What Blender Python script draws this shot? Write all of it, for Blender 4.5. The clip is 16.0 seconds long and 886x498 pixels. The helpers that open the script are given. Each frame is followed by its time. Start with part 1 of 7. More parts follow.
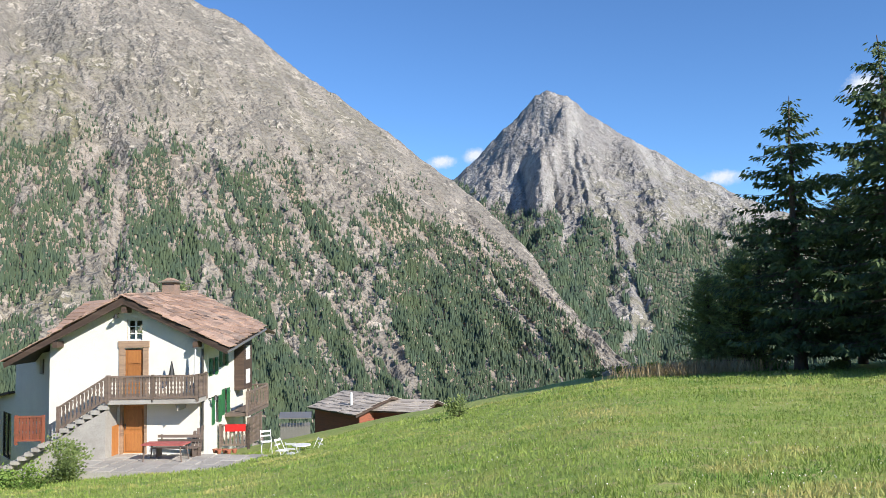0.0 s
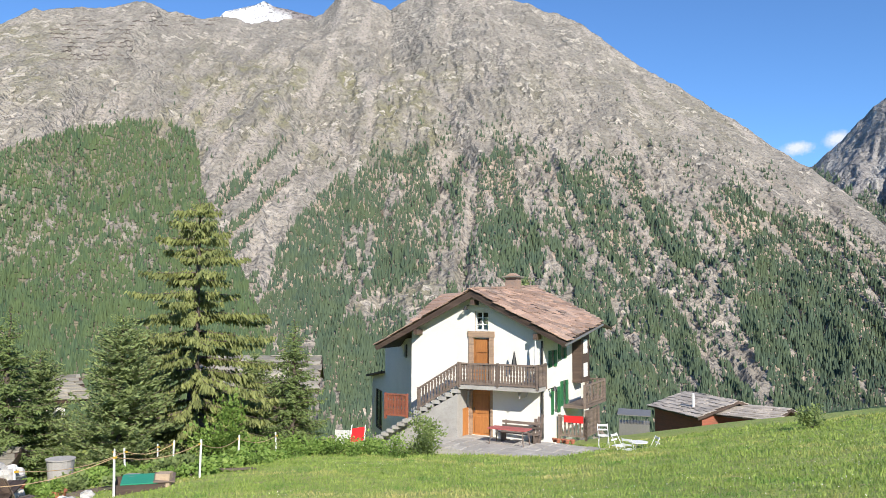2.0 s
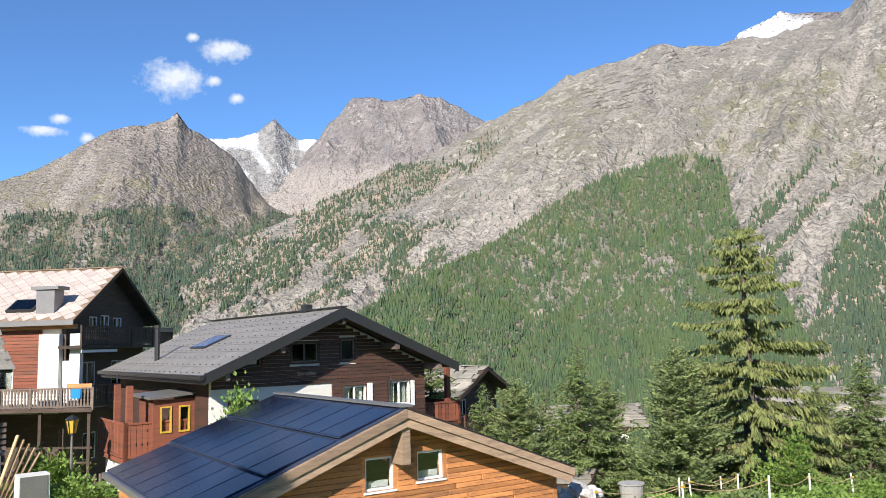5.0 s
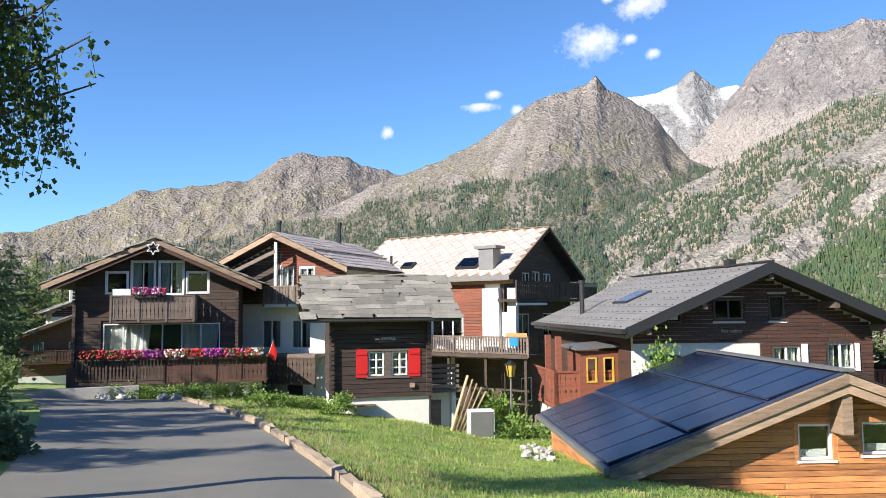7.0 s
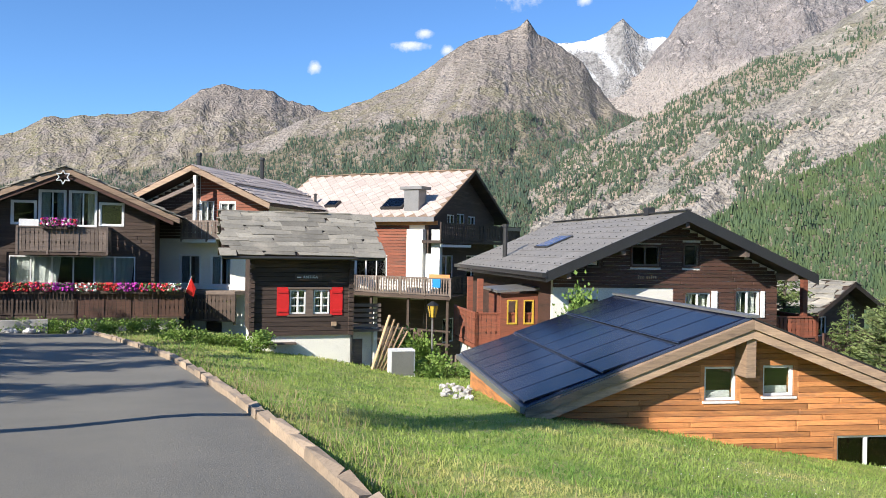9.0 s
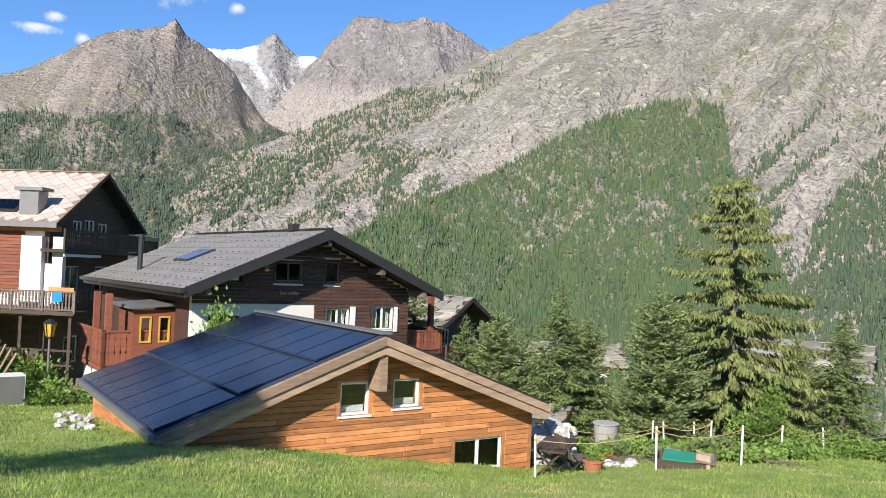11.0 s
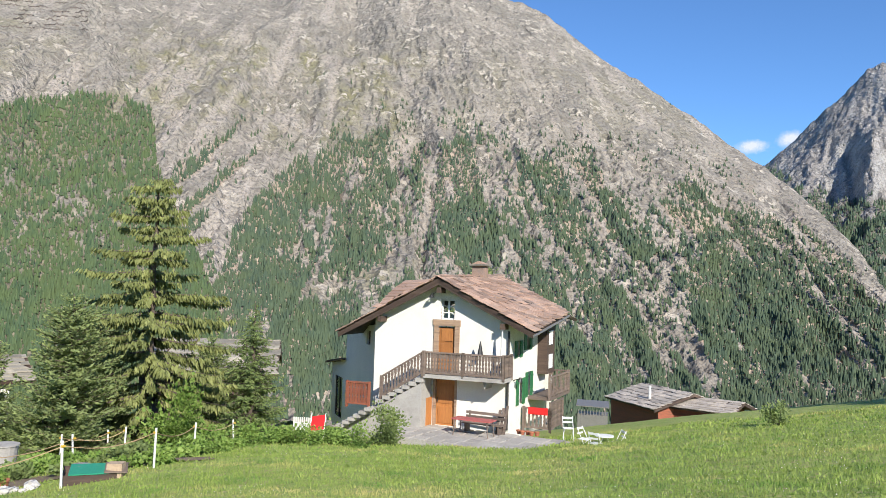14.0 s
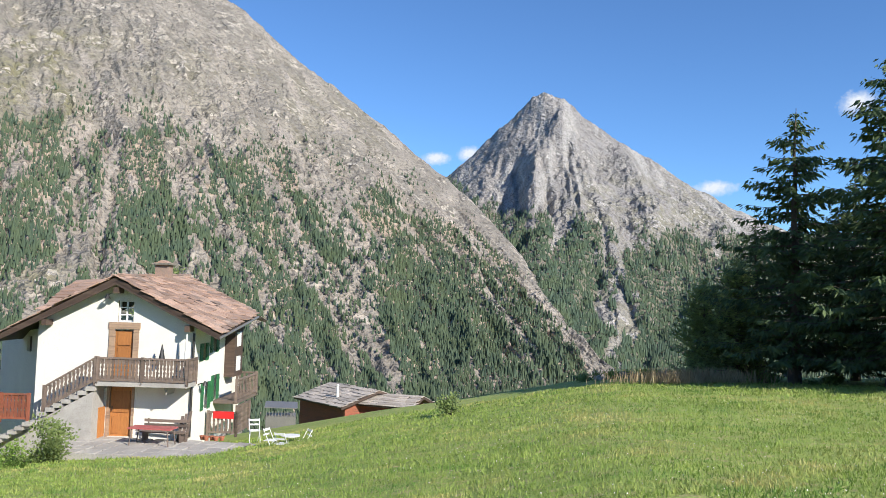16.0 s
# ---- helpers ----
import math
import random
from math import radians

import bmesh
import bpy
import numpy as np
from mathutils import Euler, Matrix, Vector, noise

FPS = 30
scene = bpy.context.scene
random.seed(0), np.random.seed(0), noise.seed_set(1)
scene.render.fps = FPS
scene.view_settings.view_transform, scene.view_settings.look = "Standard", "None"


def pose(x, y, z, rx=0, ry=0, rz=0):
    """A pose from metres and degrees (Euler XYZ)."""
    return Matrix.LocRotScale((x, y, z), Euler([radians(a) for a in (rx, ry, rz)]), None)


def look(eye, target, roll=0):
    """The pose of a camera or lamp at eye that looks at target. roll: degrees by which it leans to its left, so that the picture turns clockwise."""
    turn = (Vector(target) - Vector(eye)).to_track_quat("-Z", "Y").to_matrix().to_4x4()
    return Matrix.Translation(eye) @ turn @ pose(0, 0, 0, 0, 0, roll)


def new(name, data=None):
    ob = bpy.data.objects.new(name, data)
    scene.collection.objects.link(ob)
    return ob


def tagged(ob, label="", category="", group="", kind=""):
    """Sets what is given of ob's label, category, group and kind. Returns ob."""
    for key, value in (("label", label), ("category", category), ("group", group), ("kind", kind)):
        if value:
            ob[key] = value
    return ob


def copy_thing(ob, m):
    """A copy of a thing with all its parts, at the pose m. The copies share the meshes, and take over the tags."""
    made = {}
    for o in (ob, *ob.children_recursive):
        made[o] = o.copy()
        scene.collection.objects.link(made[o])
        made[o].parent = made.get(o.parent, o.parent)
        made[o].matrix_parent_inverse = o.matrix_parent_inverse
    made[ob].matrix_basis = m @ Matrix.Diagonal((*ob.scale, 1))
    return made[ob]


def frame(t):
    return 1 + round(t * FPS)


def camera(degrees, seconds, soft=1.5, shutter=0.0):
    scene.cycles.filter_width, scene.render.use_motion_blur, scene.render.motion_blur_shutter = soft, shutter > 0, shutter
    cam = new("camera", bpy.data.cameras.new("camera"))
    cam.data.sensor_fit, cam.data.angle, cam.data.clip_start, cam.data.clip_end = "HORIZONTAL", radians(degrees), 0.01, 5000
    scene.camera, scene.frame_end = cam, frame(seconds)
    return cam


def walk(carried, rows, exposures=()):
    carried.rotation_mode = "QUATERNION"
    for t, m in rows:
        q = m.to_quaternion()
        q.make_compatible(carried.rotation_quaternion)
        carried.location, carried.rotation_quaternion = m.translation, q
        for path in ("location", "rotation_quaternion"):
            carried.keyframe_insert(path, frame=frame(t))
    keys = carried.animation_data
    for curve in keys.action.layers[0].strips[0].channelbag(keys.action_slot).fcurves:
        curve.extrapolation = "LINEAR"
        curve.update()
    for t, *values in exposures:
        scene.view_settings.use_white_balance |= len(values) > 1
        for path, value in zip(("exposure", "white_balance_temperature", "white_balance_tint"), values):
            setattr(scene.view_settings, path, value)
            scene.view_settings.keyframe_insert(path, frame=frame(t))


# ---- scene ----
# the camera: held by one who turns on the spot; metres and degrees, eye level is z = 0
cam = camera(59.03, 16.0, soft=0.6)
PATH = [  # seconds, x, y, z, yaw, pitch, roll
    (0.0, 0.20, -0.02, 0.02, -1.34, 4.18, 1.19),
    (0.5, 0.24, -0.06, -0.03, 6.10, 3.23, 1.05),
    (1.0, 0.33, -0.22, 0.03, 13.07, 2.94, 0.26),
    (1.5, 0.37, -0.24, -0.00, 18.53, 3.26, -0.06),
    (2.0, 0.39, -0.20, -0.00, 23.10, 4.12, -0.19),
    (2.5, 0.34, -0.17, 0.00, 27.17, 5.67, -0.30),
    (3.0, 0.32, -0.16, -0.00, 31.66, 7.14, -0.33),
    (3.5, 0.27, -0.18, 0.01, 37.54, 7.71, -0.01),
    (4.0, 0.22, -0.20, -0.00, 44.47, 7.72, 0.60),
    (4.5, 0.14, -0.24, 0.00, 52.21, 7.35, 1.40),
    (5.0, 0.10, -0.22, 0.00, 61.19, 6.78, 1.63),
    (5.2, 0.07, -0.19, -0.02, 64.96, 6.73, 1.74),
    (7.3, 0.04, -0.06, -0.07, 92.54, 3.74, 0.27),
    (7.5, 0.03, -0.08, -0.08, 92.56, 3.40, 0.00),
    (8.0, -0.01, -0.10, -0.10, 91.97, 2.32, -0.39),
    (8.2, -0.02, -0.11, -0.10, 91.46, 1.85, -0.43),
    (10.3, -0.19, 0.08, 0.02, 69.57, -0.73, -2.24),
    (10.5, -0.15, 0.03, 0.04, 66.92, -0.35, -2.33),
    (11.0, -0.29, 0.09, 0.03, 60.34, 1.60, -2.30),
    (11.5, -0.23, 0.06, 0.05, 53.35, 3.81, -2.05),
    (12.0, -0.31, 0.12, 0.01, 46.36, 5.49, -1.50),
    (12.5, -0.26, 0.16, -0.01, 39.40, 5.81, -1.10),
    (13.0, -0.27, 0.21, 0.01, 32.45, 5.09, -1.08),
    (13.5, -0.26, 0.25, 0.03, 25.63, 3.81, -1.33),
    (14.0, -0.30, 0.38, 0.04, 19.93, 3.18, -1.70),
    (14.5, -0.30, 0.43, 0.04, 15.12, 3.23, -2.03),
    (15.0, -0.22, 0.30, 0.03, 10.46, 3.49, -2.31),
    (15.5, -0.18, 0.27, 0.02, 4.68, 3.53, -2.16),
    (16.0, -0.19, 0.31, -0.00, -2.29, 3.94, -1.59),
]
walk(cam, [(t, pose(x, y, z, 90 + p, r, w)) for t, x, y, z, w, p, r in PATH],
     [(0.0, 0.60), (2.5, 0.62), (5.0, 0.66), (7.4, 0.86), (8.1, 0.80), (10.4, 0.68), (12.0, 0.60), (16.0, 0.60)])

# ---- light ----
SUN_EL, SUN_AZ = 31.0, -48.0          # height and compass (from +x, anticlockwise) of the sun
world = bpy.data.worlds.new("sky")
world.use_nodes = True
scene.world = world
sky = world.node_tree.nodes.new("ShaderNodeTexSky")
sky.sky_type, sky.sun_disc = "NISHITA", False
sky.sun_elevation, sky.sun_rotation = radians(SUN_EL), radians(90 - SUN_AZ)
sky.altitude, sky.air_density, sky.dust_density, sky.ozone_density = 1800, 1.0, 0.0, 5.0
deep = world.node_tree.nodes.new("ShaderNodeMix")
deep.data_type, deep.blend_type = "RGBA", "MULTIPLY"
deep.inputs[0].default_value, deep.inputs[7].default_value = 1.0, (0.80, 1.0, 1.15, 1)
world.node_tree.links.new(sky.outputs[0], deep.inputs[6])
world.node_tree.links.new(deep.outputs[2], world.node_tree.nodes["Background"].inputs[0])
world.node_tree.nodes["Background"].inputs[1].default_value = 0.108
sun_data = bpy.data.lights.new("sun", "SUN")
sun_data.energy, sun_data.angle, sun_data.color = 5.0, radians(0.5), (1.0, 0.94, 0.85)
sun = new("sun", sun_data)
S = Vector((math.cos(radians(SUN_EL)) * math.cos(radians(SUN_AZ)), math.cos(radians(SUN_EL)) * math.sin(radians(SUN_AZ)), math.sin(radians(SUN_EL))))
sun.matrix_world = look(S * 50, (0, 0, 0))


# ---- materials ----
def nodes_of(name, rough=0.8, metal=0.0):
    m = bpy.data.materials.new(name)
    m.use_nodes = True
    nt = m.node_tree
    b = nt.nodes["Principled BSDF"]
    b.inputs["Roughness"].default_value, b.inputs["Metallic"].default_value = rough, metal
    return m, nt, b


def node(nt, kind, **values):
    n = nt.nodes.new(kind)
    for k, v in values.items():
        n.inputs[k.replace("_", " ")].default_value = v
    return n


def blend(nt, fac, a, b, how="MIX"):
    """A mix of two colours or sockets by a factor or socket."""
    n = nt.nodes.new("ShaderNodeMix")
    n.data_type, n.blend_type = "RGBA", how
    for slot, v in ((0, fac), (6, a), (7, b)):
        if isinstance(v, bpy.types.NodeSocket):
            nt.links.new(v, n.inputs[slot])
        else:
            n.inputs[slot].default_value = v if slot == 0 else (*v, 1)
    return n.outputs[2]


def grain(nt, scale, detail=4.0, rough=0.6, stretch=(1, 1, 1), coords="Object"):
    tc = nt.nodes.new("ShaderNodeNewGeometry" if coords == "Position" else "ShaderNodeTexCoord")
    mp = nt.nodes.new("ShaderNodeMapping")
    mp.inputs["Scale"].default_value = stretch
    nt.links.new(tc.outputs[coords], mp.inputs["Vector"])
    n = node(nt, "ShaderNodeTexNoise", Scale=scale, Detail=detail, Roughness=rough)
    nt.links.new(mp.outputs[0], n.inputs["Vector"])
    return n.outputs[0]


def ramp(nt, src, lo, hi):
    n = nt.nodes.new("ShaderNodeMapRange")
    nt.links.new(src, n.inputs[0])
    n.inputs[1].default_value, n.inputs[2].default_value = lo, hi
    return n.outputs[0]


def relief(nt, b, src, strength, dist=0.02):
    n = node(nt, "ShaderNodeBump", Strength=strength, Distance=dist)
    nt.links.new(src, n.inputs["Height"])
    nt.links.new(n.outputs[0], b.inputs["Normal"])


def surface(name, c1, c2, scale=3.0, fine=40.0, rough=0.8, metal=0.0, bump=0.3, stretch=(1, 1, 1), stain=None, vary=0.0, dist=0.01):
    """A material of two tones at two scales, with a third stain colour and a tone of its own for each piece."""
    m, nt, b = nodes_of(name, rough, metal)
    big, small = grain(nt, scale, 3, 0.6, stretch, "Position"), grain(nt, fine, 5, 0.65, stretch, "Position")
    col = blend(nt, ramp(nt, big, 0.3, 0.7), c1, c2)
    dark = tuple(v * 0.55 for v in c1)
    col = blend(nt, ramp(nt, small, 0.48, 0.78), col, dark)
    if stain:
        col = blend(nt, ramp(nt, grain(nt, scale * 0.45, 6, 0.7, stretch, "Position"), 0.52, 0.68), col, stain)
    if vary:
        info = nt.nodes.new("ShaderNodeObjectInfo")
        hsv = nt.nodes.new("ShaderNodeHueSaturation")
        rng = node(nt, "ShaderNodeMapRange")
        nt.links.new(info.outputs["Random"], rng.inputs[0])
        rng.inputs[3].default_value, rng.inputs[4].default_value = 1 - vary, 1 + vary
        nt.links.new(rng.outputs[0], hsv.inputs["Value"])
        nt.links.new(col, hsv.inputs["Color"])
        col = hsv.outputs[0]
    nt.links.new(col, b.inputs["Base Color"])
    relief(nt, b, small, bump, dist)
    return m


def plain(name, c, rough=0.5, metal=0.0):
    return surface(name, c, tuple(v * 0.88 for v in c), 2.0, 60.0, rough, metal, 0.08)


# ---- forms of the land ----
def hash2(i, j, seed):
    h = np.sin(i * 127.1 + j * 311.7 + seed * 74.7) * 43758.5453
    return h - np.floor(h)


def vnoise(x, y, seed=0):
    i, j = np.floor(x), np.floor(y)
    u, v = x - i, y - j
    u, v = u * u * (3 - 2 * u), v * v * (3 - 2 * v)
    a, b = hash2(i, j, seed), hash2(i + 1, j, seed)
    c, d = hash2(i, j + 1, seed), hash2(i + 1, j + 1, seed)
    return a + (b - a) * u + (c - a) * v + (a - b - c + d) * u * v


def fbm(x, y, octaves=4, seed=0, ridged=False):
    total, amp, norm = 0, 1.0, 0.0
    for k in range(octaves):
        n = vnoise(x, y, seed + 13 * k)
        x, y = 1.62 * x - 1.22 * y + 3.7, 1.22 * x + 1.62 * y - 1.9
        total = total + amp * (1 - np.abs(2 * n - 1) if ridged else n)
        norm, amp = norm + amp, amp * 0.52
    return total / norm


def smooth(e0, e1, x):
    t = np.clip((x - e0) / (e1 - e0), 0, 1)
    return t * t * (3 - 2 * t)


def curve_of(pairs):
    xs, ys = [p[0] for p in pairs], [p[1] for p in pairs]

    def f(a):
        # eased between the stops, so that there are no kinks
        a = np.asarray(a, float)
        return (np.interp(a - 1.2, xs, ys) + 2 * np.interp(a, xs, ys) + np.interp(a + 1.2, xs, ys)) / 4
    return f


def mesh_of(name, verts, faces, mat=None, shade=True):
    me = bpy.data.meshes.new(name)
    me.from_pydata(verts, [], faces)
    if shade:
        me.polygons.foreach_set("use_smooth", [True] * len(me.polygons))
    if mat:
        me.materials.append(mat)
    me.update()
    return me


def grid_faces(rows, cols, wrap=False):
    i, j = np.meshgrid(np.arange(rows - 1), np.arange(cols if wrap else cols - 1), indexing="ij")
    a, b = i * cols + j, i * cols + (j + 1) % cols
    return np.stack([a, b, b + cols, a + cols], -1).reshape(-1, 4)


# fall of the meadow (metres a metre) by bearing: 0 is +y, anticlockwise
FALL = curve_of([(-180, -0.16), (-90, -0.10), (-60, -0.01), (-30, 0.037), (-18, 0.046), (-14, 0.050), (-10, 0.064), (-3, 0.087), (2, 0.101), (8, 0.120), (14, 0.136), (24, 0.138), (32, 0.134), (40, 0.14), (54, 0.166), (66, 0.147), (79, 0.116), (84, 0.113), (88.5, 0.112), (95, 0.088), (104, 0.068), (112, 0.066), (125, 0.05), (150, -0.05), (180, -0.16)])


def kerb_y(x):
    """The line of the kerb; the lane lies on its -y side."""
    return 1.73 + 0.2866 * x - 0.0038 * x * x


def road_w(x):
    return 4.4 + np.maximum(-x - 9, 0) * 0.09


def ground_z(x, y):
    x, y = np.asarray(x, float), np.asarray(y, float)
    d, a = np.hypot(x, y), np.degrees(np.arctan2(-x, y))
    z = -1.6 - FALL(a) * d
    down = smooth(-75, -35, a) * (1 - smooth(125, 150, a))     # the valley side, below the meadow
    far = np.maximum(d - (44 + 20 * smooth(80, 100, a)), 0)
    z = z - down * np.where(far < 60, far ** 2 / 300, 12 + (far - 60) * 0.4) * (far > 0)
    z = np.maximum(z, -190)
    z = z + (fbm(x / 9 + 50, y / 9 + 50, 3, 3) - 0.5) * 0.20 * smooth(8, 20, d) * (1 - smooth(24, 30, d) * 0.6)
    side = y - kerb_y(x)
    lane = smooth(0.5, 0.0, side) * smooth(-0.7, -0.1, side + road_w(x)) * (x > -39) * (x < 15)
    z = z + (fbm(x * 0.9 + 50, y * 0.9, 3, 7) - 0.5) * 0.10 * (1 - lane)
    return z


def gz(x, y):
    return float(ground_z(x, y))


def polar(az, d):
    return -d * math.sin(radians(az)), d * math.cos(radians(az))


def land_material():
    m, nt, b = nodes_of("meadow_grass", 0.9)
    n1, n2, n3 = grain(nt, 0.35, 4), grain(nt, 4.0, 5, 0.7), grain(nt, 30, 4, 0.7)
    col = blend(nt, ramp(nt, n1, 0.35, 0.65), (0.24, 0.34, 0.055), (0.36, 0.41, 0.10))
    col = blend(nt, ramp(nt, n2, 0.5, 0.66), col, (0.46, 0.38, 0.18))
    col = blend(nt, ramp(nt, n3, 0.4, 0.8), col, (0.15, 0.22, 0.04))
    nt.links.new(col, b.inputs["Base Color"])
    relief(nt, b, n3, 0.6, 0.05)
    return m


rr = np.concatenate([[0.3], np.geomspace(1, 70, 120), np.geomspace(74, 5200, 60)])
aa = np.linspace(-180, 180, 480, endpoint=False)
A, RR = np.meshgrid(aa, rr)
X, Y = -RR * np.sin(np.radians(A)), RR * np.cos(np.radians(A))
ground = new("ground", mesh_of("ground", np.stack([X, Y, ground_z(X, Y)], -1).reshape(-1, 3).tolist(), grid_faces(len(rr), len(aa), True).tolist(), land_material()))
tagged(ground, "sloping green alpine meadow falling towards the valley", "meadow", kind="structure")


def mountain_material(name, rock1, rock2, turf, scree, floor):
    m, nt, b = nodes_of(name, 0.95)
    at = nt.nodes.new("ShaderNodeAttribute")
    at.attribute_name = "cover"
    sep = nt.nodes.new("ShaderNodeSeparateColor")
    nt.links.new(at.outputs["Color"], sep.inputs[0])
    n1, n2, n3, n4 = grain(nt, 0.005, 6, 0.65), grain(nt, 0.022, 7, 0.72), grain(nt, 0.12, 5, 0.7), grain(nt, 0.011, 5, 0.6)
    vor = nt.nodes.new("ShaderNodeTexVoronoi")
    vor.inputs["Scale"].default_value, vor.inputs["Randomness"].default_value = 0.052, 1.0
    tc = nt.nodes.new("ShaderNodeTexCoord")
    warp = nt.nodes.new("ShaderNodeVectorMath")
    warp.operation = "MULTIPLY_ADD"
    nz = node(nt, "ShaderNodeTexNoise", Scale=0.03, Detail=4.0)
    nt.links.new(tc.outputs["Object"], nz.inputs["Vector"])
    nt.links.new(nz.outputs["Color"], warp.inputs[0])
    warp.inputs[1].default_value = (60, 60, 60)
    nt.links.new(tc.outputs["Object"], warp.inputs[2])
    nt.links.new(warp.outputs[0], vor.inputs["Vector"])
    crag = nt.nodes.new("ShaderNodeSeparateColor")
    nt.links.new(vor.outputs["Color"], crag.inputs[0])
    col = blend(nt, ramp(nt, n1, 0.38, 0.62), rock1, rock2)
    col = blend(nt, ramp(nt, n2, 0.48, 0.62), col, tuple(v * 0.55 for v in rock1))
    # turf fills the gaps between the crags
    tf = nt.nodes.new("ShaderNodeMath")
    tf.operation = "MULTIPLY"
    nt.links.new(sep.outputs["Green"], tf.inputs[0])
    nt.links.new(ramp(nt, n4, 0.40, 0.58), tf.inputs[1])
    col = blend(nt, tf.outputs[0], col, turf)
    pale = nt.nodes.new("ShaderNodeMath")
    pale.operation = "MULTIPLY"
    nt.links.new(ramp(nt, crag.outputs[0], 0.70, 0.76), pale.inputs[0])
    nt.links.new(ramp(nt, n4, 0.46, 0.60), pale.inputs[1])
    col = blend(nt, pale.outputs[0], col, tuple(min(1, v * 1.32) for v in rock1))
    col = blend(nt, sep.outputs["Blue"], col, scree)
    soil = blend(nt, ramp(nt, n2, 0.42, 0.6), floor, tuple(v * 1.6 for v in floor))
    soil = blend(nt, sep.outputs["Green"], soil, tuple(v * 0.72 for v in turf))
    col = blend(nt, sep.outputs["Red"], col, soil)
    col = blend(nt, ramp(nt, n3, 0.50, 0.66), col, tuple(v * 0.36 for v in rock1))
    nt.links.new(col, b.inputs["Base Color"])
    mixh = nt.nodes.new("ShaderNodeMath")
    mixh.operation = "ADD"
    nt.links.new(n2, mixh.inputs[0])
    nt.links.new(vor.outputs["Distance"], mixh.inputs[1])
    relief(nt, b, mixh.outputs[0], 0.85, 16.0)
    return m


def line_mask(a, e, pts, width):
    """1 along a line of (bearing, height) points, fading to 0 over that many degrees."""
    best = np.full(np.broadcast(a, e).shape, 1e9)
    for (a0, e0), (a1, e1) in zip(pts, pts[1:]):
        da, de = a1 - a0, e1 - e0
        t = np.clip(((a - a0) * da + (e - e0) * de) / (da * da + de * de), 0, 1)
        best = np.minimum(best, np.hypot(a - a0 - t * da, e - e0 - t * de))
    return np.exp(-(best / width) ** 2)


def massif(name, label, skyline, ridge, base, mat, step=0.12, rows=170, rough=1.0, jag=0.25, forest=None, turf=None, scree=None, bow=1.0, seed=0, flow=None, lines=(), strata=0.0, hold=3):
    """A mountain side: it climbs from the distance base(az) to the skyline, given as bearing and height in degrees, at the distance ridge(az).
    flow bends the gullies, lines are ribs (or, below 0, ravines) of that width and height, strata are ledges."""
    a0, a1 = skyline[0][0], skyline[-1][0]
    az = np.arange(a0, a1 + step, step)
    xs, ys = [p[0] for p in skyline], [p[1] for p in skyline]
    el = np.interp(az, xs, ys) + jag * (fbm(az * 1.3, az * 0 + seed, 5, seed) - 0.5) * 2
    D1, D0 = ridge(az), base(az)
    u = np.linspace(0, 1, rows)[:, None]
    d = D0 + (D1 - D0) * u
    zb = np.full_like(az, -190.0)
    # below the skyline the notches and horns fade into a broad slope
    reach = np.linspace(-7, 7, 29)
    broad = np.minimum(np.mean([np.interp(az + r, xs, ys) for r in reach], axis=0), el + 2.0)
    z1 = D1 * np.tan(np.radians(broad + (el - broad) * u ** hold))
    z = zb + (z1 - zb) * u ** bow
    w = (np.sin(np.pi * np.clip(u * 0.92 + 0.04, 0, 1)) ** 0.7) * rough
    e0 = np.degrees(np.arctan2(z, d))
    side = flow(az[None], e0) if flow else az[None] + 0 * u
    arc = np.radians(side) * D1.mean()
    wob = 160 * (fbm(arc / 500, u * 3 + 9, 3, seed + 5) - 0.5)
    gully = fbm((arc + wob) / 230, u * 2.2, 4, seed + 1, True)
    rocky = fbm(np.radians(az)[None] * D1.mean() / 170, u * 9, 5, seed + 2)
    fine = fbm((arc + 0.3 * wob) / 48, u * 26, 4, seed + 3, True)
    bumps = fbm(arc / 420 + 7, u * 4.5, 4, seed + 8, True)
    macro = fbm(arc / 900 + 3, u * 1.5 + seed, 2, seed + 11)
    ravine = np.abs(fbm((arc + 1.6 * wob) / 430, u * 0.9, 3, seed + 12) - 0.5)
    z = z + w * (22 * (gully - 0.6) + 85 * (rocky - 0.5) + 50 * (bumps - 0.6) + 30 * (fine - 0.5) + 150 * (macro - 0.5) - 12 * np.exp(-(ravine / 0.05) ** 2))
    if strata:
        ledge = fbm(u * 34 + arc / 700, arc / 900, 3, seed + 15)
        z = z + strata * w * (ledge - 0.5)
    for pts, width, height in lines:
        z = z + height * line_mask(az[None], e0, pts, width) * np.minimum(1, 6 * (1 - u))
    # the far side falls away behind the skyline
    az2, d, z = az[None] + 0 * u, np.vstack([d, d[-1:] + 300]), np.vstack([z, z[-1:] - 260])
    az2 = np.vstack([az2, az2[-1:]])
    x, y = -d * np.sin(np.radians(az2)), d * np.cos(np.radians(az2))
    elev = np.degrees(np.arctan2(z, d))
    me = mesh_of(name, np.stack([x, y, z], -1).reshape(-1, 3).tolist(), grid_faces(rows + 1, len(az)).tolist(), mat)
    cov = np.ones((*az2.shape, 4))
    g2 = np.vstack([gully, gully[-1:]])
    cov[..., 0] = forest(az2, elev) if forest else 0
    cov[..., 1] = turf(az2, elev) if turf else 0
    cov[..., 2] = scree(az2, elev, g2) if scree else 0
    att = me.color_attributes.new("cover", "FLOAT_COLOR", "POINT")
    att.data.foreach_set("color", np.clip(cov, 0, 1).ravel())
    ob = tagged(new(name, me), label, "mountain", kind="structure")
    return ob, az, d[:-1], z[:-1], elev[:-1]


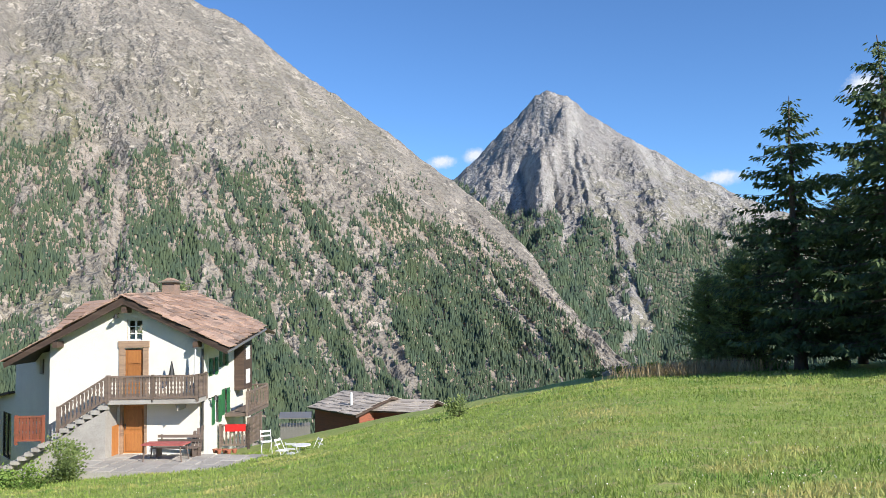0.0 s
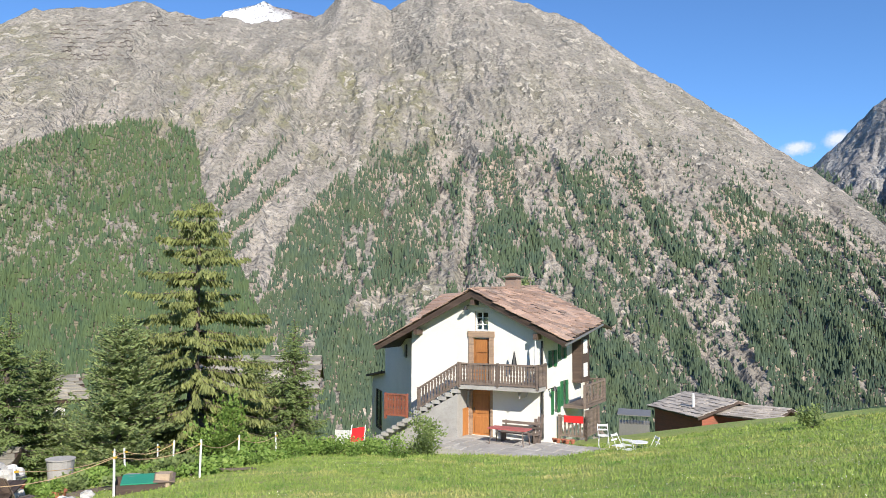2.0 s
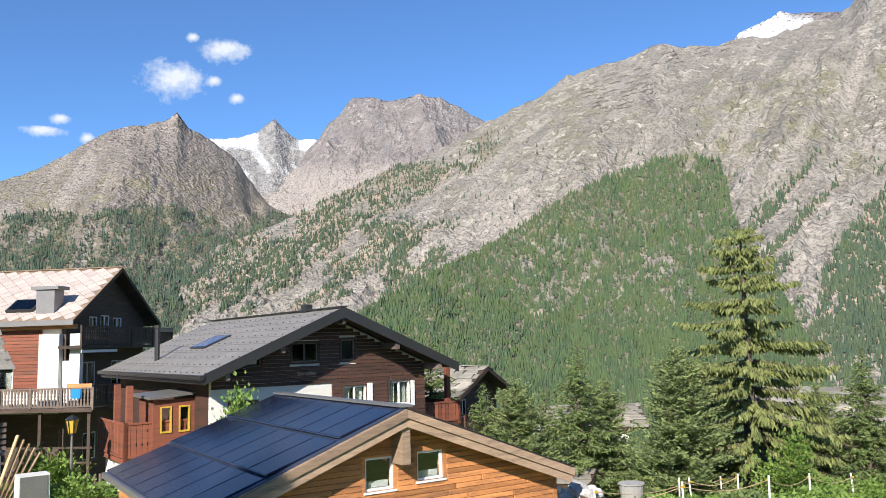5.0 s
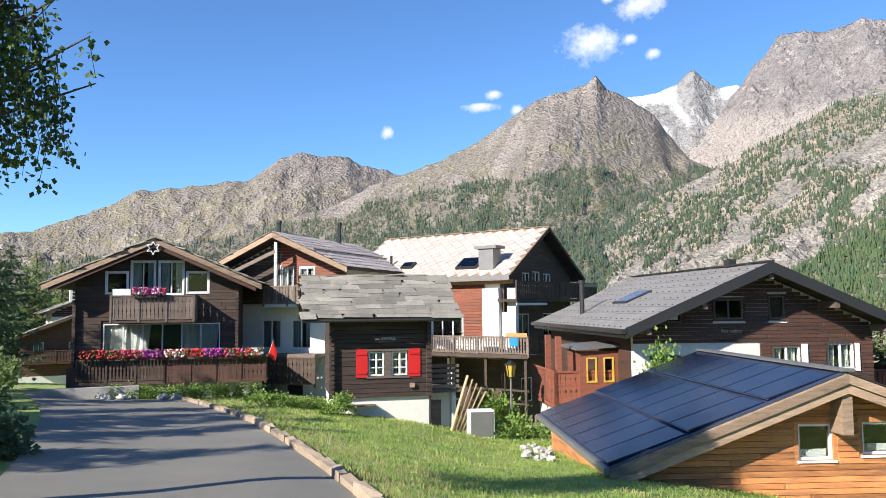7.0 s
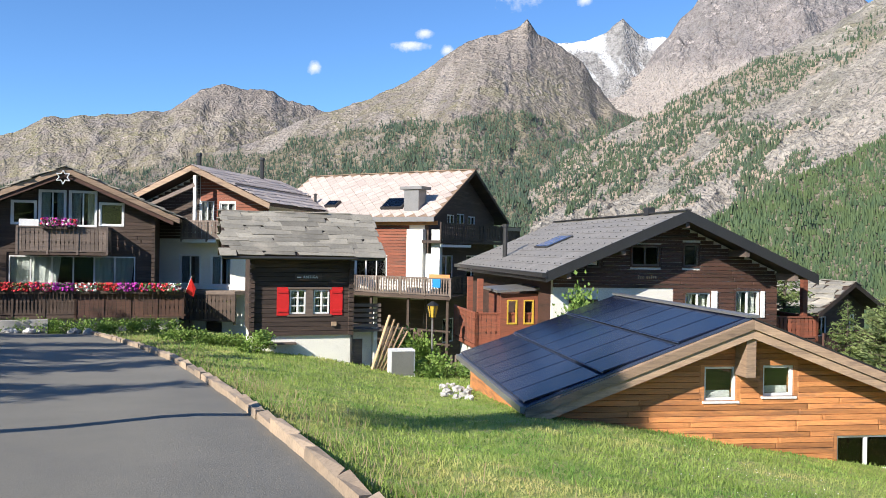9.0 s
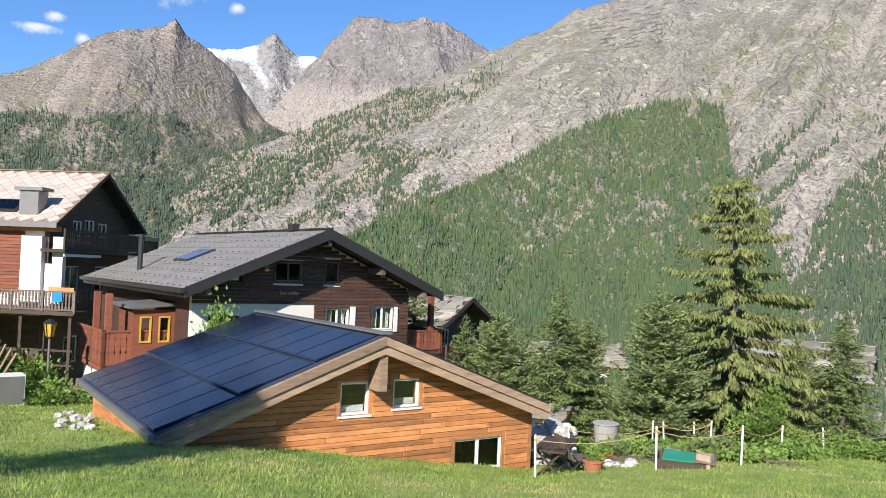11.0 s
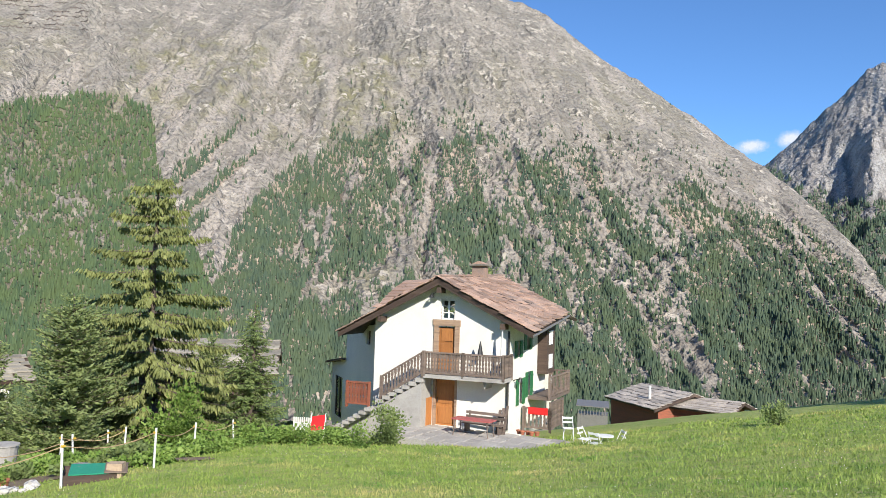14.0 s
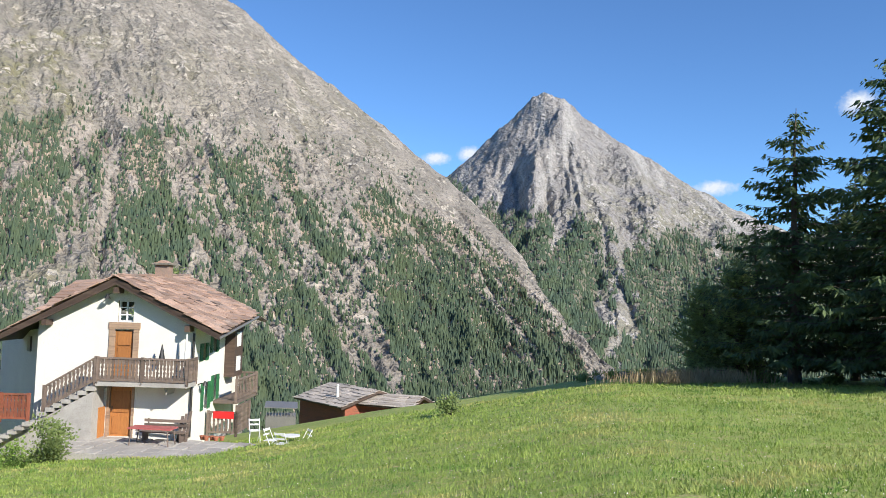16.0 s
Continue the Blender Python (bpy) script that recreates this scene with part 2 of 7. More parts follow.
def far_wood(name, label, land, forest, count, size, mats, seed=0):
    """A wood of small conifers on a mountain side, thick where forest(az, el) is near 1."""
    ob, az, d, z, el = land
    rng = np.random.RandomState(seed)
    col = rng.randint(0, len(az), count)
    lo, hi = -12.0, el.max()
    e = rng.uniform(lo, hi, count)
    keep = []
    env = np.maximum.accumulate(el, axis=0)
    row = np.array([np.searchsorted(env[:, c], v) for c, v in zip(col, e)])
    ok = (row > 0) & (row < el.shape[0] - 1)
    col, row = col[ok], row[ok]
    a, ee = az[col], el[row, col]
    dens = forest(a, ee)
    ok = rng.uniform(0, 1, len(a)) < dens
    col, row, a = col[ok], row[ok], a[ok]
    dd, zz = d[row, col], z[row, col]
    n = len(a)
    a = a + rng.uniform(-0.07, 0.07, n)
    x, y = -dd * np.sin(np.radians(a)), dd * np.cos(np.radians(a))
    h = size * rng.uniform(0.55, 1.25, n) * (0.7 + 0.6 * vnoise(x / 90, y / 90, seed))
    rw = h * rng.uniform(0.17, 0.26, n)
    k = 5
    ang = np.linspace(0, 2 * np.pi, k, endpoint=False)[None] + rng.uniform(0, 6, n)[:, None]
    wob = rng.uniform(0.7, 1.25, (n, k))
    ring = np.stack([x[:, None] + np.cos(ang) * rw[:, None] * wob, y[:, None] + np.sin(ang) * rw[:, None] * wob, (zz + h * 0.02)[:, None] + h[:, None] * 0.12 * rng.uniform(-1, 1, (n, k))], -1)
    top = np.stack([x + rng.uniform(-0.3, 0.3, n), y, zz + h], -1)[:, None]
    v = np.concatenate([ring, top], 1).reshape(-1, 3)
    base = (np.arange(n) * (k + 1))[:, None, None]
    tri = np.array([[i, (i + 1) % k, k] for i in range(k)])[None]
    f = (base + tri).reshape(-1, 3)
    me = mesh_of(name, v.tolist(), f.tolist(), mats, False)
    return tagged(new(name, me), label, "forest", kind="stuff")


def needle_material(name, c1, c2):
    m, nt, b = nodes_of(name, 0.85)
    geo = nt.nodes.new("ShaderNodeNewGeometry")
    col = blend(nt, geo.outputs["Random Per Island"], c1, c2)
    col = blend(nt, ramp(nt, grain(nt, 0.02, 4), 0.4, 0.65), col, tuple((p + q) * 0.5 * s for p, q, s in zip(c1, c2, (1.3, 1.15, 0.9))))
    nt.links.new(col, b.inputs["Base Color"])
    return m


def box_mask(a, e, a0, a1, e0, e1, s=0.5):
    return smooth(a0 - s, a0 + s, a) * (1 - smooth(a1 - s, a1 + s, a)) * smooth(e0 - s, e0 + s, e) * (1 - smooth(e1 - s, e1 + s, e))


# the great slope across the valley
TREELINE = [(-16, -8), (-13, -4.6), (-10.5, -1.4), (-8.3, 1.6), (-6.2, 3.6), (-4.5, 5.4), (-2.9, 6.6), (0.3, 7.8), (3.9, 8.4), (7.4, 9.3), (11.2, 10.2), (15.1, 10.6), (17.5, 11.8), (20.4, 11.3), (22.2, 11.3), (24.5, 11.8), (28.3, 10.6), (31.6, 8.9), (34.1, 5.5), (37, 1.6), (39, -3)]
SPUR = [(35.2, -3), (37.2, 1.8), (38.9, 5.0), (40.4, 8.2), (40.7, 11.0), (41.0, 11.8), (42.6, 12.4), (44.3, 12.6), (47.7, 11.8), (51.9, 10.3), (53.7, 9.2), (56.1, 7.9), (58.3, 6.6), (61.6, 5.2), (64.6, 3.6), (67.9, 2), (75, -1), (86, -4)]
MAIN = [(-17, -8), (-13.4, -3.6), (-11, -0.1), (-7.9, 3.7), (-4.2, 7.5), (-1.8, 9.5), (0.4, 11.1), (2.3, 12.6), (4.4, 14.1), (6.5, 15.6), (8.7, 16.8), (10.4, 18.1), (11.3, 18.9), (12.9, 20.2), (14.9, 20.8), (17.3, 21.6), (20.7, 22.3), (23.9, 22.5), (25.4, 22.0), (27.1, 21.3), (28.4, 21.8), (30.1, 22.3), (31.1, 21.8), (32.2, 20.6), (33.4, 20.1), (35.5, 19.8), (37, 19.6), (39.5, 19.9), (41.4, 19.7), (43, 19.9), (44.6, 20.3), (46.5, 19.6), (49, 19.2), (51.3, 18.8), (53.3, 17.7), (55.6, 16.7), (57.5, 15.9), (60.1, 14.6), (62.7, 13.5), (66.9, 11.7), (70.2, 10.3), (73.5, 8.8), (75.8, 7.8), (77.8, 6.8), (81.5, 4.4), (86, 2.5), (96, -2)]
GULLY = [(22.0, 12.4), (20.8, 10.5), (21.2, 7.6), (21.4, 4.4), (21.7, 1.9), (20.6, -1.5)]


def fan(a, e):
    """Bearing carried along the fall lines, which spread from the summit."""
    return 19 * (a - 27) / (8 + 0.5 * (22 - e))


def wood_spur(a, e):
    top = np.interp(a, [p[0] for p in SPUR], [p[1] for p in SPUR])
    n = fbm(a * 1.4, e * 1.7, 4, 31)
    m = smooth(-0.05, 0.18, top + 0.5 * (n - 0.5) - e) * smooth(35, 36.2, a)
    thin = box_mask(a, e, 41.5, 56, 1.5, 8.6, 1.2)
    m = m * (1 - thin * (0.10 + 0.55 * smooth(0.49, 0.44, n))) * (1 - 0.9 * box_mask(a, e, 42.6, 43.6, 11.2, 12.3, 0.2))
    return np.clip(m * (0.75 + 0.25 * smooth(0.36, 0.44, n)), 0, 1)


def wood_main(a, e):
    tl = np.interp(a, [p[0] for p in TREELINE], [p[1] for p in TREELINE])
    f, q = fan(a, e), a + 0.95 * e
    patch = fbm(f * 1.1, e * 0.8, 4, 21)
    lump = 0.62 * fbm(f * 0.62, e * 0.24, 3, 22) + 0.38 * fbm(f * 1.9, e * 0.9, 3, 23)
    below = smooth(-0.3, 0.6, tl + 3.4 * (patch - 0.5) - e) * (1 - smooth(36, 38, a))
    lean = 0.05 * smooth(6, -4, a) * smooth(6, 0, e) + 0.055 * box_mask(a, e, 28.5, 37, -6, 6, 1.0) + 0.05 * box_mask(a, e, 22.2, 27, 2.6, 8.5, 0.6) - 0.035 * box_mask(a, e, 9, 20, -4, 4, 1.5)
    right = below * smooth(0.472, 0.500, lump + lean)
    right = np.maximum(right, 0.07 * below)
    # loose clumps climb on above the closed wood
    right = np.maximum(right, 0.30 * smooth(2.6, 0.2, e - tl) * smooth(0.50, 0.60, patch) * (1 - smooth(32, 34, a)))
    gul = 1 - 0.97 * line_mask(a, e, GULLY, 0.55)
    gul = gul * (1 - 0.9 * line_mask(a, e, [(-2.4, 8.6), (-6.6, 4.4), (-10.0, 0.6), (-13.4, -3.8)], 0.7))
    clear = 1 - 0.97 * line_mask(a, e, [(29.0, -0.4), (25.3, 0.9), (22.4, 2.0)], 0.75)
    up = box_mask(a, e, 59.5, 82, 2.6, 8.8, 0.5) * smooth(0.49, 0.52, 0.6 * fbm(q * 0.55, e * 0.4 + 4, 3, 41) + 0.4 * fbm(q * 1.3, e * 0.9, 3, 42))
    sk = np.interp(a, [p[0] for p in MAIN], [p[1] for p in MAIN])
    band = smooth(55.5, 58.5, a) * smooth(-3.4, -2.4, e - sk + 0.9 * smooth(66, 72, a)) * smooth(-0.6, -1.4, e - sk - 1.6 * smooth(60, 66, a))
    up = np.maximum(up, band * (0.15 + 0.85 * smooth(0.40, 0.46, fbm(a * 0.8, e * 1.1 + 0.3 * a, 3, 43))))
    ribs = 0.85 * box_mask(a, e, 33.5, 39.2, 3.5, 12.3, 0.5) * smooth(41, 42, q) * smooth(47.2, 46.2, q) * smooth(0.50, 0.56, fbm(q * 1.2, e * 0.28, 3, 51))
    stray = 0.012 * smooth(17, 11, e) * (0.3 + smooth(0.4, 0.6, patch))
    return np.clip(np.maximum.reduce([right * gul * clear, up, ribs, stray]) * (1 - smooth(0.1, 0.6, wood_spur(a, e))), 0, 1)


def turf_main(a, e):
    f = fan(a, e)
    t = smooth(9, 12, e) * (1 - smooth(15.5, 19, e)) * (0.25 + 0.75 * box_mask(a, e, 23, 42, 5, 18, 2.5)) * (0.3 + 1.2 * smooth(0.38, 0.62, fbm(f * 0.5, e * 0.3, 3, 61)))
    t = np.maximum(t, 0.75 * line_mask(a, e, [(29.0, -0.4), (25.3, 0.9), (22.4, 2.0)], 0.8))
    t = np.maximum(t, 0.6 * box_mask(a, e, 49, 60, 13, 18, 1.0))
    top = np.interp(a, [p[0] for p in SPUR], [p[1] for p in SPUR])
    return np.maximum(t, 0.92 * smooth(-0.1, 0.2, top - e) * smooth(35, 36.2, a))


def scree_main(a, e, g):
    f = fan(a, e)
    n = fbm(a * 2.2, e * 2.2, 3, 75)
    s = 0.75 * smooth(0.52, 0.66, fbm(f * 0.8 + 0.3 * e, e * 0.35, 4, 71)) * smooth(-4, 3, e) * smooth(0.36, 0.58, fbm(a * 0.35, e * 0.4, 2, 77))
    for pts, w, k in (([(28.9, 16.6), (28.4, 13.6), (28.8, 11.6)], 0.45, 0.75), ([(28.9, 16.6), (27.0, 15.4)], 0.35, 0.6), ([(31.6, 16.3), (34.8, 14.3), (37.2, 10.6), (38.4, 8.0)], 0.4, 0.8),
                      ([(33.6, 11.4), (34.6, 8.5), (36.8, 3.0)], 0.8, 0.6), ([(23.2, 15.4), (22.0, 13.2)], 0.35, 0.8), ([(57.4, 11.2), (57.6, 8.4), (61.5, 6.0), (68.0, 3.4)], 1.1, 0.75),
                      ([(54, 12.4), (56.6, 9.0)], 1.2, 0.6), ([(76.2, 6.0), (77.2, 2.4)], 0.5, 0.8), (GULLY, 0.4, 0.45)):
        s = np.maximum(s, k * line_mask(a, e, pts, w) * smooth(0.25, 0.5, n))
    return s


rock_main = mountain_material("alpine_rock", (0.345, 0.31, 0.262), (0.215, 0.198, 0.172), (0.215, 0.20, 0.118), (0.39, 0.345, 0.30), (0.31, 0.24, 0.182))
main_land = massif("mountain_slope", "sunlit grey-brown alpine mountain slope with scree, turf and gullies", MAIN,
                   lambda a: np.interp(a, [-17, -3, 12, 30, 60, 96], [1900, 2800, 3100, 3300, 3000, 2200]), lambda a: np.interp(a, [-17, 0, 96], [1050, 1080, 1150]),
                   rock_main, 0.09, 270, 1.15, 0.2, lambda a, e: 0.8 * np.maximum(wood_main(a, e), wood_spur(a, e)), turf_main, scree_main, 1.12, 4, fan,
                   ((GULLY, 0.5, -28), ([(30.1, 22.2), (31.2, 19.6), (34.6, 14.6), (39.4, 8.6)], 1.3, 40), ([(25.2, 21.8), (26.2, 18.4), (23.2, 15.6), (21.8, 12.4)], 0.9, -30), ([(44.6, 20.2), (46.6, 16.6), (49.8, 13.6)], 1.2, 34), ([(27.0, 21.3), (27.6, 19.0)], 0.8, -30)), 0, 5)
needles = needle_material("far_needles", (0.034, 0.062, 0.041), (0.072, 0.105, 0.060))


def avalanche_barriers():
    """Rows of dark snow fences along the upper slope."""
    ob, az, d, z, el = main_land
    v, f = [], []
    rng = random.Random(4)
    for k in range(13):
        e0 = 16.3 + 0.27 * k
        a = (39.4 if k > 7 else 45.0) + rng.uniform(0, 1.0)
        while a < (44.0 if k > 9 else 50.0):
            n = rng.randrange(5, 14)
            row = []
            for i in range(n):
                c = int((a + i * 0.1 - az[0]) / 0.09)
                col = np.maximum.accumulate(el[:, c])
                r = int(np.searchsorted(col, e0 - 0.13 * (a + i * 0.1 - 46)))
                if r < el.shape[0] - 3:
                    x, y = polar(az[c], d[r, c])
                    row.append((x, y, z[r, c]))
            for p, q in zip(row, row[1:]):
                b = len(v)
                v += [(p[0], p[1], p[2] - 1), (q[0], q[1], q[2] - 1), (q[0], q[1], q[2] + 3.4), (p[0], p[1], p[2] + 3.4)]
                f.append((b, b + 1, b + 2, b + 3))
            a += n * 0.1 + rng.uniform(0.1, 1.4)
    tagged(new("avalanche_barrier", mesh_of("avalanche_barrier", v, f, plain("rusty_steel", (0.13, 0.105, 0.09), 0.8), False)), "rows of dark avalanche barriers on the slope", "barrier", kind="stuff")


avalanche_barriers()
far_wood("mountain_forest", "dark green conifer forest on the mountain slope", main_land, wood_main, 230000, 13.0, needles, 3)
far_wood("spur_forest", "bright green conifer forest on a spur of the slope", main_land, wood_spur, 250000, 13.0, needle_material("spur_needles", (0.034, 0.066, 0.032), (0.075, 0.115, 0.048)), 13)

# the pyramid peak down the valley
PEAK = [(-60, 4), (-50, 6), (-40, 5.2), (-32, 4.8), (-26, 5.6), (-21.7, 7.5), (-19.9, 8.5), (-17.7, 10.2), (-14.6, 12.1), (-12.3, 13.5), (-10.8, 15.0), (-10.2, 15.1), (-9.4, 15.5), (-8.5, 15.0), (-7.3, 13.8), (-5.6, 12.2), (-4.3, 11.0), (-2.6, 9.6), (2, 6)]
# cooler grey than the great slope, the haze of distance put into the colour
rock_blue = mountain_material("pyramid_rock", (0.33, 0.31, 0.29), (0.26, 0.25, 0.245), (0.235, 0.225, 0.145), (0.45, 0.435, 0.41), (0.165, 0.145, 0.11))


def fall_peak(a, e):
    return -9.4 + (a + 9.4) * 14 / (5 + 0.9 * np.maximum(16 - e, 0))


def wood_peak(a, e):
    f = fall_peak(a, e)
    n = 0.6 * fbm(f * 0.7, e * 0.25, 3, 81) + 0.4 * fbm(a * 1.8, e * 1.2, 3, 82)
    tl = np.interp(a, [-30, -20, -14, -10, -6, -2], [4.5, 5.4, 5.6, 6.5, 6.9, 9.3])
    return np.clip(smooth(-0.4, 0.6, tl + 3.0 * (n - 0.5) - e) * smooth(0.43, 0.48, n + 0.09 * smooth(5.5, 1, e)), 0, 1)


def scree_peak(a, e, g):
    slab = smooth(1, 0.6, np.hypot((a + 7.9) / 2.6, (e - 8.8) / 2.3)) * smooth(0.36, 0.55, fbm(a * 1.6 + e * 0.7, e * 0.4, 3, 95))
    return np.maximum(0.8 * slab, 0.55 * smooth(0.56, 0.70, fbm(fall_peak(a, e) * 1.3, e * 0.3, 3, 91)) * smooth(3, 6, e))


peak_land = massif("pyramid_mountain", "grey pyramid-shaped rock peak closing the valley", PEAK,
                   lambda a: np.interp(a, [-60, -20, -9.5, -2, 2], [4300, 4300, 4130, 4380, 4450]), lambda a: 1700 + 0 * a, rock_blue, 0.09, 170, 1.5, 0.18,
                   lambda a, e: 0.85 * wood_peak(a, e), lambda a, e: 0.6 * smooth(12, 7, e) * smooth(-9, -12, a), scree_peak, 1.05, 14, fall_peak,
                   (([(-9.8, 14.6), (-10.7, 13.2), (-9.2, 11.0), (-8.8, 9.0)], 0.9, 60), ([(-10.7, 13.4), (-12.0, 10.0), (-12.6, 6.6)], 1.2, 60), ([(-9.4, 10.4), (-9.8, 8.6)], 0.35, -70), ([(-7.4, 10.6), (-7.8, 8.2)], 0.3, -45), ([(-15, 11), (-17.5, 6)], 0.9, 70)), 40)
# paler, bluer needles, tinted in place of the air's haze
far_wood("valley_forest", "dark conifer forest at the foot of the peak", peak_land, wood_peak, 120000, 17, needle_material("hazy_needles", (0.045, 0.078, 0.055), (0.075, 0.115, 0.07)), 5)

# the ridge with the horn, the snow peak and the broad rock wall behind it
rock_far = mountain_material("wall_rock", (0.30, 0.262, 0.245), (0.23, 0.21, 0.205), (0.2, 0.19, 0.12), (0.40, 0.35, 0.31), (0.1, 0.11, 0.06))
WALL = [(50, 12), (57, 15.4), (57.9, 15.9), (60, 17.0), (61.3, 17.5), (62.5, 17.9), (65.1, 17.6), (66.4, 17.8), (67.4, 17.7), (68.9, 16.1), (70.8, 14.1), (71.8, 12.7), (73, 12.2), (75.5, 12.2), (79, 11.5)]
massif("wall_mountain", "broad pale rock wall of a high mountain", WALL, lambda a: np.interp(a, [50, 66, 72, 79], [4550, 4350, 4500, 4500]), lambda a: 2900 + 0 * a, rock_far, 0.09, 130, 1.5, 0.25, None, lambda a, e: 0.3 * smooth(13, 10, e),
       lambda a, e, g: smooth(13.2, 12.4, e + 0.8 * (fbm(a, e, 2, 3) - 0.5)) * 0.9, 1.0, 24, None, (([(67.2, 17.4), (69.0, 14.6), (69.8, 12.6)], 0.7, 110), ([(66.0, 15.0), (67.4, 12.8)], 0.6, -80), ([(62.4, 17.6), (61.4, 14.0)], 0.7, 70)), 120)
SNOWY = [(66, 12), (69, 14.4), (70.3, 14.8), (71.4, 14.75), (72.1, 15.1), (72.7, 15.7), (73.2, 16.25), (73.8, 15.8), (74.4, 15.3), (75.5, 14.9), (77.7, 14.6), (79, 13.9), (82, 12.5)]
massif("snow_peak", "small pale rock peak with glacier snow", SNOWY, lambda a: 4700 + 0 * a, lambda a: 3300 + 0 * a, mountain_material("snow_rock", (0.30, 0.285, 0.275), (0.36, 0.345, 0.33), (0.4, 0.4, 0.4), (0.86, 0.88, 0.9), (0.3, 0.3, 0.3)), 0.09, 90, 1.2, 0.1,
       None, None, lambda a, e, g: np.maximum(smooth(14.0, 14.3, e + 0.3 * (fbm(a * 2, e * 2, 3, 6) - 0.5)) * smooth(74.2, 74.8, a), smooth(13.9, 14.2, e) * smooth(71.8, 71.2, a)) + 0.5 * smooth(0.6, 0.7, fbm(a * 1.2 - e, e * 0.6, 3, 5)) * smooth(14.5, 13.5, e), 1.0, 34, None, (([(73.2, 16), (72.8, 13)], 0.5, 60),), 60)
HORN = [(62, 4), (66, 7.4), (70, 9.0), (72.5, 9.4), (73.6, 10.0), (74.1, 10.7), (75, 11.9), (75.9, 13.3), (77.5, 14.4), (79.2, 15.3), (80.0, 16.3), (80.5, 15.9), (81.8, 15.4), (84.3, 14.8), (86, 13.8), (87.4, 12.8), (88.9, 11.9), (91.8, 10.6), (94.3, 9.7), (96.8, 8.8), (99.2, 7.3), (102.5, 6.4), (106.1, 5.1), (112, 4.0), (125, 2.0)]
rock_horn = mountain_material("ridge_rock", (0.285, 0.24, 0.205), (0.225, 0.195, 0.172), (0.235, 0.21, 0.12), (0.37, 0.32, 0.28), (0.16, 0.13, 0.09))


def fall_horn(a, e):
    return 80 + (a - 80) * 16 / (6 + 0.8 * np.maximum(17 - e, 0))


def wood_horn(a, e):
    n = 0.6 * fbm(a * 0.7, e * 0.6 + a * 0.15, 4, 101) + 0.4 * fbm(a * 1.9, e * 1.9, 3, 102)
    tl = np.interp(a, [66, 72, 74.5, 76.4, 77.5, 80.3, 84.3, 87.6, 91.8, 95.9, 99.2, 103, 120], [9.2, 9.6, 9.8, 8.2, 9.1, 9.9, 9.6, 9.0, 8.9, 7.9, 6.8, 6.2, 4])
    return np.clip(smooth(-0.15, 0.4, tl + 1.5 * (n - 0.5) - e) * (0.3 + 0.7 * smooth(0.42, 0.47, n)), 0, 1) * (1 - 0.9 * line_mask(a, e, [(76.4, 9.0), (75.8, 7.4)], 0.35))


horn_land = massif("horn_mountain", "brown alpine ridge with a small rocky horn", HORN, lambda a: 3560 - 150 * np.tanh((a - 80) / 9), lambda a: 1500 + 0 * a, rock_horn, 0.09, 160, 0.7, 0.12,
                   lambda a, e: 0.85 * wood_horn(a, e), lambda a, e: 0.75 * smooth(14.5, 11, e) * (0.4 + 0.9 * fbm(a * 0.6, e * 0.8, 2, 113)), lambda a, e, g: 0.6 * smooth(0.58, 0.72, fbm(fall_horn(a, e) * 0.9, e * 0.25, 3, 111)), 1.1, 44, fall_horn,
                   (([(75.2, 12.0), (74.6, 10.4)], 0.5, -60), ([(81.2, 14.0), (82.6, 12.0), (85, 9)], 1.6, 40)), 30, 9)
far_wood("ridge_forest", "dark green conifer forest below the horn ridge", horn_land, wood_horn, 120000, 14, needle_material("ridge_needles", (0.036, 0.064, 0.048), (0.062, 0.096, 0.06)), 7)
DOME = [(88, 6), (92, 8.4), (95.5, 9.9), (97.2, 10.3), (98.4, 11.0), (100.1, 10.9), (101.7, 11.2), (103.3, 10.6), (104.9, 9.4), (105.7, 9.0), (107.3, 9.0), (110.3, 8.4), (112.9, 8.1), (114.7, 7.0), (117.2, 6.0), (119.2, 5.3), (124, 4.0), (140, 5), (170, 8)]
massif("dome_mountain", "distant grey rounded mountain with turf slopes", DOME, lambda a: 4500 + 0 * a, lambda a: 2600 + 0 * a, rock_horn, 0.11, 120, 1.1, 0.2, lambda a, e: 0.5 * smooth(0.5, 0.6, fbm(a, e * 1.5, 3, 123)) * smooth(7.5, 5, e), lambda a, e: 0.85 * smooth(10, 8, e), lambda a, e, g: 0.5 * smooth(0.6, 0.72, fbm(a * 0.8, e, 3, 121)), 1.05, 54, None, (([(101.4, 11), (102.6, 9)], 0.6, -60),), 40)
# the snowfield behind the great slope's skyline, with bare rock beside it
massif("snow_cap", "white snowfield and bare rock on the skyline", [(31.4, 19.0), (32.4, 20.3), (33.3, 20.5), (34.3, 20.65), (35.6, 20.8), (36.4, 21.15), (37.0, 20.85), (37.7, 20.6), (39.1, 20.2), (40.2, 19)], lambda a: 3600 + 0 * a, lambda a: 3350 + 0 * a,
       mountain_material("skyline_rock", (0.25, 0.215, 0.21), (0.2, 0.18, 0.18), (0.2, 0.2, 0.15), (0.86, 0.88, 0.9), (0.2, 0.18, 0.17)), 0.06, 30, 0.12, 0.06, None, None, lambda a, e, g: smooth(35.2, 35.7, a + 1.5 * (20.6 - e)), 1.0, 64)


# ---- builders ----
def wood(name, c1, c2, stain=None, rough=0.75, along=(1, 1, 9), vary=0.24, scale=1.2):
    return surface(name, c1, c2, scale, 5.0, rough, 0.0, 0.6, along, stain, vary, 0.012)


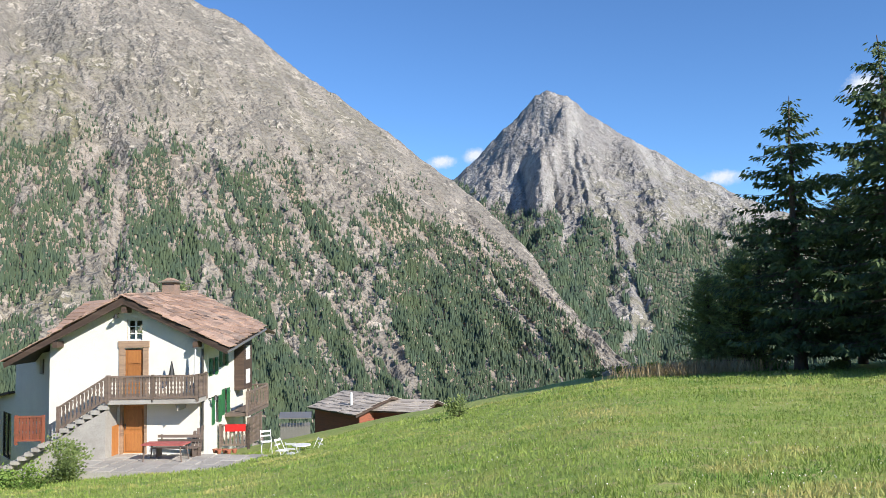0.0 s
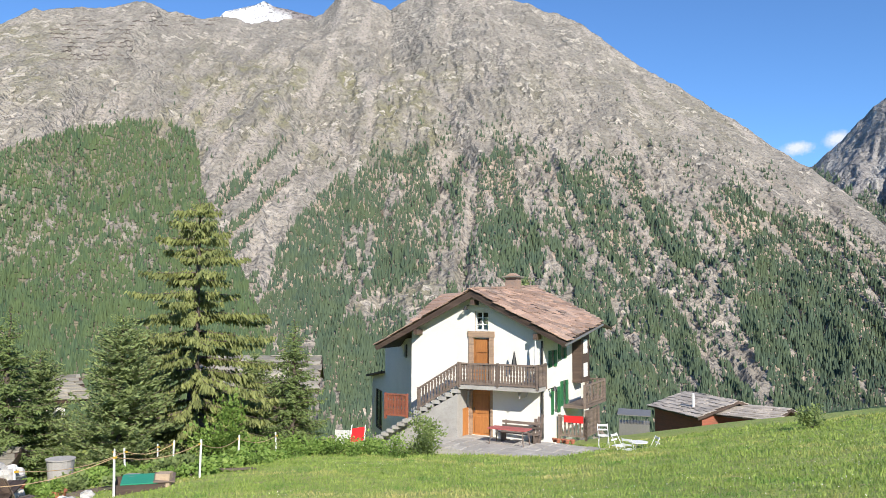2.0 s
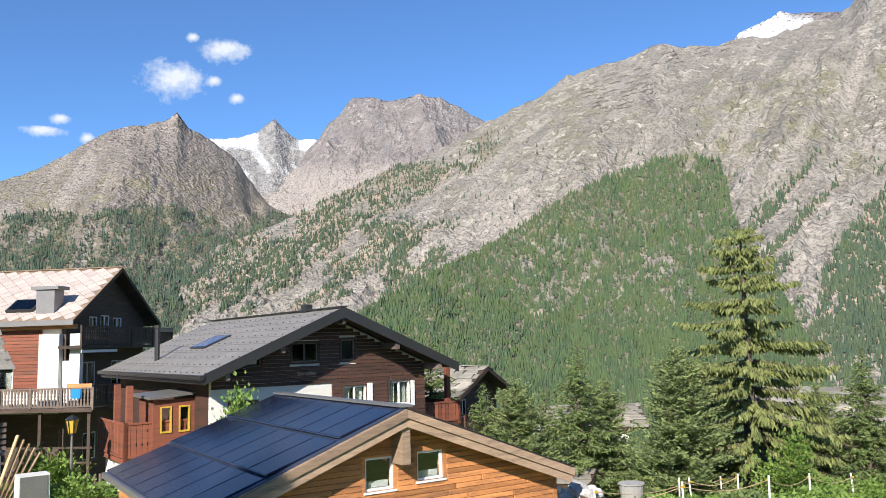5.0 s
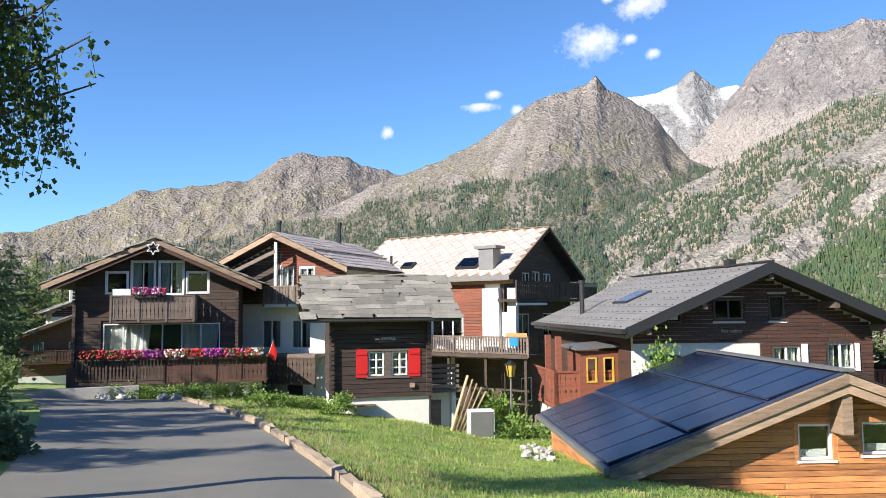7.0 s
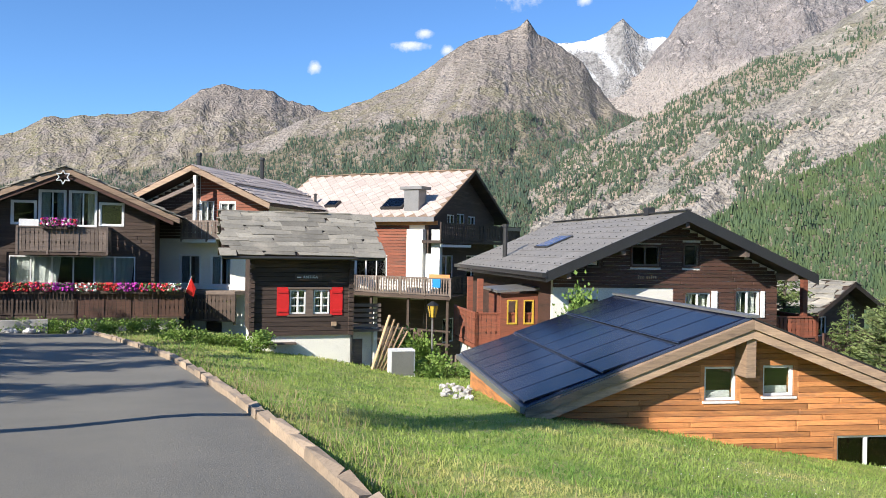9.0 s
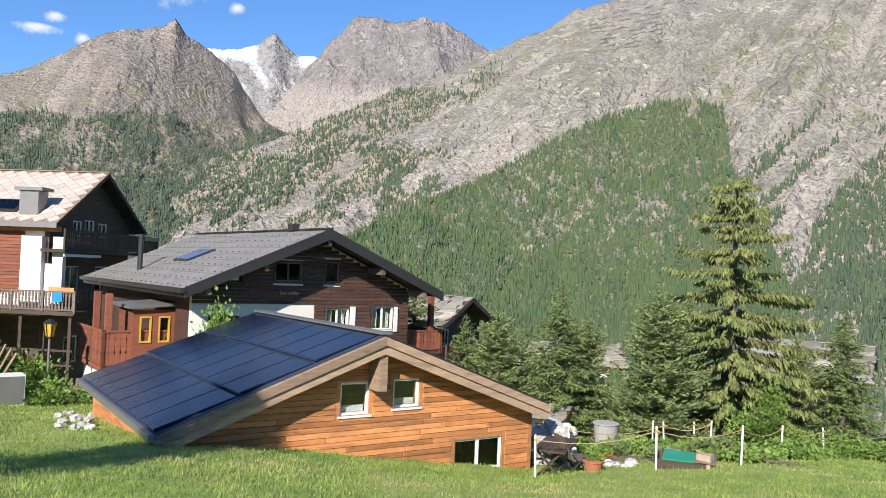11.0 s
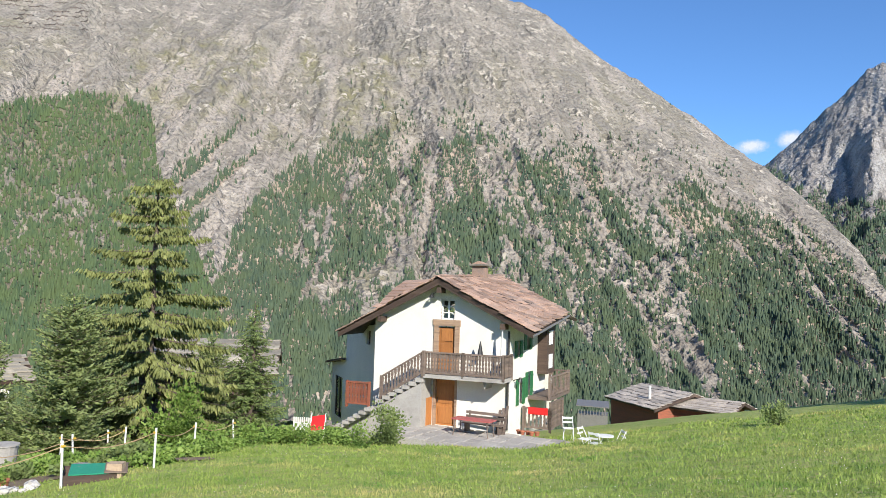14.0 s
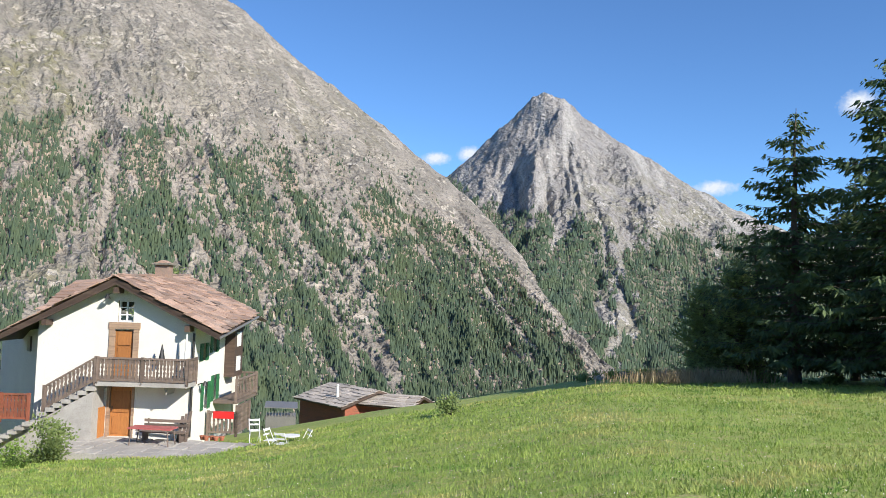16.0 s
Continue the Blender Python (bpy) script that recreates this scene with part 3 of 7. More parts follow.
M = {
    "orange_wood": wood("larch_planks", (0.64, 0.27, 0.095), (0.46, 0.18, 0.065), (0.24, 0.115, 0.06), vary=0.38),
    "rake_wood": wood("weathered_planks", (0.40, 0.275, 0.18), (0.28, 0.19, 0.13), (0.16, 0.11, 0.08)),
    "brown_wood": wood("brown_stained_wood", (0.105, 0.048, 0.032), (0.07, 0.034, 0.024), (0.035, 0.022, 0.017)),
    "dark_wood": wood("dark_stained_wood", (0.075, 0.048, 0.034), (0.055, 0.036, 0.028), (0.11, 0.075, 0.055)),
    "black_wood": wood("sun_blackened_logs", (0.055, 0.034, 0.026), (0.034, 0.023, 0.019), (0.095, 0.06, 0.045)),
    "grey_wood": wood("grey_weathered_wood", (0.20, 0.15, 0.12), (0.14, 0.105, 0.085), (0.09, 0.07, 0.06)),
    "red_wood": wood("reddish_wood", (0.28, 0.085, 0.045), (0.21, 0.07, 0.04), (0.13, 0.06, 0.04)),
    "door_wood": wood("varnished_door_wood", (0.40, 0.17, 0.05), (0.33, 0.13, 0.04), None, 0.5, (9, 9, 1)),
    "pale_wood": wood("pale_sawn_wood", (0.55, 0.38, 0.22), (0.45, 0.30, 0.17)),
    "plaster": surface("white_plaster", (0.80, 0.775, 0.70), (0.74, 0.715, 0.65), 0.8, 30, 0.9, 0, 0.25, stain=(0.68, 0.65, 0.58), dist=0.01),
    "concrete": surface("grey_render", (0.42, 0.40, 0.37), (0.34, 0.325, 0.30), 1.5, 25, 0.92, 0, 0.35, stain=(0.27, 0.25, 0.23)),
    "white": plain("white_paint", (0.8, 0.8, 0.78), 0.5),
    "red": plain("red_paint", (0.62, 0.02, 0.02), 0.45),
    "green": plain("green_paint", (0.03, 0.16, 0.06), 0.5),
    "metal": plain("dark_sheet_metal", (0.07, 0.068, 0.066), 0.45, 0.6),
    "grey_metal": plain("grey_sheet_metal", (0.28, 0.27, 0.26), 0.45, 0.5),
    "black": plain("black_paint", (0.02, 0.02, 0.02), 0.5),
    "rail_blue": plain("blue_grey_metal", (0.09, 0.12, 0.20), 0.4, 0.5),
    "yellow": plain("yellow_glass", (0.65, 0.42, 0.06), 0.3),
    "curtain": surface("white_curtain", (0.78, 0.78, 0.74), (0.66, 0.66, 0.62), 2, 9, 0.95, 0, 0.6, (8, 8, 0.4)),
    "red_stone": surface("reddish_stone_slabs", (0.40, 0.255, 0.185), (0.30, 0.215, 0.17), 1.4, 14, 0.9, 0, 0.7, (1, 1, 1), (0.22, 0.18, 0.155), 0.32, 0.02),
    "grey_stone": surface("grey_stone_slabs", (0.29, 0.265, 0.215), (0.20, 0.185, 0.155), 1.2, 12, 0.85, 0, 0.7, (1, 1, 1), (0.40, 0.355, 0.28), 0.32, 0.02),
    "pale_stone": surface("weathered_stone_slabs", (0.44, 0.385, 0.33), (0.36, 0.32, 0.28), 1.2, 12, 0.9, 0, 0.6, (1, 1, 1), (0.28, 0.25, 0.22), 0.2, 0.02),
    "pale_tile": surface("pale_fibre_tiles", (0.52, 0.435, 0.38), (0.46, 0.39, 0.345), 1.5, 20, 0.8, 0, 0.2, (1, 1, 1), (0.40, 0.33, 0.29), 0.10),
    "zinc_tile": surface("grey_metal_shingles", (0.245, 0.225, 0.20), (0.205, 0.19, 0.168), 1.0, 20, 0.6, 0.0, 0.1, (1, 1, 1), None, 0.08),
    "asphalt": surface("worn_asphalt", (0.215, 0.20, 0.165), (0.18, 0.168, 0.14), 0.6, 60, 0.9, 0, 0.6, stain=(0.155, 0.145, 0.125), dist=0.012),
    "kerb": surface("kerb_stone", (0.42, 0.31, 0.21), (0.33, 0.26, 0.19), 2, 20, 0.9, 0, 0.5, vary=0.15, stain=(0.20, 0.16, 0.12)),
    "paving": surface("stone_paving", (0.40, 0.375, 0.34), (0.32, 0.30, 0.275), 1.5, 18, 0.9, 0, 0.4, vary=0.15),
    "boulder": surface("pale_boulders", (0.52, 0.50, 0.47), (0.40, 0.385, 0.36), 2.5, 14, 0.92, 0, 0.8, stain=(0.27, 0.26, 0.24), vary=0.2, dist=0.03),
    "terracotta": plain("terracotta", (0.42, 0.15, 0.08), 0.8),
    "soil": surface("garden_soil", (0.17, 0.12, 0.08), (0.23, 0.17, 0.12), 3, 25, 0.95, 0, 0.8, dist=0.03),
    "tarp": plain("green_tarpaulin", (0.03, 0.28, 0.17), 0.4),
    "trunk": surface("bark", (0.13, 0.10, 0.08), (0.09, 0.07, 0.055), 4, 25, 0.95, 0, 1.0, (3, 3, 1), dist=0.03),
}


def pane_material():
    m, nt, b = nodes_of("window_glass", 0.02)
    out = nt.nodes["Material Output"]
    mix, tr, gl, fr = (nt.nodes.new("ShaderNode" + k) for k in ("MixShader", "BsdfTransparent", "BsdfGlossy", "Fresnel"))
    gl.inputs["Roughness"].default_value = 0.02
    tr.inputs[0].default_value = (0.82, 0.86, 0.86, 1)
    fr.inputs[0].default_value = 1.7
    nt.links.new(fr.outputs[0], mix.inputs[0])
    nt.links.new(tr.outputs[0], mix.inputs[1])
    nt.links.new(gl.outputs[0], mix.inputs[2])
    nt.links.new(mix.outputs[0], out.inputs[0])
    return m


def solar_material():
    m, nt, b = nodes_of("solar_cells", 0.22)
    n = grain(nt, 1.5, 2)
    col = blend(nt, n, (0.006, 0.009, 0.022), (0.012, 0.016, 0.035))
    nt.links.new(col, b.inputs["Base Color"])
    b.inputs["Specular IOR Level"].default_value = 0.32
    return m


M["glass"], M["solar"] = pane_material(), solar_material()
M["skylight"] = plain("blue_roof_glass", (0.03, 0.10, 0.28), 0.05)
LEVEL, XF = {}, [Matrix.Identity(4)]


def thing(name, x, y, z, yaw, label, category, group="", kind=""):
    """An empty at the base of a thing; its parts are given in its own axes, with heights from eye level."""
    e = new(name)
    e.matrix_world = pose(x, y, z, 0, 0, yaw)
    e.empty_display_size = 0.2
    LEVEL[e.name] = z
    return tagged(e, label, category, group, kind)


def root_of(ob):
    while ob.parent:
        ob = ob.parent
    return ob


def part(name, bm, mat, parent, label="", smooth_=False):
    """Links a bmesh as one mesh object under a thing or under a part."""
    bmesh.ops.transform(bm, matrix=Matrix.Translation((0, 0, -LEVEL[root_of(parent).name])) @ XF[-1], verts=bm.verts)
    bmesh.ops.recalc_face_normals(bm, faces=bm.faces)
    me = bpy.data.meshes.new(name)
    bm.to_mesh(me)
    bm.free()
    me.materials.append(M[mat] if isinstance(mat, str) else mat)
    if smooth_:
        me.polygons.foreach_set("use_smooth", [True] * len(me.polygons))
    ob = new(name, me)
    ob.parent = parent
    return tagged(ob, label)


def box(bm, x0, x1, y0, y1, z0, z1):
    v = [bm.verts.new((x, y, z)) for z in (z0, z1) for x, y in ((x0, y0), (x1, y0), (x1, y1), (x0, y1))]
    for f in ((3, 2, 1, 0), (4, 5, 6, 7), (0, 1, 5, 4), (1, 2, 6, 5), (2, 3, 7, 6), (3, 0, 4, 7)):
        bm.faces.new([v[i] for i in f])
    return bm


def boxes(*rows):
    bm = bmesh.new()
    for r in rows:
        box(bm, *r)
    return bm


def prism(bm, pts, y0, y1):
    """An outline in x and z, carried from y0 to y1."""
    a = [bm.verts.new((x, y0, z)) for x, z in pts]
    b = [bm.verts.new((x, y1, z)) for x, z in pts]
    bm.faces.new(a)
    bm.faces.new(b[::-1])
    for i in range(len(a)):
        j = (i + 1) % len(a)
        bm.faces.new((a[i], b[i], b[j], a[j]))
    return bm


def sheet(bm, quad, thick):
    """A plate: four corners of its top, and its thickness downwards."""
    q = [Vector(p) for p in quad]
    n = (q[1] - q[0]).cross(q[3] - q[0]).normalized()
    if n.z < 0:
        n = -n
    a, b = [bm.verts.new(p) for p in q], [bm.verts.new(p - n * thick) for p in q]
    bm.faces.new(a)
    bm.faces.new(b[::-1])
    for i in range(4):
        j = (i + 1) % 4
        bm.faces.new((a[i], b[i], b[j], a[j]))
    return bm


def rod(bm, p, q, r0, r1=None, n=8):
    p, q = Vector(p), Vector(q)
    r1 = r0 if r1 is None else r1
    z = (q - p).normalized()
    x = z.orthogonal().normalized()
    y = z.cross(x)
    rings = [[bm.verts.new(c + (x * math.cos(6.2832 * i / n) + y * math.sin(6.2832 * i / n)) * r) for i in range(n)] for c, r in ((p, r0), (q, r1))]
    for i in range(n):
        j = (i + 1) % n
        bm.faces.new((rings[0][i], rings[0][j], rings[1][j], rings[1][i]))
    bm.faces.new(rings[0][::-1])
    bm.faces.new(rings[1])
    return bm


def beam(bm, p, q, w, h):
    """A squared timber from p to q, h high and w wide."""
    p, q = Vector(p), Vector(q)
    d = (q - p).normalized()
    s = d.cross(Vector((0, 0, 1))).normalized() * w / 2
    u = s.cross(d).normalized() * h / 2
    a = [bm.verts.new(p + s * i + u * j) for i, j in ((-1, -1), (1, -1), (1, 1), (-1, 1))]
    b = [bm.verts.new(q + s * i + u * j) for i, j in ((-1, -1), (1, -1), (1, 1), (-1, 1))]
    bm.faces.new(a[::-1])
    bm.faces.new(b)
    for i in range(4):
        j = (i + 1) % 4
        bm.faces.new((a[i], a[j], b[j], b[i]))
    return bm


def unit_mesh(name, seed, rough=0.0, chamfer=0.06):
    """A plate of unit size with a chamfered top, its outline a little uneven."""
    rng = random.Random(seed)
    bm = bmesh.new()
    lo = [(-0.5, -0.5), (0.5, -0.5), (0.5, 0.5), (-0.5, 0.5)]
    lo = [(x + rng.uniform(-rough, rough), y + rng.uniform(-rough, rough)) for x, y in lo]
    a = [bm.verts.new((x, y, -0.5)) for x, y in lo]
    b = [bm.verts.new((x, y, 0.2)) for x, y in lo]
    c = [bm.verts.new((x * (1 - chamfer), y * (1 - chamfer), 0.5 + rng.uniform(-rough, rough))) for x, y in lo]
    bm.faces.new(a[::-1])
    bm.faces.new(c)
    for p, q in ((a, b), (b, c)):
        for i in range(4):
            j = (i + 1) % 4
            bm.faces.new((p[i], p[j], q[j], q[i]))
    me = bpy.data.meshes.new(name)
    bm.to_mesh(me)
    bm.free()
    return me


SHAPES = {}


def piece(name, parent, mat, matrix, kind="flat", variant=0):
    """One of many alike pieces: an object of its own on a shared mesh."""
    key = (kind, mat, variant)
    if key not in SHAPES:
        me = unit_mesh(name, variant + 5, {"flat": 0.0, "slab": 0.13}[kind], {"flat": 0.03, "slab": 0.05}[kind])
        me.materials.append(M[mat])
        SHAPES[key] = me
    ob = new(name, SHAPES[key])
    ob.parent = parent
    ob.matrix_basis = Matrix.Translation((0, 0, -LEVEL[root_of(parent).name])) @ matrix
    return ob


def boards(parent, mat, y, z0, z1, course, span, holes, rng, length=2.6, proud=0.03, name="plank"):
    """Courses of boards on a wall that faces -y; span(z) gives its ends."""
    n = max(1, round((z1 - z0) / course))
    h = (z1 - z0) / n
    for i in range(n):
        za, zb = z0 + i * h, z0 + (i + 1) * h
        a, b = span(zb)
        if b - a < 0.1:
            continue
        runs = [(a, b)]
        for hx0, hx1, hz0, hz1 in holes:
            if hz0 < (za + zb) / 2 < hz1:
                runs = [r for s, e in runs for r in ((s, min(e, hx0)), (max(s, hx1), e)) if r[1] - r[0] > 0.03]
        for s, e in runs:
            x = s
            while x < e - 0.02:
                w = min(length * rng.uniform(0.6, 1.4), e - x)
                if e - x - w < 0.4:
                    w = e - x
                d = proud + rng.uniform(0, 0.008)
                m = Matrix.Translation((x + w / 2, y - d / 2, (za + zb) / 2)) @ Matrix.Rotation(radians(90), 4, "X") @ Matrix.Diagonal((w - 0.006, h - 0.012, d, 1))
                piece(name, parent, mat, XF[-1] @ m)
                x += w


def wall(bm, x0, x1, z0, top, breaks, holes, y0, y1):
    """A wall across x with real openings; top(x) is its upper edge."""
    xs = sorted({x0, x1, *[b for b in breaks if x0 < b < x1], *[h for r in holes for h in r[:2] if x0 < h < x1]})
    levels = sorted({h for r in holes for h in r[2:]})
    for a, b in zip(xs, xs[1:]):
        mid = (a + b) / 2
        zs = [z0] + [z for z in levels if z0 < z < min(top(a), top(b)) - 0.02]
        for lo, hi in zip(zs, zs[1:] + [None]):
            if hi and any(r[0] < mid < r[1] and r[2] < (lo + hi) / 2 < r[3] for r in holes):
                continue
            ta, tb = (hi, hi) if hi else (top(a), top(b))
            prism(bm, [(a, lo), (b, lo), (b, tb), (a, ta)], y0, y1)
    bmesh.ops.remove_doubles(bm, verts=bm.verts, dist=0.0005)
    return bm


def window(parent, x0, x1, z0, z1, y, frame_mat="white", cols=2, rows_=1, curtain=True, casing=None, cw=0.09, sill=None, deep=0.08):
    """A window in a wall facing -y: frame, panes, curtains, casing and sill."""
    t = 0.055
    bm = boxes((x0, x0 + t, y, y + deep, z0, z1), (x1 - t, x1, y, y + deep, z0, z1), (x0 + t, x1 - t, y, y + deep, z0, z0 + t), (x0 + t, x1 - t, y, y + deep, z1 - t, z1))
    bmesh.ops.remove_doubles(bm, verts=bm.verts, dist=0.0005)
    mull = []
    for i in range(1, cols):
        c = x0 + (x1 - x0) * i / cols
        mull.append(boxes((c - t * 0.6, c + t * 0.6, y + 0.003, y + deep - 0.003, z0 + t, z1 - t)))
    for i in range(1, rows_):
        c = z0 + (z1 - z0) * i / rows_
        mull.append(boxes((x0 + t, x1 - t, y + 0.012, y + deep - 0.012, c - 0.018, c + 0.018)))
    win = part("window", bm, frame_mat, parent)
    for b in mull:
        part("glazing_bar", b, frame_mat, win)
    for i in range(cols):
        a, b = x0 + (x1 - x0) * i / cols + t * 0.6, x0 + (x1 - x0) * (i + 1) / cols - t * 0.6
        part("pane", boxes((a, b, y + deep * 0.5, y + deep * 0.5 + 0.006, z0 + t * 0.6, z1 - t * 0.6)), "glass", win).visible_shadow = False
    if curtain:
        for a, b in ((x0 + t, x0 + (x1 - x0) * 0.4), (x1 - (x1 - x0) * 0.34, x1 - t)):
            bm = bmesh.new()
            n = 14
            tops = [bm.verts.new((a + (b - a) * i / n, y + deep + 0.10 + 0.03 * math.sin(i * 2.4), z1 - 0.02)) for i in range(n + 1)]
            bots = [bm.verts.new((a + (b - a) * i / n * 0.92, y + deep + 0.10 + 0.04 * math.sin(i * 2.4 + 0.4), z0 + 0.05)) for i in range(n + 1)]
            for i in range(n):
                bm.faces.new((tops[i], tops[i + 1], bots[i + 1], bots[i]))
            part("curtain", bm, "curtain", win, "white net curtain")
    if casing:
        part("casing", boxes((x0 - cw, x0, y - 0.05, y + 0.06, z0 - cw, z1 + cw), (x1, x1 + cw, y - 0.05, y + 0.06, z0 - cw, z1 + cw), (x0, x1, y - 0.05, y + 0.06, z1, z1 + cw), (x0, x1, y - 0.07, y + 0.06, z0 - cw, z0)), casing, win)
    if sill:
        part("sill", boxes((x0 - 0.05, x1 + 0.05, y - 0.10, y + 0.02, z0 - 0.05, z0 - 0.003)), sill, win)
    return win


def shutter(parent, x0, x1, z0, z1, y, mat):
    s = part("shutter", boxes((x0, x1, y - 0.035, y - 0.004, z0, z1)), mat, parent)
    for f in (0.16, 0.84):
        part("batten", boxes((x0 + 0.03, x1 - 0.03, y - 0.06, y - 0.036, z0 + (z1 - z0) * f - 0.04, z0 + (z1 - z0) * f + 0.04)), mat, s)
    return s


def baluster_mesh(mat, style):
    key = ("baluster", mat, style)
    if key not in SHAPES:
        bm = bmesh.new()
        half = {"turned": [(-0.5, 0.5), (-0.3, 0.5), (-0.22, 0.28), (-0.1, 0.45), (0.0, 0.22), (0.1, 0.45), (0.22, 0.28), (0.3, 0.5), (0.5, 0.5)],
                "board": [(-0.5, 0.5), (-0.2, 0.5), (-0.12, 0.36), (-0.04, 0.5), (0.22, 0.5), (0.29, 0.36), (0.36, 0.5), (0.5, 0.5)]}[style]
        pts = [(w, z) for z, w in half] + [(-w, z) for z, w in half[::-1]]
        prism(bm, pts, -0.5, 0.5)
        bmesh.ops.recalc_face_normals(bm, faces=bm.faces)
        me = bpy.data.meshes.new("baluster")
        bm.to_mesh(me)
        bm.free()
        me.materials.append(M[mat])
        SHAPES[key] = me
    return SHAPES[key]


def railing(parent, p0, p1, z0, z1, mat, style="board", pitch=0.16, width=0.13, thick=0.03, rise=0.0, posts=2, name="railing"):
    """A rail with balusters from p0 to p1 (x, y); rise: how much higher its far end is."""
    (xa, ya), (xb, yb) = p0, p1
    L = math.hypot(xb - xa, yb - ya)
    rail = part(name, beam(bmesh.new(), (xa, ya, z1), (xb, yb, z1 + rise), 0.09, 0.07), mat, parent)
    part("bottom_rail", beam(bmesh.new(), (xa, ya, z0 + 0.08), (xb, yb, z0 + 0.08 + rise), 0.06, 0.08), mat, rail)
    for i in range(posts):
        f = i / max(1, posts - 1)
        x, y = xa + (xb - xa) * f, ya + (yb - ya) * f
        part("post", boxes((x - 0.05, x + 0.05, y - 0.05, y + 0.05, z0 - 0.1 + rise * f, z1 + 0.06 + rise * f)), mat, rail)
    n = max(1, int(L / pitch))
    ang = math.atan2(yb - ya, xb - xa)
    for i in range(n):
        f = (i + 0.5) / n
        h = z1 - z0 - 0.10
        m = Matrix.Translation((xa + (xb - xa) * f, ya + (yb - ya) * f, z0 + 0.06 + h / 2 + rise * f)) @ Matrix.Rotation(ang, 4, "Z") @ Matrix.Diagonal((width, thick, h, 1))
        ob = new("baluster", baluster_mesh(mat, style))
        ob.parent = rail
        ob.matrix_basis = Matrix.Translation((0, 0, -LEVEL[root_of(parent).name])) @ XF[-1] @ m
    return rail


def cover(parent, name, mat, corner, along, up, rows_, cols, rng, thick=0.04, lap=1.25, jitter=0.0, kind="flat", skip=None, gap=0.01):
    """Plates laid over a roof slope: rows from the eave up, each lapping the one below."""
    o, u, v = Vector(corner), Vector(along), Vector(up)
    du, dv = u / cols, v / rows_
    n = u.cross(v).normalized()
    if n.z < 0:
        n = -n
    for i in range(rows_):
        off = rng.uniform(-0.4, 0.4) * jitter + (0.5 * (i % 2) if jitter else 0)
        x = off - 0.5 if jitter else 0.0
        while x < cols - 0.02:
            w = 1.0 if not jitter else rng.uniform(0.6, 1.5)
            a, b = max(x, 0), min(x + w, cols)
            x += w
            if b - a < 0.12 or (skip and skip((a + b) / 2 / cols, (i + 0.5) / rows_)):
                continue
            tilt = n * thick * (0.6 + rng.uniform(-0.3, 0.5) * jitter)
            c = o + du * (a + b) / 2 + dv * (i + 0.5) + tilt * 0.9
            ux, vy = du * (b - a) * (0.985 if jitter else 1 - gap), dv * lap * (1 + rng.uniform(-0.1, 0.15) * jitter) - n * thick * 1.3
            zz = ux.cross(vy).normalized()
            if zz.z < 0:
                zz = -zz
            m = Matrix((ux, vy, zz * thick)).transposed().to_4x4()
            m.translation = c
            if jitter:
                m = m @ Matrix.Rotation(rng.uniform(-0.09, 0.09) * jitter, 4, "Z")
            piece(name, parent, mat, XF[-1] @ m, kind, rng.randrange(4) if kind == "slab" else 0)


def gable_roof(house, half, drop, zap, y0, y1, mat, thick=0.18, label="", x0=0.0):
    """Two sloping decks that meet at the ridge x0."""
    roof = part("roof", sheet(bmesh.new(), [(x0, y0, zap), (x0 - half, y0, zap - drop), (x0 - half, y1, zap - drop), (x0, y1, zap)], thick), mat, house, label)
    part("roof_slope", sheet(bmesh.new(), [(x0, y0, zap), (x0 + half, y0, zap - drop), (x0 + half, y1, zap - drop), (x0, y1, zap)], thick), mat, roof)
    return roof


def rakes(house, half, drop, zap, y, mat, depth=0.32, w=0.06, x0=0.0, name="bargeboard"):
    for s in (-1, 1):
        d = Vector((s * half, 0, -drop)).normalized()
        n = Vector((d.z * s, 0, -d.x * s)) * (1 if s > 0 else 1)
        bm = bmesh.new()
        prism(bm, [(x0, zap + 0.05), (x0 + s * half, zap - drop + 0.05), (x0 + s * half, zap - drop - depth), (x0, zap - depth)], y - w, y)
        part(name, bm, mat, house)


def shell(house, half, depth, z0, top, mat, t=0.25, y0=0.0, breaks=(0.0,), names=("side_wall", "side_wall", "back_wall")):
    """The other three walls of a house."""
    part(names[0], boxes((-half, -half + t, y0 + t, depth - t, z0, top(-half))), mat, house)
    part(names[1], boxes((half - t, half, y0 + t, depth - t, z0, top(half))), mat, house)
    part(names[2], wall(bmesh.new(), -half, half, z0, top, breaks, [], depth - t, depth), mat, house)


R = random.Random(11)


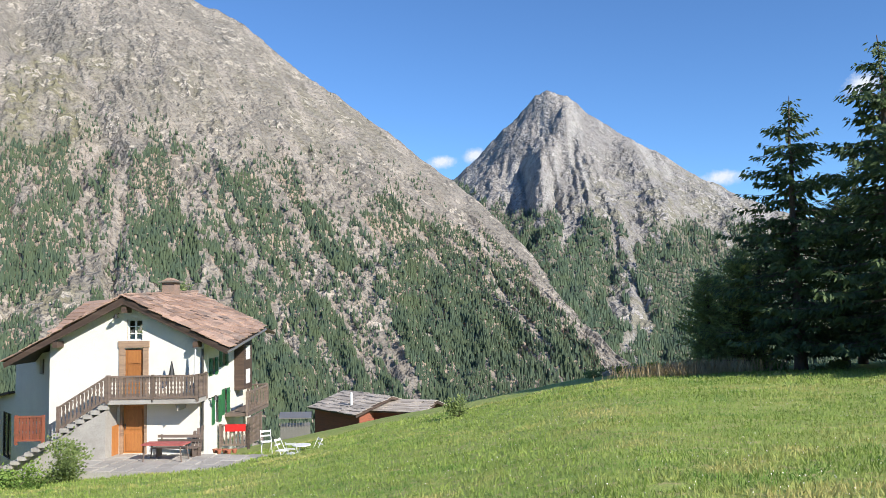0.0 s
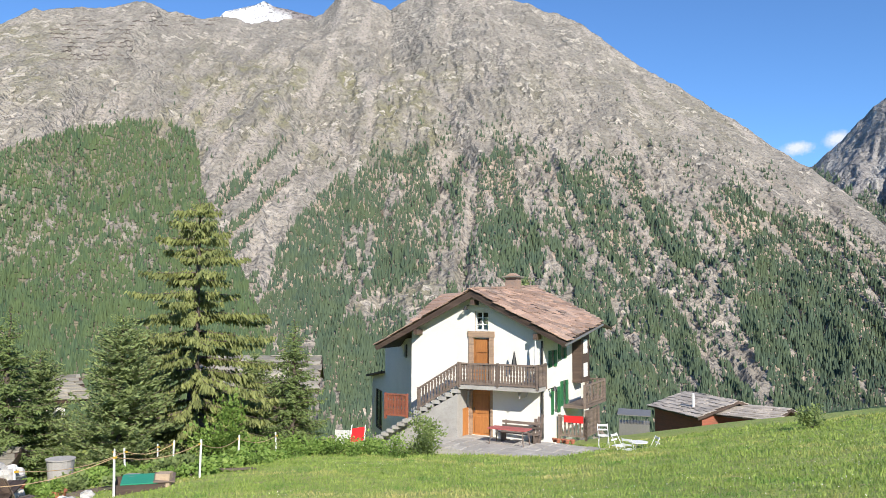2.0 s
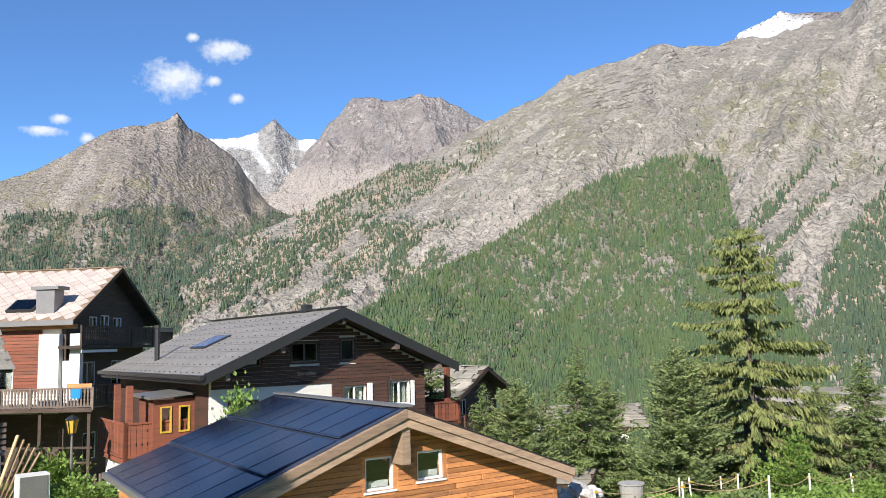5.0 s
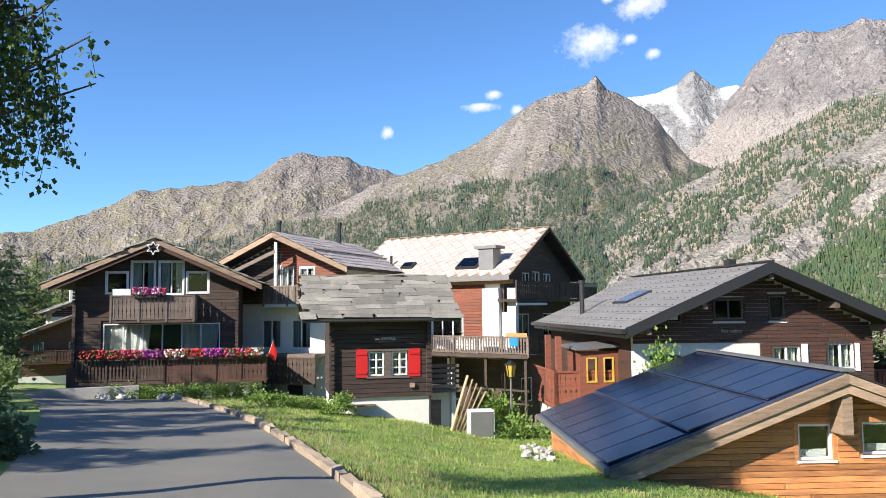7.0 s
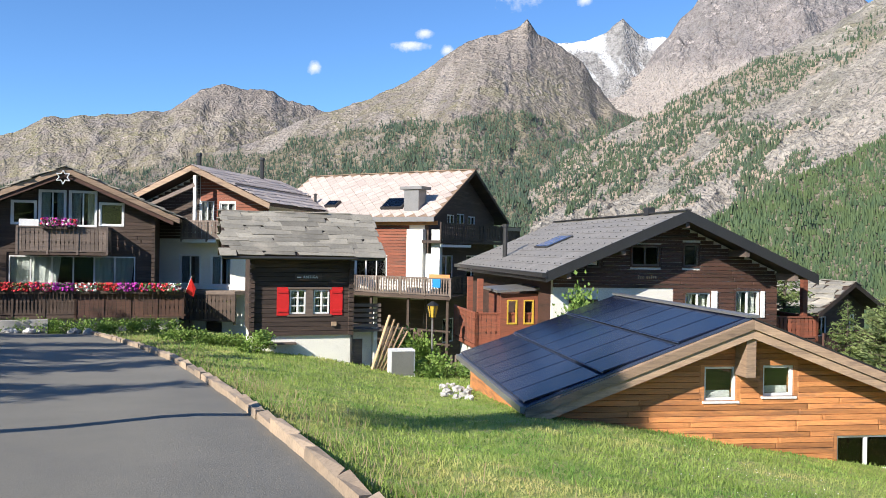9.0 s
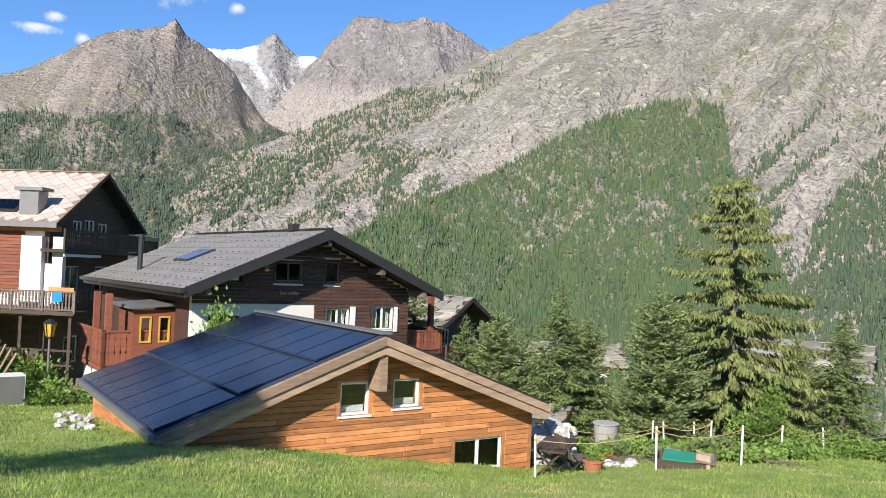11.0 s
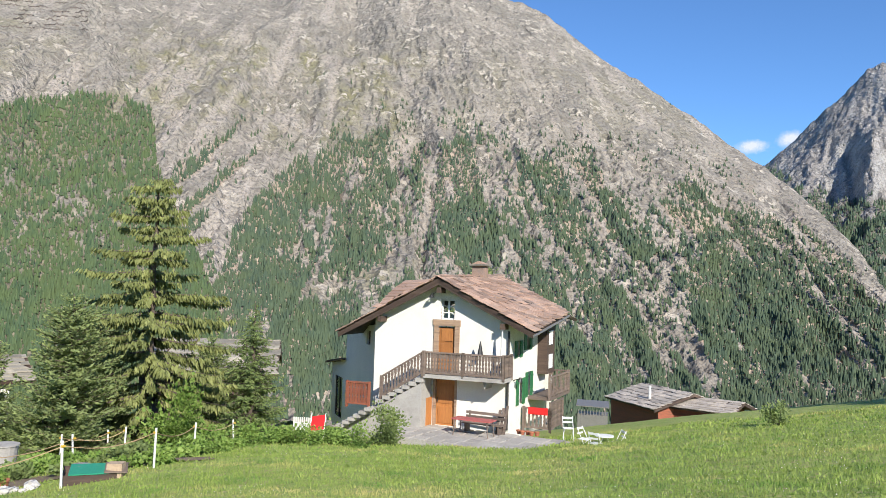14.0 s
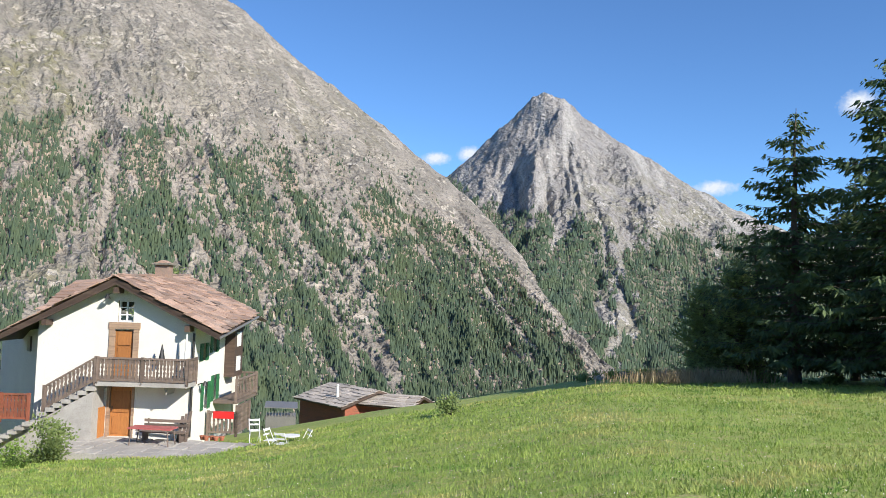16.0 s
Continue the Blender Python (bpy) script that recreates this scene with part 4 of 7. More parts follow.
# ---- the larch-clad house with the solar roof ----
def larch_house():
    h = thing("larch_house", -16.28, 7.79, -6.0, 94.4, "low larch-clad house with a solar roof, sunk in the meadow", "house")
    half, drop, zap, dep = 4.98, 1.84, -1.5, 7.92
    k = drop / half
    wy = 0.55
    top = lambda x: zap - 0.26 - abs(x) * k
    holes = [(-0.82, -0.07, -3.33, -2.58), (0.56, 1.30, -3.24, -2.56), (2.38, 3.88, -4.97, -4.15)]
    part("front_wall", wall(bmesh.new(), -4.75, 4.75, -6.4, top, [0.0], holes, wy, wy + 0.25), "orange_wood", h)
    XF.append(Matrix.Translation((0, wy, 0)))
    shell(h, 4.75, dep - 1.2, -6.4, top, "orange_wood")
    XF.pop()
    boards(h, "orange_wood", wy, -5.4, zap - 0.3, 0.125, lambda z: (-min(4.78, max(0, (zap - 0.24 - z) / k)), min(4.78, max(0, (zap - 0.24 - z) / k))), [(a - 0.08, b + 0.08, c - 0.08, d + 0.08) for a, b, c, d in holes], R, 3.0, 0.035)
    for x0, x1, z0, z1 in holes:
        window(h, x0, x1, z0, z1, wy + 0.02, "white", 2 if x1 - x0 > 1 else 1, 1, False, "orange_wood", 0.12, None if x1 - x0 > 1 else "white")
        part("blind", boxes((x0 + 0.06, x1 - 0.06, wy + 0.16, wy + 0.18, z0 + 0.05, z0 + 0.2)), "white", h, "white inner window ledge")
    part("corner_board", boxes((4.72, 4.84, wy - 0.05, wy + 0.1, -6.2, -3.4)), "orange_wood", h)
    roof = gable_roof(h, half, drop, zap, 0, dep, "rake_wood", 0.20, "thick timber roof deck")
    for s in (-1, 1):
        for j, (d0, d1, yy) in enumerate(((0.02, 0.20, 0.0), (0.215, 0.40, 0.05))):
            bm = prism(bmesh.new(), [(0, zap - d0), (s * half, zap - drop - d0), (s * (half - 0.12 * j), zap - drop - d1 + 0.04 * j), (0, zap - d1)], yy - 0.07, yy - 0.004)
            part("bargeboard", bm, "rake_wood", roof, "weathered timber bargeboard")
    part("ridge_beam", boxes((-0.11, 0.11, 0.05, wy, -2.75, -1.85)), "rake_wood", h, "weathered projecting ridge post")
    for s in (-1, 1):
        part("eave_beam", boxes((s * 4.5 - 0.09, s * 4.5 + 0.09, 0.1, wy, zap - drop - 0.15, zap - drop + 0.05)), "rake_wood", h)
    # solar modules on the slope towards the road, shingles on the other
    u, v = Vector((0, dep - 0.2, 0)), Vector((half, 0, drop))
    frame_ = part("solar_bed", sheet(bmesh.new(), [(-0.02, 0.02, zap + 0.05), (-half, 0.02, zap - drop + 0.05), (-half, dep, zap - drop + 0.05), (-0.02, dep, zap + 0.05)], 0.04), "rail_blue", roof, "blue-grey metal mounting bed")
    cover(frame_, "solar_module", "solar", (-half, 0.1, zap - drop + 0.06), u, v, 3, 7, R, 0.035, 0.97, gap=0.03)
    for i in (1, 2):
        p = Vector((-half, 0.05, zap - drop + 0.11)) + v * i / 3
        part("module_rail", beam(bmesh.new(), p, p + u, 0.025, 0.012), "rail_blue", frame_, "thin blue-grey module rail")
    part("ridge_cap", beam(bmesh.new(), (0, -0.02, zap + 0.07), (0, dep, zap + 0.07), 0.30, 0.05), "grey_metal", roof, "grey sheet-metal ridge cap")
    part("roof_felt", sheet(bmesh.new(), [(0.02, 0.0, zap + 0.04), (half, 0.0, zap - drop + 0.04), (half, dep, zap - drop + 0.04), (0.02, dep, zap + 0.04)], 0.03), "metal", roof)
    part("gutter", beam(bmesh.new(), (-half - 0.04, 0, zap - drop - 0.02), (-half - 0.04, dep, zap - drop - 0.02), 0.12, 0.14), "grey_metal", roof)


larch_house()


# ---- the brown chalet with the grey metal roof ----
def brown_chalet():
    h = thing("brown_chalet", -27.09, 10.58, -8.0, 97.6, "dark brown timber chalet with a grey shingled metal roof", "house")
    half, drop, zap, dep = 5.25, 2.23, 1.34, 13.66
    k = drop / half
    wy = 1.2
    top = lambda x: zap - 0.24 - abs(x) * k
    holes = [(-1.55, -0.47, -0.60, 0.12), (0.52, 1.10, -0.60, 0.22), (0.60, 1.62, -2.49, -1.58), (2.66, 3.66, -2.41, -1.50), (-3.28, -2.74, -0.70, -0.2), (-1.95, -0.6, -3.4, -1.95), (-3.9, -2.9, -3.3, -1.9)]
    part("front_wall", wall(bmesh.new(), -4.55, 4.38, -8.2, top, [0.0], holes, wy, wy + 0.25), "plaster", h, "white plastered wall")
    XF.append(Matrix.Translation((-0.08, wy, 0)))
    shell(h, 4.46, dep - 1.8, -8.2, top, "brown_wood")
    XF.pop()
    cut = [(a - 0.07, b + 0.07, c - 0.07, d + 0.07) for a, b, c, d in holes]
    slope = lambda z: max(0, (zap - 0.26 - z) / k)
    boards(h, "brown_wood", wy, -1.42, zap - 0.3, 0.14, lambda z: (-min(4.57, slope(z)), min(4.40, slope(z))), cut, R, 3.2, 0.04)
    boards(h, "brown_wood", wy, -4.6, -1.42, 0.14, lambda z: (0.1, 4.40), cut, R, 3.2, 0.04)
    for i, (x0, x1, z0, z1) in enumerate(holes):
        window(h, x0, x1, z0, z1, wy + 0.02, "white" if i in (2, 3, 5) else "grey_wood", 2 if x1 - x0 > 0.9 else 1, 1, i in (2, 3), "brown_wood", 0.06, "white" if i in (2, 3) else None)
    for x0, x1 in ((1.64, 1.86), (3.68, 3.84)):
        part("shutter", boxes((x0, x1, wy - 0.10, wy - 0.045, -2.5, -1.5)), "white", h, "white folded window shutter")
    bm = bmesh.new()
    for i in range(9):
        if i != 3:
            box(bm, -1.32 + i * 0.085, -1.27 + i * 0.085, wy - 0.058, wy - 0.046, -1.07, -0.98 + 0.03 * (i % 3 == 0))
    part("name_board", bm, "pale_wood", h, "faint house name in painted marks")
    roof = gable_roof(h, half, drop, zap, 0, dep, "dark_wood", 0.16, "wide overhanging gable roof")
    for s in (-1, 1):
        part("bargeboard", prism(bmesh.new(), [(0, zap + 0.06), (s * half, zap - drop + 0.06), (s * half, zap - drop - 0.30), (0, zap - 0.34)], -0.06, -0.003), "metal", roof, "dark sheet-metal bargeboard")
        for x in (0.02, 2.4, 4.4):
            if s > 0 or x > 0.1:
                part("purlin_end", boxes((s * x - 0.08, s * x + 0.08, 0.05, wy, top(x) - 0.30, top(x) - 0.06)), "grey_wood", roof)
    # the slope towards the road, clad in metal shingles with snow stops
    u, v = Vector((0, dep, 0)), Vector((half, 0, drop))
    cover(roof, "shingle", "zinc_tile", (-half, 0, zap - drop + 0.02), u, v, 9, 22, R, 0.008, 1.0, gap=0.004)
    stops = bmesh.new()
    for i in range(9):
        for j in range(22):
            p = Vector((-half, 0, zap - drop + 0.07)) + v * ((i + 0.2) / 9) + u * ((j + 0.5 * (i % 2) + 0.25) / 22)
            box(stops, p.x - 0.02, p.x + 0.02, p.y - 0.02, p.y + 0.02, p.z - 0.04, p.z - 0.01)
    tagged(part("snow_stop", stops, "metal", roof), kind="stuff")
    part("roof_cladding", sheet(bmesh.new(), [(0, 0, zap + 0.03), (half, 0, zap - drop + 0.03), (half, dep, zap - drop + 0.03), (0, dep, zap + 0.03)], 0.025), "zinc_tile", roof)
    part("ridge_cap", beam(bmesh.new(), (0, -0.03, zap + 0.07), (0, dep, zap + 0.07), 0.24, 0.05), "metal", roof)
    gut = part("gutter", beam(bmesh.new(), (-half - 0.08, -0.1, zap - drop - 0.05), (-half - 0.08, dep, zap - drop - 0.05), 0.16, 0.16), "metal", roof, "dark metal gutter")
    part("fascia", boxes((-half + 0.01, -half + 0.06, 0, dep, zap - drop - 0.28, zap - drop - 0.17)), "metal", roof)
    for f, g, w, l in ((0.5, 0.5, 1.25, 1.7),):
        p = Vector((-half, 0, zap - drop)) + v * f + u * 0.48
        XF.append(Matrix.Translation(p) @ Matrix.Rotation(-math.atan2(drop, half), 4, "Y"))
        sk = part("skylight", boxes((-w / 2, w / 2, -l / 2, l / 2, 0.02, 0.09)), "metal", roof, "roof window with a dark frame")
        part("pane", boxes((-w / 2 + 0.08, w / 2 - 0.08, -l / 2 + 0.08, l / 2 - 0.08, 0.092, 0.105)), "skylight", sk)
        XF.pop()
    p = Vector((-half, 0, zap - drop)) + v * 0.20 + u * 0.63
    flue = part("flue", rod(bmesh.new(), p - Vector((0, 0, 0.1)), p + Vector((0, 0, 1.35)), 0.11), "metal", roof, "slim dark metal flue pipe")
    part("flue_cap", rod(bmesh.new(), p + Vector((0, 0, 1.36)), p + Vector((0, 0, 1.5)), 0.15), "metal", flue)
    p = Vector((0, 3.0, zap))
    part("vent", boxes((p.x - 0.15, p.x + 0.15, p.y - 0.2, p.y + 0.2, p.z, p.z + 0.3)), "metal", roof)
    part("aerial", rod(bmesh.new(), (0, 9.2, zap), (0, 9.2, zap + 0.9), 0.015), "metal", roof)
    # balcony on the valley side
    part("balcony", boxes((3.6, 6.6, wy + 0.6, wy + 3.2, -3.55, -3.40)), "brown_wood", h)
    railing(h, (4.4, wy + 0.6), (6.6, wy + 0.6), -3.4, -2.55, "red_wood", "board", 0.17, 0.16)
    railing(h, (6.6, wy + 0.6), (6.6, wy + 3.2), -3.4, -2.55, "red_wood", "board", 0.17, 0.16)
    part("post", boxes((6.0, 6.2, wy + 0.62, wy + 0.82, -3.4, -0.9)), "red_wood", h)
    # porch with posts and the small glazed annex on the road side
    railing(h, (-6.9, 3.0), (-6.9, 6.6), -3.7, -2.5, "red_wood", "board", 0.19, 0.18)
    railing(h, (-6.9, 3.0), (-4.6, 3.0), -3.7, -2.5, "red_wood", "board", 0.19, 0.18)
    part("porch_floor", boxes((-6.9, -4.55, 3.0, 6.6, -3.85, -3.7)), "red_wood", h)
    part("porch_base", boxes((-6.7, -4.6, 3.3, 6.4, -8.0, -3.86)), "plaster", h)
    for x, y in ((-6.7, 4.9), (-6.75, 3.1)):
        part("post", boxes((x - 0.1, x + 0.1, y - 0.1, y + 0.1, -3.7, -1.2)), "red_wood", h)
    an = part("porch_room", wall(bmesh.new(), -6.0, -4.5, -3.7, lambda x: -1.75, [], [(-5.75, -5.35, -2.9, -1.98), (-5.1, -4.7, -2.9, -1.98)], 2.9, 3.0), "red_wood", h)
    part("porch_side", boxes((-6.0, -5.9, 3.01, 4.6, -3.7, -1.75)), "red_wood", an)
    part("porch_roof", sheet(bmesh.new(), [(-6.2, 2.7, -1.62), (-4.4, 2.7, -1.50), (-4.4, 4.9, -1.45), (-6.2, 4.9, -1.57)], 0.09), "grey_metal", an)
    for a in (-5.75, -5.1):
        part("window_frame", boxes((a, a + 0.05, 2.87, 2.99, -2.9, -1.98), (a + 0.35, a + 0.4, 2.87, 2.99, -2.9, -1.98), (a + 0.05, a + 0.35, 2.87, 2.99, -2.9, -2.84), (a + 0.05, a + 0.35, 2.87, 2.99, -2.03, -1.98)), "yellow", an, "yellow window frame")


brown_chalet()


# ---- the small log hut with red shutters ----
def log_hut():
    h = thing("log_hut", -28.79, -3.08, -5.2, 103.2, "small blackened log hut with red shutters and a stone slab roof", "hut")
    half, dep = 1.78, 3.9
    z0, zt = -3.33, -0.55
    holes = [(-0.44, 0.13, -2.55, -1.68), (0.42, 0.99, -2.55, -1.68)]
    part("plinth", boxes((-half + 0.05, half + 0.02, 0.06, dep, -5.6, z0)), "plaster", h, "white plastered stone base")
    part("log_wall", wall(bmesh.new(), -half, half, z0, lambda x: zt + 0.5, [], holes, 0, 0.2), "black_wood", h)
    part("side_wall", boxes((-half, -half + 0.2, 0.2, dep, z0, zt + 0.4)), "black_wood", h)
    part("side_wall", boxes((half - 0.2, half, 0.2, dep, z0, zt + 0.4)), "black_wood", h)
    part("back_wall", boxes((-half, half, dep, dep + 0.2, z0, zt + 0.4)), "black_wood", h)
    boards(h, "black_wood", 0, z0, zt, 0.165, lambda z: (-half - 0.02, half + 0.02), [(-0.52, 1.07, -2.62, -1.6)], R, 4.5, 0.06, "log")
    for x in (-half, half):
        for i in range(16):
            part("log_end", boxes((x - 0.09, x + 0.09, -0.22, -0.06, z0 + 0.01 + i * 0.172, z0 + 0.15 + i * 0.172)), "black_wood", h)
    for x0, x1, a, b in holes:
        window(h, x0, x1, a, b, -0.03, "white", 2, 3, True)
    part("window_board", boxes((-0.52, 1.07, -0.1, -0.02, -2.64, -2.57), (-0.52, 1.07, -0.1, -0.02, -1.66, -1.58), (0.15, 0.40, -0.08, 0.0, -2.57, -1.66)), "grey_wood", h)
    shutter(h, -0.90, -0.47, -2.6, -1.58, -0.06, "red")
    shutter(h, 1.02, 1.47, -2.6, -1.58, -0.06, "red")
    sg = part("sign_board", boxes((-0.27, 0.70, -0.12, -0.07, -1.33, -1.10)), "dark_wood", h, "dark wooden sign with white letters")
    txt = bpy.data.curves.new("lettering", "FONT")
    txt.body, txt.size, txt.extrude, txt.align_x, txt.align_y = "ANTIKA", 0.15, 0.003, "CENTER", "CENTER"
    txt.materials.append(M["white"])
    t = new("lettering", txt)
    t.parent = sg
    t.matrix_basis = Matrix.Translation((0.28, -0.126, -1.215 - LEVEL[h.name])) @ Matrix.Rotation(radians(90), 4, "X")
    part("lettering_mark", boxes((-0.2, -0.05, -0.128, -0.121, -1.24, -1.2)), "white", sg)
    part("wall_box", boxes((1.07, 1.25, -0.16, -0.07, -3.0, -2.84)), "rake_wood", h)
    # roof: ridge across the picture, one slope towards the road
    ex, ey, ez, ry, rz = 2.85, -0.77, -0.42, 1.91, 1.14
    roof = part("roof", sheet(bmesh.new(), [(-ex, ey, ez), (ex, ey, ez), (ex, ry, rz), (-ex, ry, rz)], 0.12), "black_wood", h, "roof of irregular grey stone slabs")
    part("roof_slope", sheet(bmesh.new(), [(-ex, ry, rz), (ex, ry, rz), (ex, 4.6, ez), (-ex, 4.6, ez)], 0.12), "black_wood", roof)
    cover(roof, "stone_slab", "grey_stone", (-ex - 0.05, ey - 0.05, ez + 0.02), (2 * ex + 0.1, 0, 0), (0, ry - ey, rz - ez), 10, 6, R, 0.018, 1.6, 0.8, "slab")
    cover(roof, "stone_slab", "grey_stone", (-ex, 4.6, ez + 0.02), (2 * ex, 0, 0), (0, ry - 4.6, rz - ez), 6, 6, R, 0.06, 1.35, 1.0, "slab")
    part("gutter", rod(bmesh.new(), (-ex, ey - 0.08, ez - 0.10), (ex, ey - 0.08, ez - 0.10), 0.06), "metal", roof)
    part("downpipe", rod(bmesh.new(), (half + 0.05, -0.1, -0.6), (half + 0.05, -0.1, -5.0), 0.04), "metal", h)
    part("gable_boards", boxes((half - 0.18, half - 0.02, 0.3, 3.6, zt + 0.4, zt + 0.75)), "black_wood", h)
    # store shed at its side, with slatted rack
    sh = part("shed_wall", boxes((half + 0.05, half + 1.15, 0.9, 1.1, -5.6, -3.3), (half + 1.0, half + 1.15, 0.5, 1.1, -5.6, -3.1)), "plaster", h, "white plastered shed front")
    part("shed_door", boxes((half + 0.25, half + 0.65, 0.85, 0.899, -5.1, -3.6)), "grey_wood", sh)
    rk = part("rack", boxes((half + 0.1, half + 1.3, 0.4, 1.0, -3.28, -3.18)), "grey_wood", h, "slatted wooden rack")
    for i in range(5):
        part("slat", boxes((half + 0.15, half + 1.25, 0.36, 0.40, -3.1 + i * 0.19, -2.98 + i * 0.19)), "grey_wood", rk)
    part("plank_shelf", boxes((-1.4, -0.2, -0.35, 0.05, -3.62, -3.57)), "grey_wood", h)


log_hut()


# ---- the dark chalet with the flower boxes ----
def blossoms(bm_list, x0, x1, y, z, n, rng, spread=0.18, high=0.36):
    """Scatters small petals over several meshes, one for each colour."""
    for _ in range(n):
        bm = bm_list[rng.randrange(len(bm_list))]
        c = Vector((rng.uniform(x0, x1), y + rng.uniform(-spread, spread), z + rng.uniform(0, high)))
        r = rng.uniform(0.04, 0.085)
        d = Vector((rng.uniform(-1, 1), rng.uniform(-1, 0.2), rng.uniform(-0.2, 1))).normalized()
        a = d.orthogonal().normalized()
        b = d.cross(a)
        vs = [bm.verts.new(c + (a * math.cos(t) + b * math.sin(t)) * r) for t in (0, 1.26, 2.51, 3.77, 5.03)]
        top = bm.verts.new(c + d * r * 0.5)
        for i in range(5):
            bm.faces.new((vs[i], vs[(i + 1) % 5], top))


PETALS = {n: plain(n + "_petals", c, 0.7) for n, c in (("red", (0.65, 0.03, 0.04)), ("pink", (0.75, 0.08, 0.35)), ("magenta", (0.55, 0.03, 0.42)), ("white", (0.8, 0.75, 0.7)), ("leaf", (0.06, 0.13, 0.03)))}


def flower_box(parent, x0, x1, y, z, n, rng, colours):
    bx = part("flower_box", boxes((x0, x1, y - 0.1, y + 0.1, z - 0.18, z)), "dark_wood", parent)
    bms = [bmesh.new() for _ in colours]
    blossoms(bms, x0, x1, y - 0.05, z - 0.05, n, rng)
    for c, bm in zip(colours, bms):
        tagged(part("blossom" if c != "leaf" else "foliage", bm, PETALS[c], bx, c + " geranium blossoms" if c != "leaf" else "green geranium leaves"), kind="stuff")


def dark_chalet():
    h = thing("dark_chalet", -40.05, -15.76, -4.6, 101.7, "dark timber chalet with balconies full of geraniums", "house")
    half, drop, zap, dep, over = 5.27, 2.34, 3.54, 9.5, 1.16
    k = drop / half
    top = lambda x: zap - 0.24 - abs(x) * k
    holes = [(-2.62, 3.12, -2.4, -0.78), (-1.28, -0.17, 0.72, 2.40), (0.08, 1.24, 0.72, 2.40), (-2.5, -1.5, 0.8, 1.85), (1.46, 2.5, 0.8, 1.85)]
    part("front_wall", wall(bmesh.new(), -3.98, 3.98, -4.8, top, [0.0], holes, 0, 0.25), "dark_wood", h)
    shell(h, 3.98, dep, -4.8, top, "dark_wood")
    cut = [(a - 0.08, b + 0.08, c - 0.08, d + 0.08) for a, b, c, d in holes]
    boards(h, "dark_wood", 0, -3.6, zap - 0.3, 0.175, lambda z: (-min(4.0, max(0, (zap - 0.26 - z) / k)), min(4.0, max(0, (zap - 0.26 - z) / k))), cut, R, 4.0, 0.05, "log")
    for x in (-3.98, 3.98):
        for i in range(24):
            z = -3.5 + i * 0.19
            if z < top(4.0) - 0.1:
                part("log_end", boxes((x - 0.08, x + 0.08, -0.26, -0.055, z, z + 0.15)), "dark_wood", h)
    part("window_wall", boxes((-3.98, -2.9, -1.3, -1.15, -4.8, -2.9)), "dark_wood", h)
    for i, (x0, x1, z0, z1) in enumerate(holes):
        window(h, x0, x1, z0, z1, -0.02, "white", 6 if i == 0 else (2 if i < 3 else 1), 1, i < 3, "white" if i else None, 0.07)
    roof = gable_roof(h, half, drop, zap, -over, dep + 0.6, "dark_wood", 0.16, "overhanging gable roof edged with pale slabs")
    for s in (-1, 1):
        part("bargeboard", prism(bmesh.new(), [(0, zap - 0.02), (s * half, zap - drop - 0.02), (s * half, zap - drop - 0.28), (0, zap - 0.28)], -over - 0.06, -over - 0.003), "rake_wood", roof, "brown timber bargeboard")
        part("bargeboard", prism(bmesh.new(), [(0, zap - 0.30), (s * (half - 0.3), zap - drop - 0.17), (s * (half - 0.3), zap - drop - 0.36), (0, zap - 0.49)], -over + 0.01, -over + 0.06), "brown_wood", roof)
        cover(roof, "stone_slab", "grey_stone", (s * half * 1.02, -over - 0.1, zap - drop + 0.01), (0, dep + over + 0.6, 0), (-s * half * 1.02, 0, drop), 11, 13, R, 0.055, 1.3, 0.8, "slab")
        part("purlin_end", boxes((s * 3.7 - 0.1, s * 3.7 + 0.1, -over + 0.1, 0, top(3.7) - 0.28, top(3.7) - 0.05)), "dark_wood", roof)
    part("purlin_end", boxes((-0.1, 0.1, -over + 0.1, 0, zap - 0.6, zap - 0.3)), "dark_wood", roof)
    # star under the gable
    bm = bmesh.new()
    for i in range(12):
        a, b = radians(30 * i + 90), radians(30 * i + 120)
        ra, rb = (0.34, 0.17) if i % 2 == 0 else (0.17, 0.34)
        rod(bm, (-0.05 + math.cos(a) * ra, -over - 0.12, 3.02 + math.sin(a) * ra), (-0.05 + math.cos(b) * rb, -over - 0.12, 3.02 + math.sin(b) * rb), 0.024, 0.024, 6)
    part("gable_star", bm, "white", h, "white outlined star ornament")
    # upper balcony
    up = part("balcony", boxes((-2.0, 1.95, -1.3, 0, -0.72, -0.60)), "dark_wood", h)
    railing(h, (-2.0, -1.28), (1.95, -1.28), -0.6, 0.62, "grey_wood", "board", 0.185, 0.17, 0.03, 0, 4)
    for x in (-2.0, 1.95):
        railing(h, (x, -1.25), (x, -0.05), -0.6, 0.62, "grey_wood", "board", 0.185, 0.17)
    flower_box(up, -0.95, 0.6, -1.40, 0.72, 240, R, ("red", "pink", "white", "leaf", "magenta"))
    part("box", boxes((-1.95, -1.1, -1.2, -0.8, 0.63, 0.98)), "white", up, "white storage box on the balcony")
    # long lower balcony
    low = part("terrace", boxes((-3.5, 5.5, -1.35, -0.02, -3.75, -3.6)), "dark_wood", h)
    railing(h, (-3.5, -1.33), (0.6, -1.33), -3.6, -2.52, "dark_wood", "turned", 0.16, 0.12, 0.03, 0, 4)
    railing(h, (0.6, -1.33), (5.5, -1.33), -3.72, -2.52, "brown_wood", "board", 0.2, 0.19, 0.03, 0, 5)
    railing(h, (5.5, -1.3), (5.5, 0.5), -3.72, -2.52, "brown_wood", "board", 0.2, 0.19)
